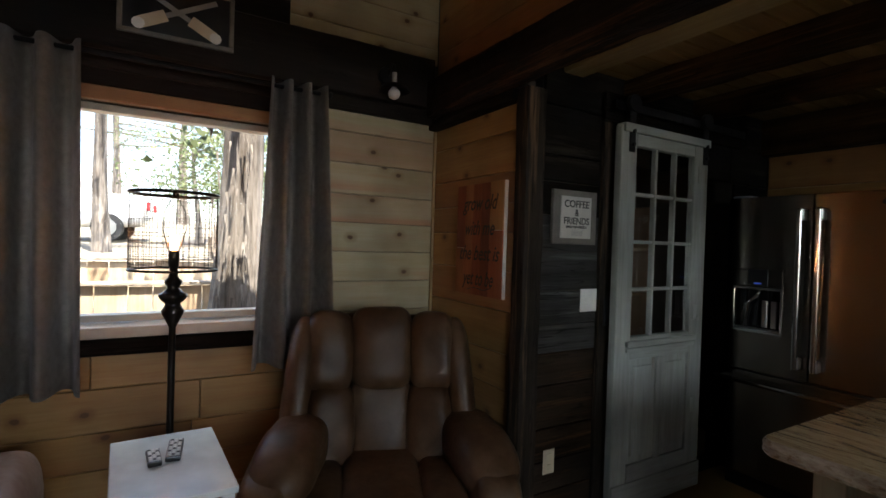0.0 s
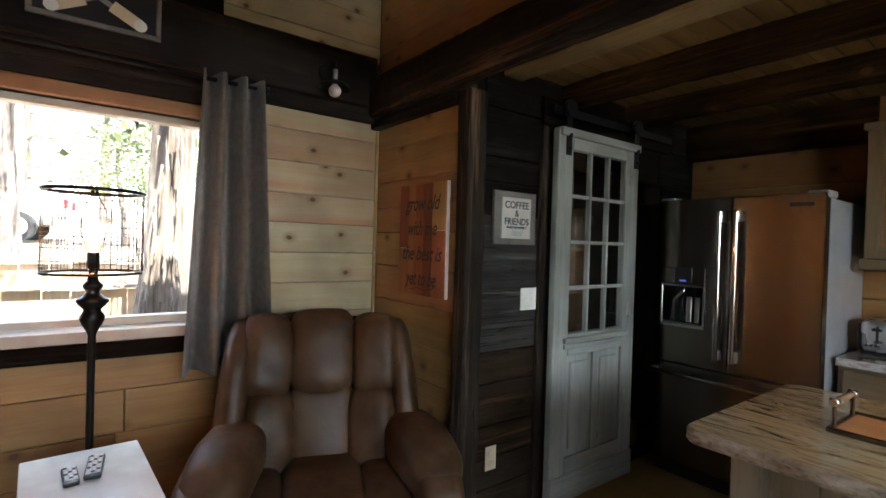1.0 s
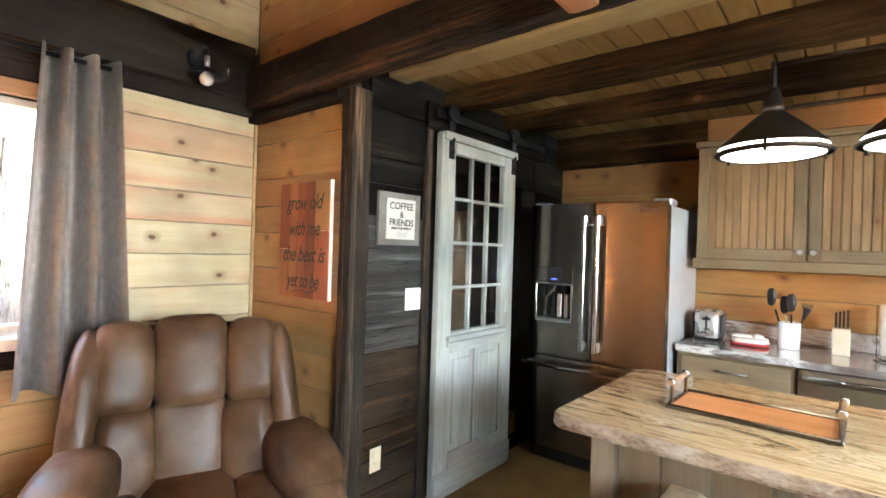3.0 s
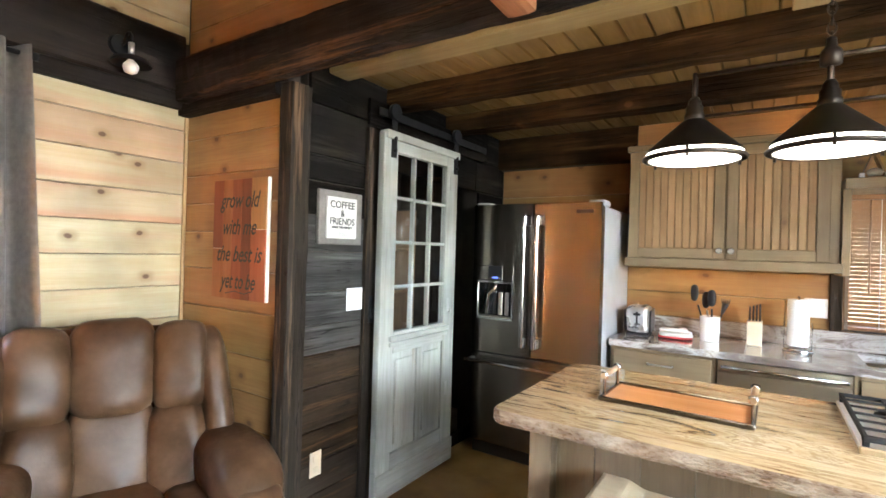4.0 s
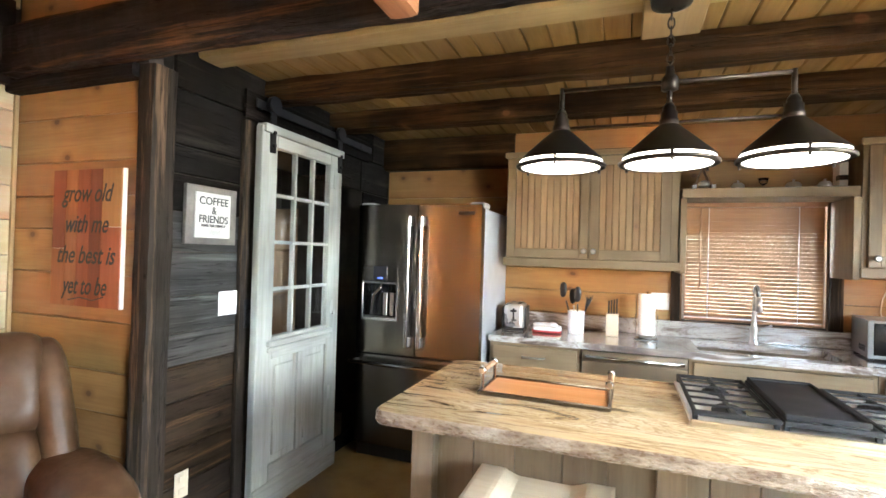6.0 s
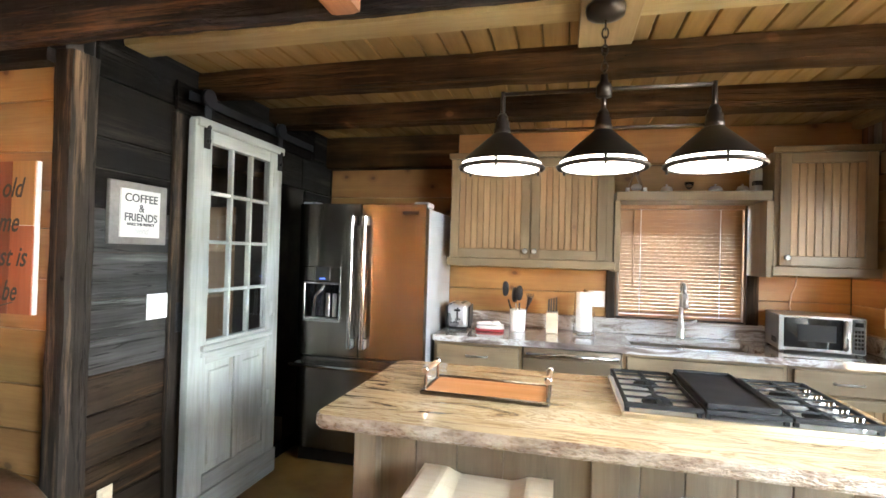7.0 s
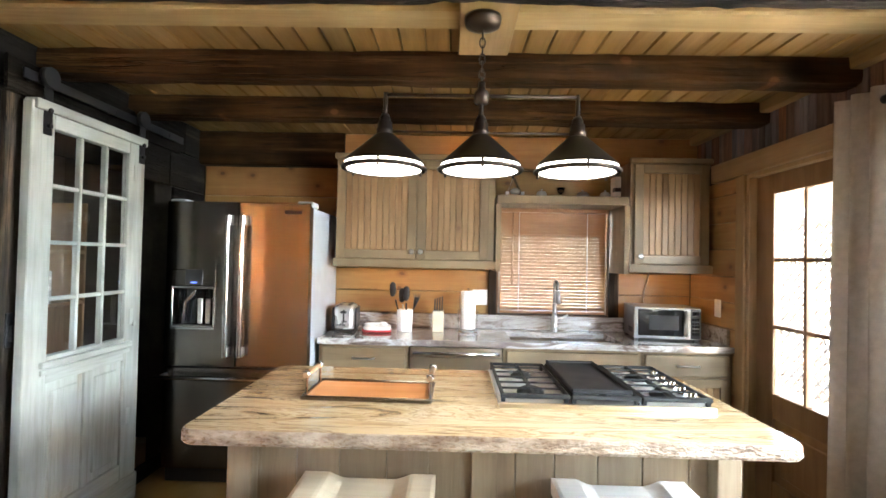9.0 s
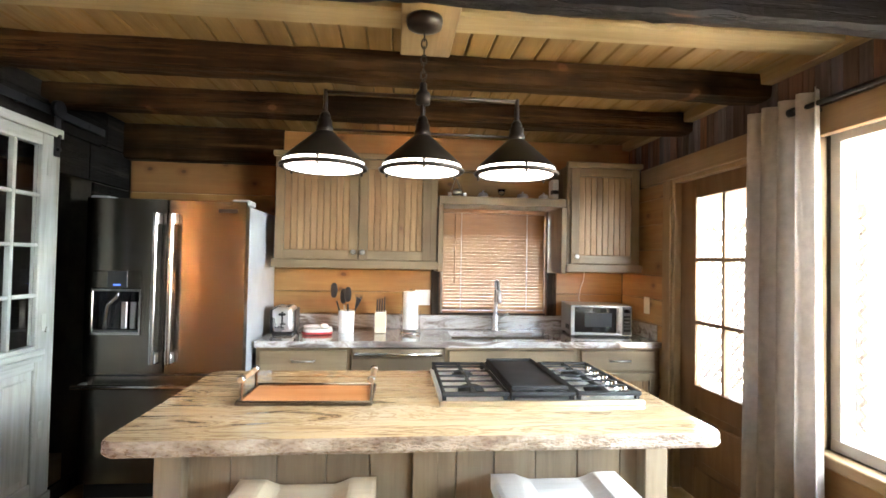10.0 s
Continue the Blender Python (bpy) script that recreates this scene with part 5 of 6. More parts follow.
# ---- cushions ----
def cushion(sx, sy, sz, e=3.5, n=10, deform=None):
    """A soft, rounded block of half sizes sx, sy, sz."""
    t = bmesh.new()
    bmesh.ops.create_cube(t, size=2.0)
    bmesh.ops.subdivide_edges(t, edges=t.edges[:], cuts=n, use_grid_fill=True)
    for v in t.verts:
        c = v.co
        s = (abs(c.x) ** e + abs(c.y) ** e + abs(c.z) ** e) ** (1 / e)
        v.co = Vector((c.x / s * sx, c.y / s * sy, c.z / s * sz))
        w = noise.noise(Vector((v.co.x * 9 + sx * 31, v.co.y * 9 + sz * 17, v.co.z * 9))) * 0.006 + noise.noise(v.co * 30) * 0.002 + 0.003 * abs(noise.noise(Vector((v.co.x * 14, v.co.y * 40, v.co.z * 40))))
        v.co += v.co.normalized() * w
        if deform:
            v.co = deform(v.co)
    return t


def recliner(m):
    r = thing("recliner_chair", "brown leather recliner with pillowed back and padded arms", "recliner", m)

    def pad(name, pos, size, rx=0, ry=0, rz=0, e=3.5, deform=None):
        if name in ("head_pillow", "lower_pillow", "back_shell"):
            pos, size = (pos[0] * 0.91, pos[1], pos[2] * 0.98), (size[0] * 0.91, size[1], size[2])
        bm = cushion(*size, e=e, n=16, deform=deform)
        bmesh.ops.transform(bm, matrix=pose(*pos, rx, ry, rz), verts=bm.verts)
        return part(name, bm, leather, r, smooth=True)

    part("base", boxed(-0.43, 0.43, -0.36, 0.40, 0.03, 0.32, 0.03, 3), leather, r)
    for sx in (-1, 1):
        for sy in (-0.3, 0.32):
            part("foot", boxed(sx * 0.36 - 0.03, sx * 0.36 + 0.03, sy - 0.03, sy + 0.03, 0, 0.04), black_plastic, r)
    T = -14
    pad("back_shell", (0, 0.42, 0.64), (0.45, 0.11, 0.42), T, e=5)
    pad("seat_cushion", (0, -0.06, 0.345), (0.18, 0.40, 0.105), 4, e=4)
    for s in (-1, 1):
        pad("seat_side", (s * 0.255, -0.16, 0.345), (0.10, 0.30, 0.11), 3, e=3)
    # back pillows: three channels, a head row over a lumbar row
    def puff(c):
        """Fuller towards the lower edge, with gathers that run in from the seams."""
        k = max(0.0, -c.z) / 0.2
        g = math.sin(c.x * 95 + 3 * noise.noise(c * 12)) * max(0.0, abs(c.z) / 0.2 - 0.55)
        return Vector((c.x, c.y - 0.016 * k * (1 - (c.x / 0.18) ** 2) - 0.004 * g, c.z))

    pad("head_pillow", (0, 0.330, 0.912), (0.174, 0.140, 0.205), T, e=4.2, deform=puff)
    pad("lower_pillow", (0, 0.258, 0.562), (0.170, 0.120, 0.215), T, e=4.6, deform=puff)
    for s in (-1, 1):
        pad("head_pillow", (s * 0.290, 0.315, 0.896), (0.132, 0.150, 0.200), T, -s * 3, -s * 10, e=3.8, deform=puff)
        pad("lower_pillow", (s * 0.280, 0.212, 0.550), (0.130, 0.138, 0.215), T, -s * 5, -s * 16, e=3.8, deform=puff)
        pad("wing", (s * 0.402, 0.285, 0.700), (0.070, 0.19, 0.355), T, -s * 6, -s * 6, e=3.0)
    for s in (-1, 1):
        def droop(c):
            f = max(0.0, -c.y / 0.42)
            return Vector((c.x * (1 + 0.06 * f), c.y, c.z - 0.10 * f * f))
        pad("arm_pad", (0.425 if s > 0 else -0.38, -0.04, 0.52), (0.135, 0.30, 0.125), 2, 0, s * 7, e=2.6, deform=droop)
        pad("arm_side", (s * 0.45, -0.03, 0.29), (0.105, 0.37, 0.25), 0, 0, 0, e=5)
    pad("footrest", (0, -0.40, 0.25), (0.33, 0.06, 0.19), -6, e=4)
    return r


recliner(pose(-1.913, 0.973, 0, 0, 0, 69))

sofa = thing("sofa", "taupe leather sofa with rounded arms beside the table", "sofa", pose(-2.02, -1.25, 0))
for name, pos, size, e in (("seat", (0, 0, 0.33), (0.42, 0.72, 0.14), 5), ("back", (-0.36, 0, 0.62), (0.14, 0.74, 0.32), 4), ("arm", (0.02, 0.86, 0.38), (0.46, 0.135, 0.25), 3.2), ("arm", (0.02, -0.86, 0.38), (0.46, 0.135, 0.25), 3.2)):
    bm = cushion(*size, e=e)
    bmesh.ops.transform(bm, matrix=Matrix.Translation(pos), verts=bm.verts)
    part(name, bm, tan_leather, sofa, smooth=True)
part("base", boxed(-0.42, 0.40, -0.9, 0.9, 0.0, 0.25, 0.02), tan_leather, sofa)

# ---- side table, remotes, floor lamp ----
tb = thing("side_table", "small white lacquered side table", "table", pose(-1.955, 0.145, 0, 0, 0, 3))
part("tabletop", boxed(-0.30, 0.30, -0.185, 0.185, 0.575, 0.60, 0.003), table_white, tb)
for sx in (-1, 1):
    for sy in (-1, 1):
        part("leg", boxed(sx * 0.265 - 0.02, sx * 0.265 + 0.02, sy * 0.155 - 0.02, sy * 0.155 + 0.02, 0, 0.575, 0.002), table_white, tb)
part("shelf", boxed(-0.27, 0.27, -0.155, 0.155, 0.16, 0.18, 0.002), table_white, tb)


def remote(m, l, w, label):
    r = thing("remote_control", label, "remote", m, "remotes on the table")
    bm = boxed(-l / 2, l / 2, -w / 2, w / 2, 0.0, 0.02, 0.006, 2)
    part("body", bm, black_plastic, r)
    part("face", boxed(-l / 2 + 0.006, l / 2 - 0.006, -w / 2 + 0.004, w / 2 - 0.004, 0.019, 0.0215, 0.001), nickel, r, "silver key face")
    rows = int(l / 0.018) - 1
    for i in range(rows):
        for j in range(3):
            x, y = -l / 2 + 0.018 + i * 0.018, (j - 1) * w * 0.28
            part("button", boxed(x - 0.005, x + 0.005, y - 0.005, y + 0.005, 0.0205, 0.024, 0.001), white_plastic if (i + j) % 3 else black_plastic, r)
    return r


remote(pose(-2.00, 0.095, 0.60, 0, 0, 4), 0.13, 0.046, "small black and silver remote control")
remote(pose(-2.045, 0.165, 0.60, 0, 0, -6), 0.18, 0.052, "long black and silver remote control")


def floor_lamp():
    f = thing("floor_lamp", "dark turned floor lamp with open wire cage shade, lit", "floor lamp", pose(-2.36, 0.155, 0))
    bm = bmesh.new()
    lathe(bm, [(0.13, 0.0), (0.13, 0.012), (0.11, 0.022), (0.04, 0.035), (0.018, 0.06), (0.016, 0.09)], n=32)
    part("base", bm, bronze, f)
    bm = bmesh.new()
    lathe(bm, [(0.014, 0.08), (0.014, 1.03), (0.020, 1.045), (0.030, 1.065), (0.042, 1.09), (0.046, 1.105), (0.034, 1.125), (0.030, 1.135), (0.046, 1.15), (0.056, 1.165), (0.058, 1.175), (0.04, 1.185), (0.022, 1.205), (0.034, 1.225), (0.036, 1.235), (0.022, 1.25), (0.017, 1.27), (0.017, 1.30)], n=24)
    part("stem", bm, bronze, f)
    bm = bmesh.new()
    lathe(bm, [(0.021, 1.30), (0.022, 1.36), (0.018, 1.37)], n=16)
    part("socket", bm, bronze, f)
    bm = bmesh.new()
    lathe(bm, [(0.011, 1.37), (0.013, 1.38), (0.018, 1.40), (0.020, 1.415), (0.015, 1.432), (0.005, 1.44)], n=18)
    part("bulb", bm, bulb_glow, f, "lit clear bulb", True)
    sh = part("shade", boxed(-0.001, 0.001, -0.001, 0.001, 1.30, 1.302), bronze, f, "open wire cage drum shade")
    R0 = 0.172
    for z, r in ((1.285, 0.006), (1.615, 0.008)):
        bm = bmesh.new()
        tube(bm, arc((0, 0, z), R0, 0, 351, 39, "xy"), r, 6, True)
        part("hoop", bm, bronze, sh)
    rng = random.Random(5)
    bm = bmesh.new()
    for k in range(46):
        a = math.tau * k / 46 + rng.uniform(-0.03, 0.03)
        zt = 1.615 if k % 3 == 0 else rng.uniform(1.50, 1.61)
        cyl(bm, (R0 * math.cos(a), R0 * math.sin(a), 1.285), (R0 * math.cos(a), R0 * math.sin(a), zt), 0.0011, n=4, caps=False)
    tagged(part("mesh_wire", bm, bronze, sh), kind="stuff")
    zs = [1.30, 1.31, 1.335, 1.345, 1.36, 1.385, 1.40, 1.43, 1.445, 1.47, 1.50, 1.515, 1.54, 1.575, 1.59]
    for z in zs:
        bm = bmesh.new()
        a0 = rng.uniform(0, 360)
        tube(bm, arc((0, 0, z), R0, a0, a0 + rng.uniform(200, 340), 30, "xy"), 0.0011, 4)
        part("wire", bm, bronze, sh)
    bm = bmesh.new()
    for s in (-1, 1):
        tube(bm, [(0, s * 0.022, 1.37), (0, s * 0.045, 1.46), (0, s * 0.04, 1.54), (0, s * 0.01, 1.60)], 0.0025, 6)
    cyl(bm, (0, 0, 1.595), (0, 0, 1.625), 0.014, n=10)
    for a in (0, 120, 240):
        cyl(bm, (0, 0, 1.61), (R0 * math.cos(radians(a)), R0 * math.sin(radians(a)), 1.615), 0.002, n=6)
    part("harp", bm, bronze, sh)
    return f


lamp_one = floor_lamp()
# unseen twin, added to warm what the refrigerator door reflects
copy_thing(lamp_one, pose(-2.36, -2.45, 0))


# ---- writing ----
def lettering(text, size, m, material, parent, shear=0.0, width=None, name="lettering", thin=0.0):
    cu = bpy.data.curves.new(name, "FONT")
    cu.offset = thin
    cu.body, cu.size, cu.align_x, cu.shear, cu.extrude = text, size, "CENTER", shear, 0.0006
    tmp = new(name, cu)
    bpy.context.view_layer.update()
    me = bpy.data.meshes.new_from_object(tmp.evaluated_get(bpy.context.evaluated_depsgraph_get()))
    bpy.data.objects.remove(tmp)
    xs = [v.co.x for v in me.vertices]
    k = width / (max(xs) - min(xs)) if width else 1.0
    me.transform(Matrix.Diagonal((k, 1, 1, 1)))
    me.materials.clear()
    me.materials.append(material)
    ob = new(name, me)
    ob.parent = parent
    ob.matrix_basis = m
    return ob


# ---- signs, plates and sconce ----
ART_TONES = [(0.22, 0.066, 0.034), (0.30, 0.12, 0.05), (0.32, 0.10, 0.045), (0.18, 0.055, 0.03), (0.40, 0.22, 0.085)]
art = thing("wall_art", "reddish plank art sign with handwritten verse", "wall art", pose(-2.165, YA - 0.003, 1.465))
part("backing", boxed(-0.228, 0.228, -0.019, 0.0, -0.312, 0.312, 0.002), white_plastic, art, "white edged backing")
pieces = [(-0.228, -0.14, -0.05, 0.312, 0), (-0.228, -0.14, -0.312, -0.05, 1), (-0.14, -0.06, -0.312, 0.312, 1), (-0.06, 0.02, -0.312, 0.312, 2), (0.02, 0.10, -0.312, 0.312, 3), (0.10, 0.222, 0.05, 0.312, 4), (0.10, 0.222, -0.312, 0.05, 2)]
for i, c in enumerate(ART_TONES):
    ART_TONES[i] = wood("art_plank", [c], tuple(0.6 * v for v in c), "z", None, 0.55, 0.2)
for a, b, c, d, k in pieces:
    part("plank", board("y", -0.024, 0.006, a + 0.0008, b - 0.0008, c + 0.0008, d - 0.0008, 0.0015), ART_TONES[k], art)
for i, (line, w) in enumerate((("grow old", 0.34), ("with me", 0.28), ("the best is", 0.38), ("yet to be", 0.30))):
    lettering(line, 0.115, pose(0.0, -0.0252, 0.165 - i * 0.14, 90), ink, art, 0.35, w, thin=0.0012)
bm = bmesh.new()
tube(bm, [(-0.10, -0.0255, -0.285), (-0.02, -0.0255, -0.27), (0.06, -0.0255, -0.28), (0.13, -0.0255, -0.262)], 0.0025, 6)
part("flourish", bm, ink, art)

cs = thing("coffee_sign", "small white coffee sign in a weathered grey board frame", "sign", pose(XB + 0.002, 1.967, 1.592))
part("frame_board", boxed(0.0, 0.022, -0.155, 0.155, -0.14, 0.14, 0.003), sign_grey, cs)
part("panel", boxed(0.020, 0.030, -0.107, 0.107, -0.108, 0.108, 0.002), sign_white, cs, "white printed panel")


def cs_text(t, size, z, w, mt=ink, shear=0.0):
    lettering(t, size, pose(0.0305, 0, z, 90, 0, 90), mt, cs, shear, w, thin=0.0009)


cs_text("COFFEE", 0.052, 0.052, 0.178)
cs_text("&", 0.05, 0.008, 0.03)
cs_text("FRIENDS", 0.05, -0.035, 0.178)
cs_text("MAKE THE PERFECT", 0.016, -0.055, 0.15)
cs_text("blend", 0.05, -0.094, 0.085, ink_grey, 0.35)


def plate(name, label, m, w, h, material, toggles):
    p = thing(name, label, "wall plate", m)
    part("cover", boxed(0.0, 0.006, -w / 2, w / 2, -h / 2, h / 2, 0.002), material, p)
    for y, z, a, b in toggles:
        part("rocker", boxed(0.005, 0.010, y - a / 2, y + a / 2, z - b / 2, z + b / 2, 0.0015), material, p)
    return p


plate("light_switch", "white double light switch on the barn boards", pose(XB + 0.004, 2.10, 1.155), 0.122, 0.122, white_plastic, [(-0.024, 0, 0.012, 0.03), (0.024, 0, 0.012, 0.03)])
plate("wall_outlet", "almond wall outlet low on the barn boards", pose(XB + 0.004, 1.852, 0.33), 0.075, 0.125, almond_plastic, [(0, 0.028, 0.034, 0.03), (0, -0.028, 0.034, 0.03)])
plate("wall_outlet", "white wall plate on the pine backsplash", pose(0.375, YB - 0.001, 1.15, 0, 0, -90), 0.118, 0.118, white_plastic, [(-0.024, 0, 0.034, 0.066), (0.024, 0, 0.034, 0.066)])
plate("light_switch", "white light switch beside the glazed door", pose(XE - 0.002, 3.50, 1.142, 0, 0, 180), 0.075, 0.12, white_plastic, [(0, 0, 0.034, 0.066)])

sc = thing("wall_sconce", "black swan-neck wall sconce with round bulb, unlit", "wall lamp", pose(-2.656, 1.262, 2.43))
bm = bmesh.new()
cyl(bm, (0, 0, 0), (0.022, 0, 0), 0.056, 0.050, 24)
part("backplate", bm, black_iron, sc)
bm = bmesh.new()
tube(bm, [(0.02, 0, 0.0), (0.05, 0, 0.012), *arc((0.085, 0, 0.012), 0.035, 180, 0, 10, "xz"), (0.12, 0, -0.02)], 0.007, 10)
part("arm", bm, black_iron, sc)
bm = bmesh.new()
cyl(bm, (0.12, 0, -0.01), (0.12, 0, -0.075), 0.014, n=14)
part("socket", bm, nickel, sc)
bm = bmesh.new()
lathe(bm, [(0.088, -0.118), (0.075, -0.095), (0.035, -0.078), (0.015, -0.07), (0.014, -0.068), (0.035, -0.075), (0.077, -0.093), (0.091, -0.118)], (0.12, 0, 0), 30, False)
part("shade", bm, black_iron, sc, smooth=True)
bm = bmesh.new()
lathe(bm, [(0.012, -0.075), (0.014, -0.095), (0.034, -0.12), (0.036, -0.135), (0.028, -0.155), (0.008, -0.165)], (0.12, 0, 0), 20)
bmesh.ops.recalc_face_normals(bm, faces=bm.faces)
part("bulb", bm, bulb_white, sc, smooth=True)

# framed picture on the window beam: pale frame, dark ground, crossed shapes
pic = thing("framed_picture", "framed dark picture with pale crossed shapes", "picture", pose(XW + 0.08, 0.157, 2.515))
part("frame", frame_bm("x", 0.0, 0.02, -0.25, 0.25, -0.14, 0.14, 0.022), sign_grey, pic)
part("ground", boxed(0.002, 0.010, -0.23, 0.23, -0.12, 0.12), black_plastic, pic)
for s in (-1, 1):
    bm = bmesh.new()
    box(bm, 0.010, 0.013, -0.19, 0.19, -0.012, 0.012, 0.001)
    bmesh.ops.transform(bm, matrix=pose(0, 0, 0.0, s * 28, 0, 0), verts=bm.verts)
    part("strip", bm, ink_grey, pic)
    bm = bmesh.new()
    box(bm, 0.0135, 0.0155, -0.06, 0.06, -0.028, 0.028, 0.001)
    bmesh.ops.transform(bm, matrix=pose(0, s * 0.105, -0.055, -s * 28, 0, 0), verts=bm.verts)
    part("cuff", bm, almond_plastic, pic)
    bm = bmesh.new()
    cyl(bm, (0.013, s * 0.165, -0.088), (0.016, s * 0.165, -0.088), 0.028, n=9)
    part("patch", bm, white_cloth, pic)

# ---- things on the worktop ----
CT = 0.911


def toaster():
    t = thing("toaster", "chrome two-slot toaster with black ends", "toaster", pose(-0.602, 3.66, CT, 0, 0, 4))
    bm = cushion(0.075, 0.135, 0.088, e=6, n=6)
    bmesh.ops.transform(bm, matrix=pose(0, 0, 0.10), verts=bm.verts)
    part("body", bm, soft_steel, t, smooth=True)
    part("foot", boxed(-0.07, 0.07, -0.125, 0.125, 0.0, 0.02, 0.006), black_plastic, t)
    for s in (-1, 1):
        part("side", boxed(s * 0.079 - 0.006, s * 0.079 + 0.006, -0.11, 0.11, 0.02, 0.17, 0.006), black_plastic, t)
    for x in (-0.03, 0.03):
        part("slot", boxed(x - 0.012, x + 0.012, -0.09, 0.09, 0.182, 0.191), black_plastic, t)
    part("lever_slot", boxed(-0.006, 0.006, -0.139, -0.13, 0.07, 0.16), black_plastic, t)
    part("lever", boxed(-0.022, 0.022, -0.158, -0.134, 0.135, 0.15, 0.004), black_plastic, t)
    bm = bmesh.new()
    cyl(bm, (0.03, -0.133, 0.055), (0.03, -0.148, 0.055), 0.016, n=16)
    part("dial", bm, nickel, t)
    for k in range(3):
        part("button", boxed(-0.05 + k * 0.02, -0.038 + k * 0.02, -0.14, -0.132, 0.048, 0.06, 0.002), black_plastic, t)


toaster()
for i, (mt, lab, dz, rz, sx) in enumerate(((red_cloth, "folded red dish towel", 0.0, 3, 0.10), (white_cloth, "folded white dish towel", 0.019, -4, 0.092))):
    bm = cushion(sx, 0.085, 0.0095, e=5, n=8)
    for v in bm.verts:
        v.co.z += 0.002 * noise.noise(v.co * 25 + Vector((i * 5, 0, 0)))
    tw = thing("dish_towel", lab + " on the worktop", "towel", pose(-0.37, 3.62, CT + 0.0125 + dz, 0, 0, rz), "folded towels")
    part("cloth", bm, mt, tw, smooth=True)
    bm = cushion(sx * 0.98, 0.083, 0.004, e=4, n=5)
    bmesh.ops.transform(bm, matrix=pose(0.004, -0.004, 0.009), verts=bm.verts)
    part("fold", bm, white_cloth if i == 0 else mt, tw, smooth=True)
rl = thing("rolled_cloth", "rolled white cloth on the folded towels", "towel", pose(-0.385, 3.63, CT + 0.046, 0, 0, 6))
bm = cushion(0.085, 0.022, 0.017, e=2.4, n=6)
part("roll", bm, white_cloth, rl, smooth=True)
bm = cushion(0.03, 0.026, 0.022, e=2.2, n=5)
bmesh.ops.transform(bm, matrix=pose(0.06, -0.012, 0.004), verts=bm.verts)
part("knot", bm, white_cloth, rl, smooth=True)

cr = thing("utensil_crock", "white ceramic utensil crock", "crock", pose(-0.178, 3.665, CT))
bm = bmesh.new()
lathe(bm, [(0.05, 0.0), (0.055, 0.006), (0.058, 0.15), (0.06, 0.158), (0.055, 0.158), (0.052, 0.15), (0.048, 0.02), (0.01, 0.016)], n=28)
part("crock", bm, ceramic, cr, smooth=True)


def utensil(x, y, tip, kind):
    u = thing("kitchen_utensil", "black nylon " + kind + " standing in the crock", "utensil", pose(-0.178 + x, 3.665 + y, CT + 0.02), "utensils in the crock")
    t = Vector(tip)
    bm = bmesh.new()
    tube(bm, [(0, 0, 0), tuple(t * 0.62)], 0.006, 8)
    part("handle", bm, nickel if kind == "ladle" else black_plastic, u)
    bm = bmesh.new()
    if kind == "pasta fork":
        tube(bm, [tuple(t * 0.6), tuple(t * 0.86)], [0.008, 0.02], 8)
        for k in range(5):
            a = t * 0.86 + Vector(((k - 2) * 0.009, 0, 0))
            tube(bm, [tuple(a), tuple(a + Vector(((k - 2) * 0.003, -0.012, 0.03)))], [0.004, 0.002], 6)
    else:
        q = cushion(0.022, 0.010, 0.052, e=2.6, n=5)
        join(bm, q, Matrix.Translation(t * 0.85))
    part("head", bm, black_plastic, u, smooth=True)


utensil(-0.015, 0.01, (-0.09, -0.01, 0.33), "spatula")
utensil(0.0, 0.0, (-0.03, 0.02, 0.28), "ladle")
utensil(0.01, -0.01, (0.0, -0.02, 0.30), "spoon")
utensil(0.02, 0.01, (0.075, 0.0, 0.26), "pasta fork")

kb = thing("knife_block", "white knife block with black-handled knives", "knife block", pose(0.063, 3.70, CT))
part("block", boxed(-0.04, 0.04, -0.06, 0.06, 0.0, 0.15, 0.006, 2), almond_plastic, kb)
for i in range(4):
    for j in range(2):
        x, y = -0.026 + i * 0.0175, -0.025 + j * 0.05
        part("knife_handle", boxed(x - 0.005, x + 0.005, y - 0.011, y + 0.011, 0.148, 0.215 + 0.02 * j + 0.006 * i, 0.003), black_plastic, kb)

pt = thing("paper_towel_holder", "chrome paper towel stand with a white roll", "paper towel holder", pose(0.278, 3.66, CT))
bm = bmesh.new()
lathe(bm, [(0.078, 0.0), (0.078, 0.008), (0.07, 0.014), (0.02, 0.018), (0.012, 0.024), (0.010, 0.03)], n=30)
part("base", bm, chrome, pt)
bm = bmesh.new()
lathe(bm, [(0.052, 0.03), (0.054, 0.034), (0.054, 0.296), (0.052, 0.30), (0.02, 0.30), (0.02, 0.03)], n=30)
part("roll", bm, paper, pt, "white paper roll")
bm = bmesh.new()
cyl(bm, (0, 0, 0.02), (0, 0, 0.32), 0.006)
part("post", bm, chrome, pt)
for s in (-1, 1):
    bm = bmesh.new()
    tube(bm, [(s * 0.066, 0, 0.012), (s * 0.068, 0, 0.16), (s * 0.062, 0.0, 0.168)], 0.003, 6)
    part("tension_arm", bm, chrome, pt)


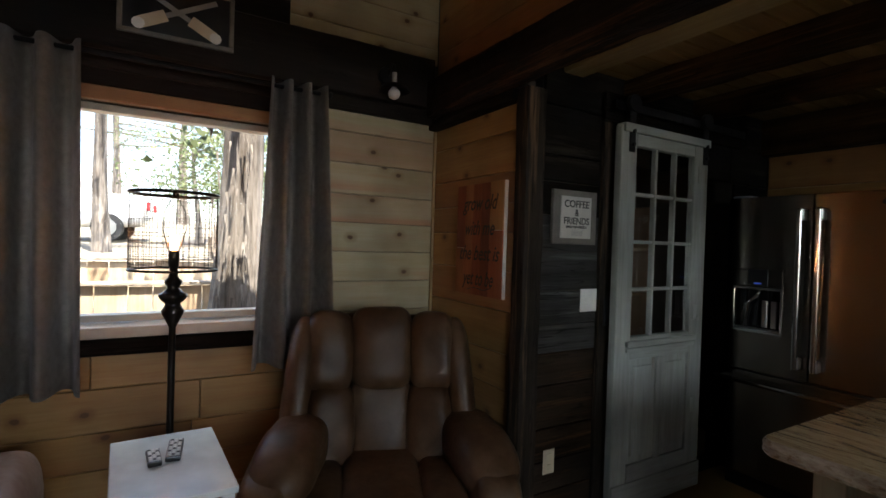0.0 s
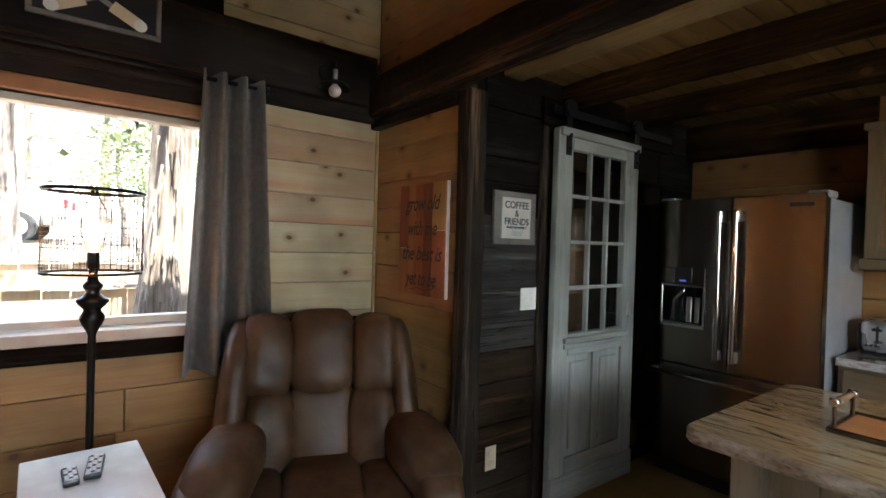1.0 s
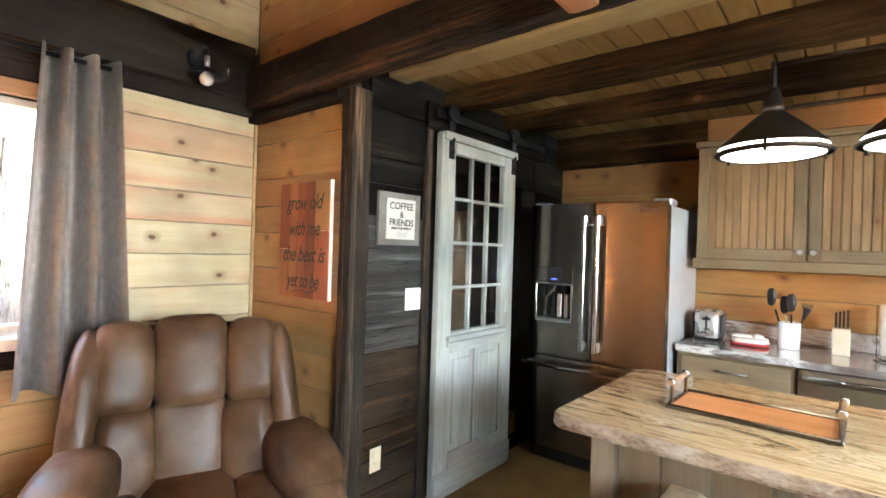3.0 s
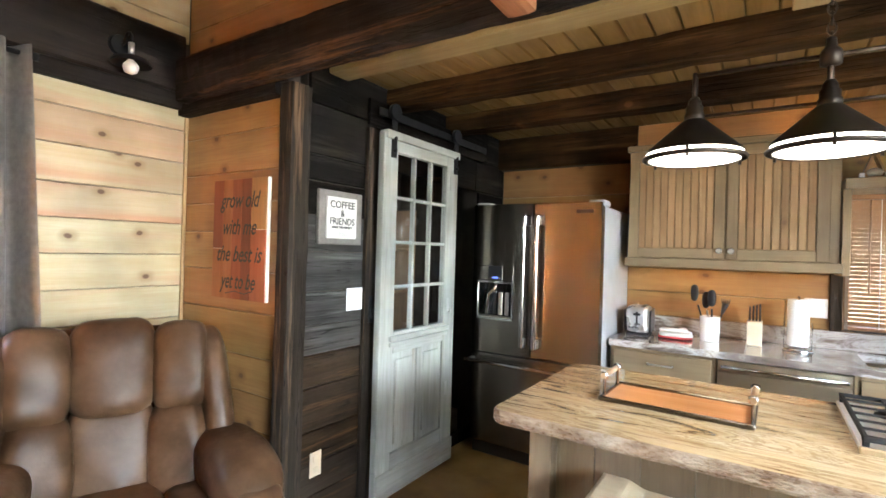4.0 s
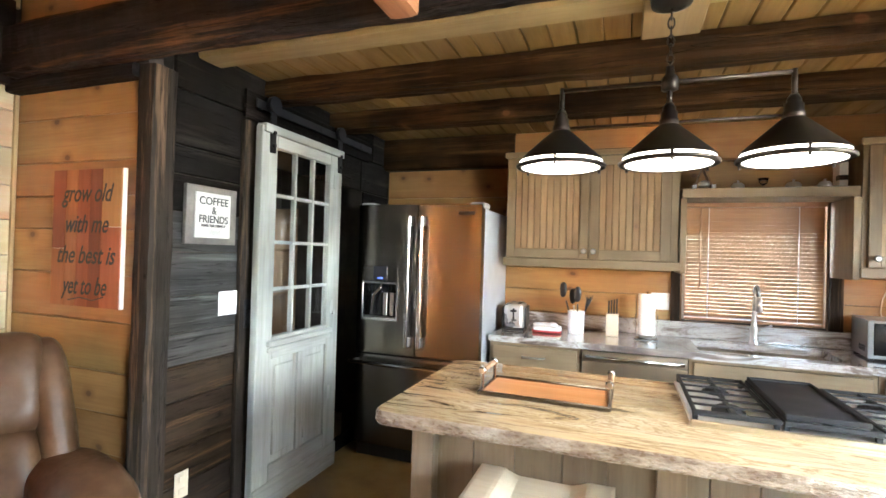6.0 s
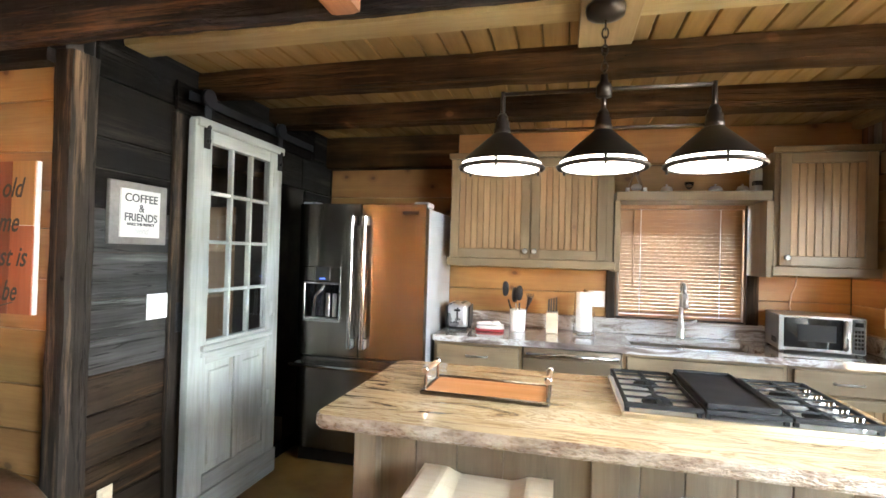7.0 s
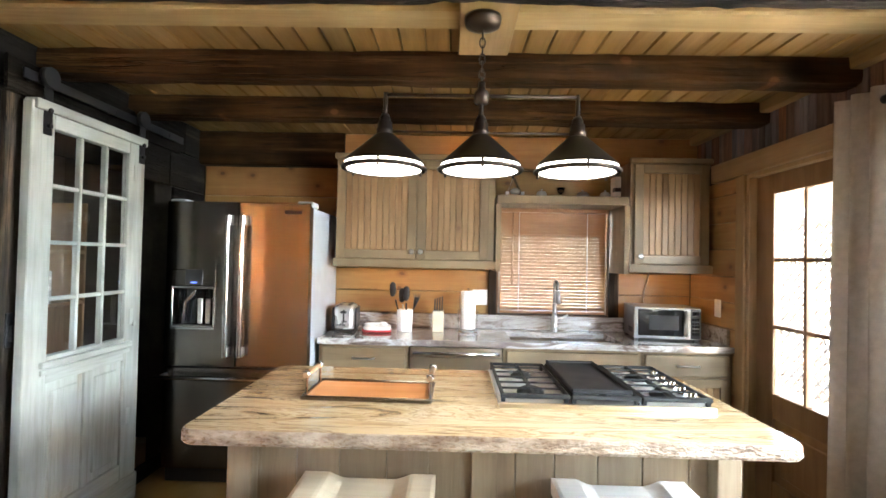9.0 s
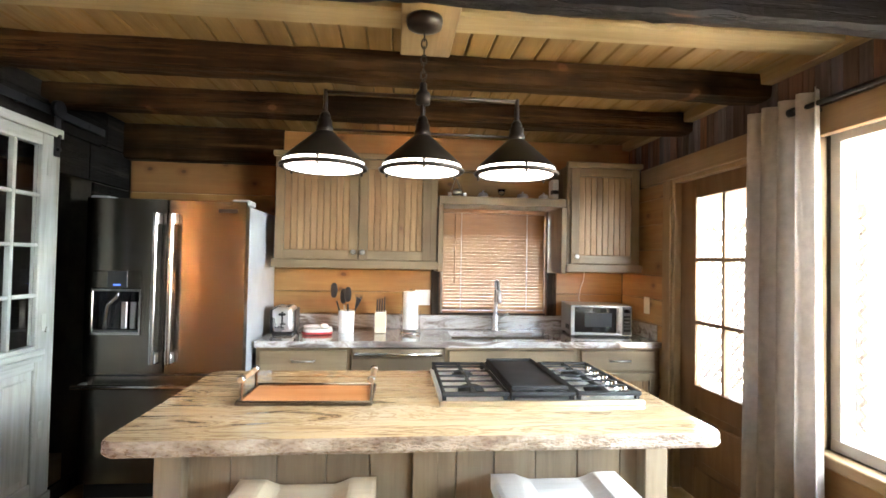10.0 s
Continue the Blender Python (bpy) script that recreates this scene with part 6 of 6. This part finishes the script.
def microwave():
    m = thing("microwave", "stainless countertop microwave with black glass door", "microwave", pose(1.66, 3.665, CT, 0, 0, -7) @ Matrix.Diagonal((0.89, 0.92, 0.86, 1.0)))
    part("case", boxed(-0.245, 0.245, -0.15, 0.18, 0.012, 0.262, 0.006, 2), micro_steel, m)
    part("front", boxed(-0.245, 0.245, -0.168, -0.15, 0.012, 0.262, 0.005, 2), micro_steel, m)
    dr = part("door_glass", boxed(-0.215, 0.12, -0.1735, -0.165, 0.035, 0.245, 0.004), smoked_glass, m, "dark glass door window")
    part("window_mesh", boxed(-0.135, 0.08, -0.176, -0.172, 0.085, 0.2, 0.002), black_plastic, dr)
    bm = bmesh.new()
    tube(bm, [(0.135, -0.165, 0.04), (0.135, -0.19, 0.06), (0.135, -0.198, 0.137), (0.135, -0.19, 0.214), (0.135, -0.165, 0.234)], 0.012, 10)
    part("handle", bm, nickel, m)
    cp = part("control_panel", boxed(0.168, 0.24, -0.172, -0.165, 0.02, 0.255, 0.002), black_plastic, m)
    part("display", boxed(0.18, 0.228, -0.1735, -0.171, 0.205, 0.235), smoked_glass, cp)
    for i in range(5):
        for j in range(3):
            part("key", boxed(0.18 + j * 0.018, 0.193 + j * 0.018, -0.1738, -0.171, 0.05 + i * 0.028, 0.068 + i * 0.028, 0.001), smoked_glass, cp)
    for k in range(6):
        part("vent_slot", boxed(-0.247, -0.2445, -0.12 + k * 0.022, -0.108 + k * 0.022, 0.05, 0.09), black_plastic, m)
    for x in (-0.22, 0.22):
        for y in (-0.13, 0.16):
            part("foot", boxed(x - 0.015, x + 0.015, y - 0.015, y + 0.015, 0.0, 0.013), black_plastic, m)


microwave()
bm = bmesh.new()
tube(bm, [(1.66, YB - 0.012, 1.37), (1.655, YB - 0.01, 1.30), (1.63, YB - 0.01, 1.24), (1.62, YB - 0.012, 1.16), (1.63, YB - 0.05, 1.06)], 0.004, 6)
tagged(part("power_cord", bm, almond_plastic), "thin brown cord hanging down behind the microwave", "cable")

# ---- ornaments on the valance shelf ----
SH = 1.901
for x, w in ((0.80, 0.036), (1.10, 0.04), (1.262, 0.034)):
    po = thing("small_pot", "small dull metal lidded pot on the shelf", "pot", pose(x, 3.70, SH), "pots on the shelf")
    bm = bmesh.new()
    lathe(bm, [(w * 0.7, 0), (w, 0.012), (w * 1.05, 0.028), (w * 0.9, 0.038)], n=20)
    part("bowl", bm, nickel, po, smooth=True)
    bm = bmesh.new()
    lathe(bm, [(w * 0.9, 0.038), (w * 0.7, 0.046), (0.006, 0.05), (0.005, 0.056), (0.008, 0.062)], n=20)
    part("lid", bm, nickel, po)
gl = thing("glass_cup", "small clear stemmed glass on the shelf", "glass", pose(0.94, 3.70, SH))
bm = bmesh.new()
lathe(bm, [(0.026, 0), (0.026, 0.004), (0.006, 0.008), (0.006, 0.03), (0.022, 0.045), (0.03, 0.075), (0.028, 0.075), (0.02, 0.047), (0.003, 0.033)], n=20)
part("cup", bm, clear_glass, gl, smooth=True)
sb = thing("small_ornament", "small dark tent-shaped ornament with white feet", "ornament", pose(0.60, 3.70, SH))
for s in (-1, 1):
    bm = bmesh.new()
    box(bm, -0.005, 0.005, -0.04, 0.04, 0.0, 0.15, 0.001)
    bmesh.ops.transform(bm, matrix=pose(s * 0.055, 0, 0.004, 0, -s * 20, 0), verts=bm.verts)
    part("leaf", bm, door_brown, sb)
bm = bmesh.new()
lathe(bm, [(0.03, 0.02), (0.036, 0.035), (0.03, 0.05), (0.012, 0.06)], (0, -0.05, 0), 16)
part("bell", bm, nickel, sb)
for s in (-1, 1):
    part("foot", boxed(s * 0.055 - 0.012, s * 0.055 + 0.012, -0.06, -0.03, 0, 0.035, 0.003), ceramic, sb)
bx = thing("small_box", "small pale upright box at the end of the shelf", "box", pose(1.345, 3.72, SH))
part("carton", boxed(-0.022, 0.022, -0.05, 0.05, 0, 0.16, 0.003), white_cloth, bx)
part("band", boxed(-0.023, 0.023, -0.051, 0.0, 0.05, 0.08, 0.001), bronze, bx)

# ---- warm strip lights under and over the wall cabinets ----
for x0, x1 in ((-0.60, 0.40), (1.46, 1.90)):
    st = thing("cabinet_light", "warm strip light fixed under the wall cabinet, lit", "strip light", pose((x0 + x1) / 2, 3.70, 1.43))
    h = (x1 - x0) / 2
    part("housing", boxed(-h, h, -0.015, 0.015, -0.012, 0.0, 0.002), white_plastic, st)
    part("tube", boxed(-h + 0.01, h - 0.01, -0.010, 0.010, -0.017, -0.012), warm_strip, st)
for x0, x1 in ((0.12, 0.42),):
    st = thing("cabinet_light", "warm strip light lying on top of the wall cabinet, lit", "strip light", pose((x0 + x1) / 2, 3.74, 2.15))
    h = (x1 - x0) / 2
    part("housing", boxed(-h, h, -0.015, 0.015, 0.0, 0.010, 0.002), white_plastic, st)
    part("tube", boxed(-h + 0.01, h - 0.01, -0.010, 0.010, 0.010, 0.016), warm_strip, st)

# ---- outdoors ----
ground_mat = mottled("dry_ground", [(0.0, (0.17, 0.14, 0.095)), (0.5, (0.28, 0.24, 0.17)), (1.0, (0.38, 0.33, 0.25))], 0.6, 0.9, bump=0.5, dist=0.03)
bark = wood("shaggy_bark", [(0.27, 0.235, 0.20)], (0.05, 0.038, 0.028), "z", None, 0.9, 1.0, ((0.42, 0.38, 0.33), 0.34), 22, 0.9)
leafage = mottled("juniper_leaf", [(0.0, (0.09, 0.11, 0.045)), (0.5, (0.14, 0.17, 0.07)), (1.0, (0.20, 0.23, 0.10))], 1.5, 0.7, bump=0)
fence_wood = wood("fence_board", [(0.55, 0.45, 0.32), (0.61, 0.50, 0.36), (0.50, 0.36, 0.23)], (0.36, 0.25, 0.15), "z", (KNOT, 3.0, 0.04), 0.8, 0.4)
rock_mat = mottled("sandstone_rock", [(0.0, (0.22, 0.17, 0.12)), (1.0, (0.46, 0.40, 0.32))], 3.0, 0.9, bump=0.6, dist=0.02)
car_white = plain("white_car_paint", (0.72, 0.72, 0.72), 0.2, 0.0, 0.5)
car_glass = plain("blue_tinted_glass", (0.06, 0.10, 0.14), 0.08)
tyre = plain("tyre_rubber", (0.02, 0.02, 0.02), 0.8)
lattice_wood = plain("pale_lattice", (0.10, 0.072, 0.048), 0.7)


def ground_z(a, b):
    h = 0.0
    if a < -5.2:
        h = min(1.2, (-a - 5.2) * 1.3) + max(0.0, -a - 7) * 0.055
        h += 0.10 * noise.noise(Vector((a * 0.4, b * 0.4, 0)))
    return -0.35 + h


bm = bmesh.new()
gx = [-600, -120, -60, -40, -30, -25, *[-20 + 0.7 * k for k in range(0, 25)], -2, 0, 3, 8, 20, 60, 200, 600]
gy = [-600, -120, -60, -30, *[-16 + 1.0 * k for k in range(0, 33)], 30, 60, 120, 600]
grid = [[bm.verts.new((a, b, ground_z(max(a, -30), b))) for b in gy] for a in gx]
for i in range(len(gx) - 1):
    for j in range(len(gy) - 1):
        bm.faces.new([grid[i][j], grid[i + 1][j], grid[i + 1][j + 1], grid[i][j + 1]]).smooth = True
tagged(part("ground", bm, ground_mat), "dry sandy ground stepping up behind the fence", "ground", kind="structure")


def fence(x, z0, z1, y0, y1, seed, label):
    f = thing("fence", label, "fence", pose(x, (y0 + y1) / 2, z0))
    rng = random.Random(seed)
    y = y0
    while y < y1:
        w = rng.uniform(0.17, 0.24)
        part("board", boxed(-0.012, 0.012, y + 0.004 - (y0 + y1) / 2, y + w - 0.004 - (y0 + y1) / 2, 0, z1 - z0 - rng.uniform(0.03, 0.05), 0.003), fence_wood, f)
        y += w
    part("cap", boxed(-0.05, 0.05, y0 - (y0 + y1) / 2, y1 - (y0 + y1) / 2, z1 - z0 - 0.03, z1 - z0, 0.005), rock_mat, f, "weathered cap rail")
    return f


fence(-4.8, -0.36, 1.03, -3.0, 3.0, 21, "pale wooden board fence with a weathered cap rail")
fence(-6.3, 0.3, 1.17, -4.0, 4.0, 22, "pale wooden board fence on the upper bank")


def tree(x, y, r, h, seed, label, crown=True, spread=2.0, lift=0.5, far=99.0):
    z = ground_z(x, y) - 0.1
    t = thing("tree", label, "tree", pose(x, y, z))
    rng = random.Random(seed)
    bm = bmesh.new()
    n, m = 40, 26
    rings = []
    for j in range(m + 1):
        v = j / m
        rr = r * (1.35 - 0.5 * min(1, v * 3) if v < 0.33 else 0.85 - 0.6 * (v - 0.33))
        cx, cy = 0.12 * math.sin(v * 2.2 + seed), 0.10 * math.sin(v * 3.0 + seed * 2)
        ring = []
        for k in range(n):
            a = math.tau * k / n
            d = 1 + 0.10 * math.sin(3 * a + v * 2 + seed) + 0.16 * noise.noise(Vector((math.cos(a) * 3.2, math.sin(a) * 3.2, v * h * 0.7 + seed))) + 0.07 * noise.noise(Vector((math.cos(a) * 9, math.sin(a) * 9, v * h * 1.4)))
            ring.append(bm.verts.new((cx + rr * d * math.cos(a), cy + rr * d * math.sin(a), v * h)))
        rings.append(ring)
    for a, b in zip(rings, rings[1:]):
        for k in range(n):
            bm.faces.new([a[k], a[(k + 1) % n], b[(k + 1) % n], b[k]]).smooth = True
    tr = part("trunk", bm, bark, t)
    bm = bmesh.new()
    tips = []
    for k in range(9):
        v = rng.uniform(0.45, 0.98)
        a = rng.uniform(0, math.tau)
        p = Vector((0.12 * math.sin(v * 2.2 + seed), 0.10 * math.sin(v * 3.0 + seed * 2), v * h))
        pts, q = [tuple(p)], p.copy()
        for s in range(4):
            q = q + Vector((math.cos(a) * spread / 4, math.sin(a) * spread / 4, rng.uniform(-0.1, lift)))
            q += Vector((rng.uniform(-0.15, 0.15), rng.uniform(-0.15, 0.15), 0))
            pts.append(tuple(q))
            tips.append(q.copy())
        tube(bm, pts, [r * 0.3, r * 0.24, r * 0.17, r * 0.1, r * 0.05], 7)
    part("limb", bm, bark, t)
    if crown:
        bm = bmesh.new()
        for c in tips:
            for k in range(110 if x > -10 else 60):
                o = c + Vector((rng.gauss(0, 0.36), rng.gauss(0, 0.36), rng.gauss(0.05, 0.26)))
                if o.x > far:
                    continue
                d = Vector((rng.uniform(-1, 1), rng.uniform(-1, 1), rng.uniform(-0.4, 1))).normalized() * rng.uniform(0.04, 0.10)
                w = d.cross(Vector((rng.uniform(-1, 1), rng.uniform(-1, 1), rng.uniform(-1, 1)))).normalized() * 0.016
                bm.faces.new([bm.verts.new(o - w), bm.verts.new(o + d * 0.5 - w * 2), bm.verts.new(o + d), bm.verts.new(o + w * 2)])
        part("crown", bm, leafage, t, "sparse clumps of small leaves")
    return t


big = tree(-4.25, 0.60, 0.20, 5.0, 3, "old juniper with thick shaggy peeling bark", True, 0.7, 0.4, -0.2)
bm = bmesh.new()
rng = random.Random(8)
for k in range(90):
    a, z = rng.uniform(-1.2, 1.2), rng.uniform(0.6, 3.2)
    l = rng.uniform(0.10, 0.28)
    for s in (0,):
        x, y = 0.165 * math.cos(a), 0.165 * math.sin(a)
        w = 0.010
        p = [Vector((x, y - w, z)), Vector((x, y + w, z)), Vector((x + 0.03 + rng.uniform(0, 0.03), y + rng.uniform(-0.03, 0.03), z - l))]
        bm.faces.new([bm.verts.new(q) for q in p])
part("peeling_bark", bm, bark, big)
tree(-11.0, -0.74, 0.12, 6.0, 5, "thin juniper with sparse crown beyond the fence", True, 2.4, 0.5)
for i, (x, y, hh) in enumerate(((-26, 1.2, 7), (-24, 3.6, 6), (-30, -1.8, 8), (-30, 4.2, 8))):
    tree(x, y, 0.2, hh, 30 + i, "distant juniper with open green crown", True, 2.6, 0.1)
for i, (x, y, hh) in enumerate(((-13.0, 0.9, 2.4), (-15.0, 2.4, 2.8), (-14.0, 1.7, 2.2))):
    tree(x, y, 0.07, hh, 70 + i, "bushy young juniper on the slope", True, 0.9, 0.25)
# dead hanging branch of the near tree
db = bmesh.new()
tube(db, [(-4.3, 0.62, 3.2), (-4.35, 0.48, 2.85), (-4.35, 0.42, 2.55), (-4.36, 0.46, 2.36), (-4.36, 0.455, 2.22)], [0.035, 0.045, 0.035, 0.028, 0.006], 8)
tube(db, [(-4.35, 0.45, 2.7), (-4.36, 0.36, 2.62), (-4.36, 0.27, 2.60)], [0.014, 0.008, 0.003], 6)
tube(db, [(-4.35, 0.43, 2.55), (-4.36, 0.38, 2.46), (-4.36, 0.37, 2.40)], [0.016, 0.010, 0.003], 6)
tube(db, [(-4.35, 0.45, 2.5), (-4.36, 0.52, 2.42), (-4.36, 0.545, 2.30)], [0.014, 0.009, 0.003], 6)
bmesh.ops.translate(db, verts=db.verts, vec=-big.matrix_basis.translation)
part("dead_branch", db, bark, big, "bare dead branch")

for i, (x, y, s) in enumerate(((-7.6, -0.38, 0.20), (-7.9, 0.05, 0.14), (-7.7, 0.75, 0.17), (-8.2, 0.4, 0.15), (-7.8, 1.1, 0.12), (-8.0, -1.1, 0.2), (-8.4, -0.7, 0.15), (-7.5, 1.6, 0.16))):
    bm = cushion(s * 1.5, s * 1.3, s * 0.7, e=2.6, n=5)
    for v in bm.verts:
        v.co *= 1 + 0.25 * noise.noise(v.co * 5 + Vector((i * 7, 0, 0)))
    rk = part("rock", bm, rock_mat)
    rk.matrix_world = pose(x, y, ground_z(x, y) + s * 0.35, 0, 0, i * 50)
    tagged(rk, "rough pale sandstone rock on the bank", "rock", "rocks on the bank")


def car():
    c = thing("parked_car", "white parked van with tinted windows", "car", pose(-14.5, -2.2, ground_z(-14.5, -2.2), 0, 0, 84))
    bm = cushion(2.2, 0.85, 0.42, e=5, n=8)
    bmesh.ops.transform(bm, matrix=pose(0, 0, 0.72), verts=bm.verts)
    part("body", bm, car_white, c, smooth=True)
    bm = cushion(1.55, 0.76, 0.40, e=5, n=8, deform=lambda v: Vector((v.x * (1 - 0.12 * (v.z + 0.4)), v.y * (1 - 0.15 * (v.z + 0.4)), v.z)))
    bmesh.ops.transform(bm, matrix=pose(-0.25, 0, 1.38), verts=bm.verts)
    part("cabin", bm, car_white, c, smooth=True)
    for s in (-1, 1):
        for a, b in ((-1.55, -0.75), (-0.68, 0.05), (0.12, 0.85)):
            part("window", boxed(a, b, s * 0.735 - 0.02, s * 0.735 + 0.02, 1.22, 1.62, 0.015), car_glass, c)
        for x in (-1.4, 1.4):
            bm = bmesh.new()
            cyl(bm, (x, s * 0.68, 0.32), (x, s * 0.88, 0.32), 0.32, n=24)
            w = part("wheel", bm, tyre, c)
            bm = bmesh.new()
            cyl(bm, (x, s * 0.87, 0.32), (x, s * 0.895, 0.32), 0.19, n=18)
            part("rim", bm, nickel, w)
    part("tail_light", boxed(2.16, 2.22, -0.75, -0.55, 0.75, 0.95, 0.01), red_cloth, c)
    part("tail_light", boxed(2.16, 2.22, 0.55, 0.75, 0.75, 0.95, 0.01), red_cloth, c)


car()

# ---- covered porch outside the glazed door ----
deck = tagged(part("porch_deck", boxed(2.16, 4.5, -3.0, 8.0, -0.12, -0.03), fence_wood), "pale wooden porch deck", "porch", kind="structure")
tagged(part("porch_roof", boxed(2.16, 3.4, -3.0, 8.0, 2.58, 2.70), pine_light_y), "pine porch roof", "roof", kind="structure")
tagged(part("porch_beam", timber(4.15, 4.25, -3.0, 8.0, 2.11, 2.34, "y", 51, 0.004), pine_light_y), "pale porch beam", "beam", kind="structure")
for y in (3.75, 7.2, -0.5):
    po = part("porch_post", timber(4.13, 4.27, y, y + 0.14, -0.03, 2.115, "z", 52, 0.003), fence_wood)
    tagged(po, "square wooden porch post", "post", "porch posts", "structure")
lt = thing("porch_lattice", "pale diagonal wooden lattice screen on the porch", "lattice", pose(4.2, 5.4, -0.03))
strip = None
LH, LW = 1.95, 2.9
for layer, s in ((0, 1), (1, -1)):
    k = -LW / 2 - LH
    while k < LW / 2 + LH:
        # each strip runs at 45 degrees and is cut to the panel
        pts = []
        lo, hi = max(0.0, (-LW / 2 - k) if s > 0 else (k - LW / 2)), min(LH, (LW / 2 - k) if s > 0 else (k + LW / 2))
        if hi - lo > 0.1:
            y0, y1 = k + s * lo, k + s * hi
            bm = bmesh.new()
            w = 0.028
            o = -0.012 + layer * 0.012
            v = [bm.verts.new((o + dx, yy + dy, zz)) for dx in (0, 0.008) for yy, dy, zz in ((y0, -w, lo), (y0, w, lo), (y1, w, hi), (y1, -w, hi))]
            for f in ((0, 1, 2, 3), (7, 6, 5, 4), (0, 4, 5, 1), (1, 5, 6, 2), (2, 6, 7, 3), (3, 7, 4, 0)):
                bm.faces.new([v[i] for i in f])
            part("slat", bm, lattice_wood, lt)
        k += 0.135
part("frame_rail", boxed(-0.03, 0.03, -LW / 2, LW / 2, LH, LH + 0.09, 0.004), lattice_wood, lt)
for i, (x, y, hh) in enumerate(((9, 5, 6), (10.5, 8.5, 7), (12, 2.8, 6), (9.5, 12, 7))):
    tree(x, y, 0.18, hh, 50 + i, "juniper with open green crown beyond the porch", True, 2.6, 0.0)

# ---- boards of the walls, loft front and ceiling edge ----
W_COURSES = [0.0, 0.12, 0.30, 0.48, 0.69, 0.87, 1.01, 1.19, 1.37, 1.545, 1.715, 1.90, 2.085, 2.205]
clad(wall_west, "x", XW, -0.02, -3.25, YA, W_COURSES[:6], pine_honey_y, (), (1.2, 2.3), rng=random.Random(5))
clad(wall_west, "x", XW, -0.02, -3.25, YA, W_COURSES[5:], pine_pale_y, [(WIN_W[0] - 0.02, WIN_W[1] + 0.02, 0.93, 2.06)], (1.2, 2.3), rng=random.Random(4))
clad(wall_west, "x", XW, -0.02, 0.70, YA, [2.60, 2.70, 2.88, 3.06, 3.24, 3.42, 3.6, 3.75], pine_pale_y, (), (1.0, 1.6), rng=random.Random(6))
clad(wall_art, "y", YA, 0.02, XW, -1.868, [0.0, 0.14, 0.32, 0.50, 0.68, 0.865, 1.09, 1.30, 1.505, 1.66, 1.82, 2.03, 2.168], pine_honey_x, (), (2.0, 2.2), rng=random.Random(7))
clad(wall_loft, "y", YA, 0.02, XW, XE, [2.455, 2.66, 2.86, 3.06, 3.26, 3.46, 3.75], pine_honey_x, (), (1.6, 2.6), rng=random.Random(8))
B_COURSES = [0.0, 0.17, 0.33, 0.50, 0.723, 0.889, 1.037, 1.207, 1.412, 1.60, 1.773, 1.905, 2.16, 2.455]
# top courses have shade put into their dark colour; grey and brown are real
for part_of, course_mat in ((B_COURSES[:6], barn_brown_y), (B_COURSES[5:10], barn_grey_y), (B_COURSES[9:], barn_y)):
    clad(wall_barn, "x", XB, -0.02, 1.757, YB, part_of, course_mat, [BARN_DOOR], (1.0, 2.2), 0.003, random.Random(9), rough=0.004)
K_COURSES = [0.0, 0.3, 0.6, 0.86, 1.02, 1.19, 1.36, 1.54, 1.72, 1.90, 2.13]
clad(wall_north, "y", YB, 0.02, XB, XE, K_COURSES, pine_honey_x, [WIN_K], (1.2, 2.4), rng=random.Random(10))
clad(wall_east, "x", XE, 0.02, DOOR_E[1] + 0.096, YB, [0.0, 0.3, 0.6, 0.86, 1.02, 1.19, 1.36, 1.54, 1.72, 1.90, 2.0], pine_honey_y, (), (1.0, 1.4), rng=random.Random(12))
y = -0.9
rng = random.Random(13)
while y < YB - 0.1:
    e = min(YB - 0.1, y + rng.uniform(0.05, 0.10))
    part("board", board("x", XE + rng.uniform(-0.004, 0.004), 0.02, y + 0.001, e - 0.001, 2.127, 2.52, 0.003), rust_z, wall_east)
    y = e
clad(wall_east, "x", XE, 0.02, -3.25, WIN_E[1], [0.0, 0.2, 0.4, 0.62], pine_honey_y, (), (1.2, 2.2), rng=random.Random(14))
tagged(part("trim_corner", boxed(XW + 0.001, XW + 0.018, YA - 0.019, YA - 0.001, 0, 2.165, 0.002), pine_light_z), "thin pine corner strip", "trim", kind="structure")
tagged(part("baseboard", boxed(XB + 0.001, XB + 0.018, 2.95, 3.88, 0.0, 0.1, 0.002), barn_y), "dark weathered baseboard", "baseboard", kind="structure")
clad(wall_south, "y", -3.25, -0.02, -2.9, 2.0, [0.0, 0.3, 0.6, 0.9, 1.2, 1.5, 1.8, 2.1, 2.5, 2.8, 3.1, 3.4, 3.75], pine_honey_x, (), (2.0, 3.0), rng=random.Random(15))
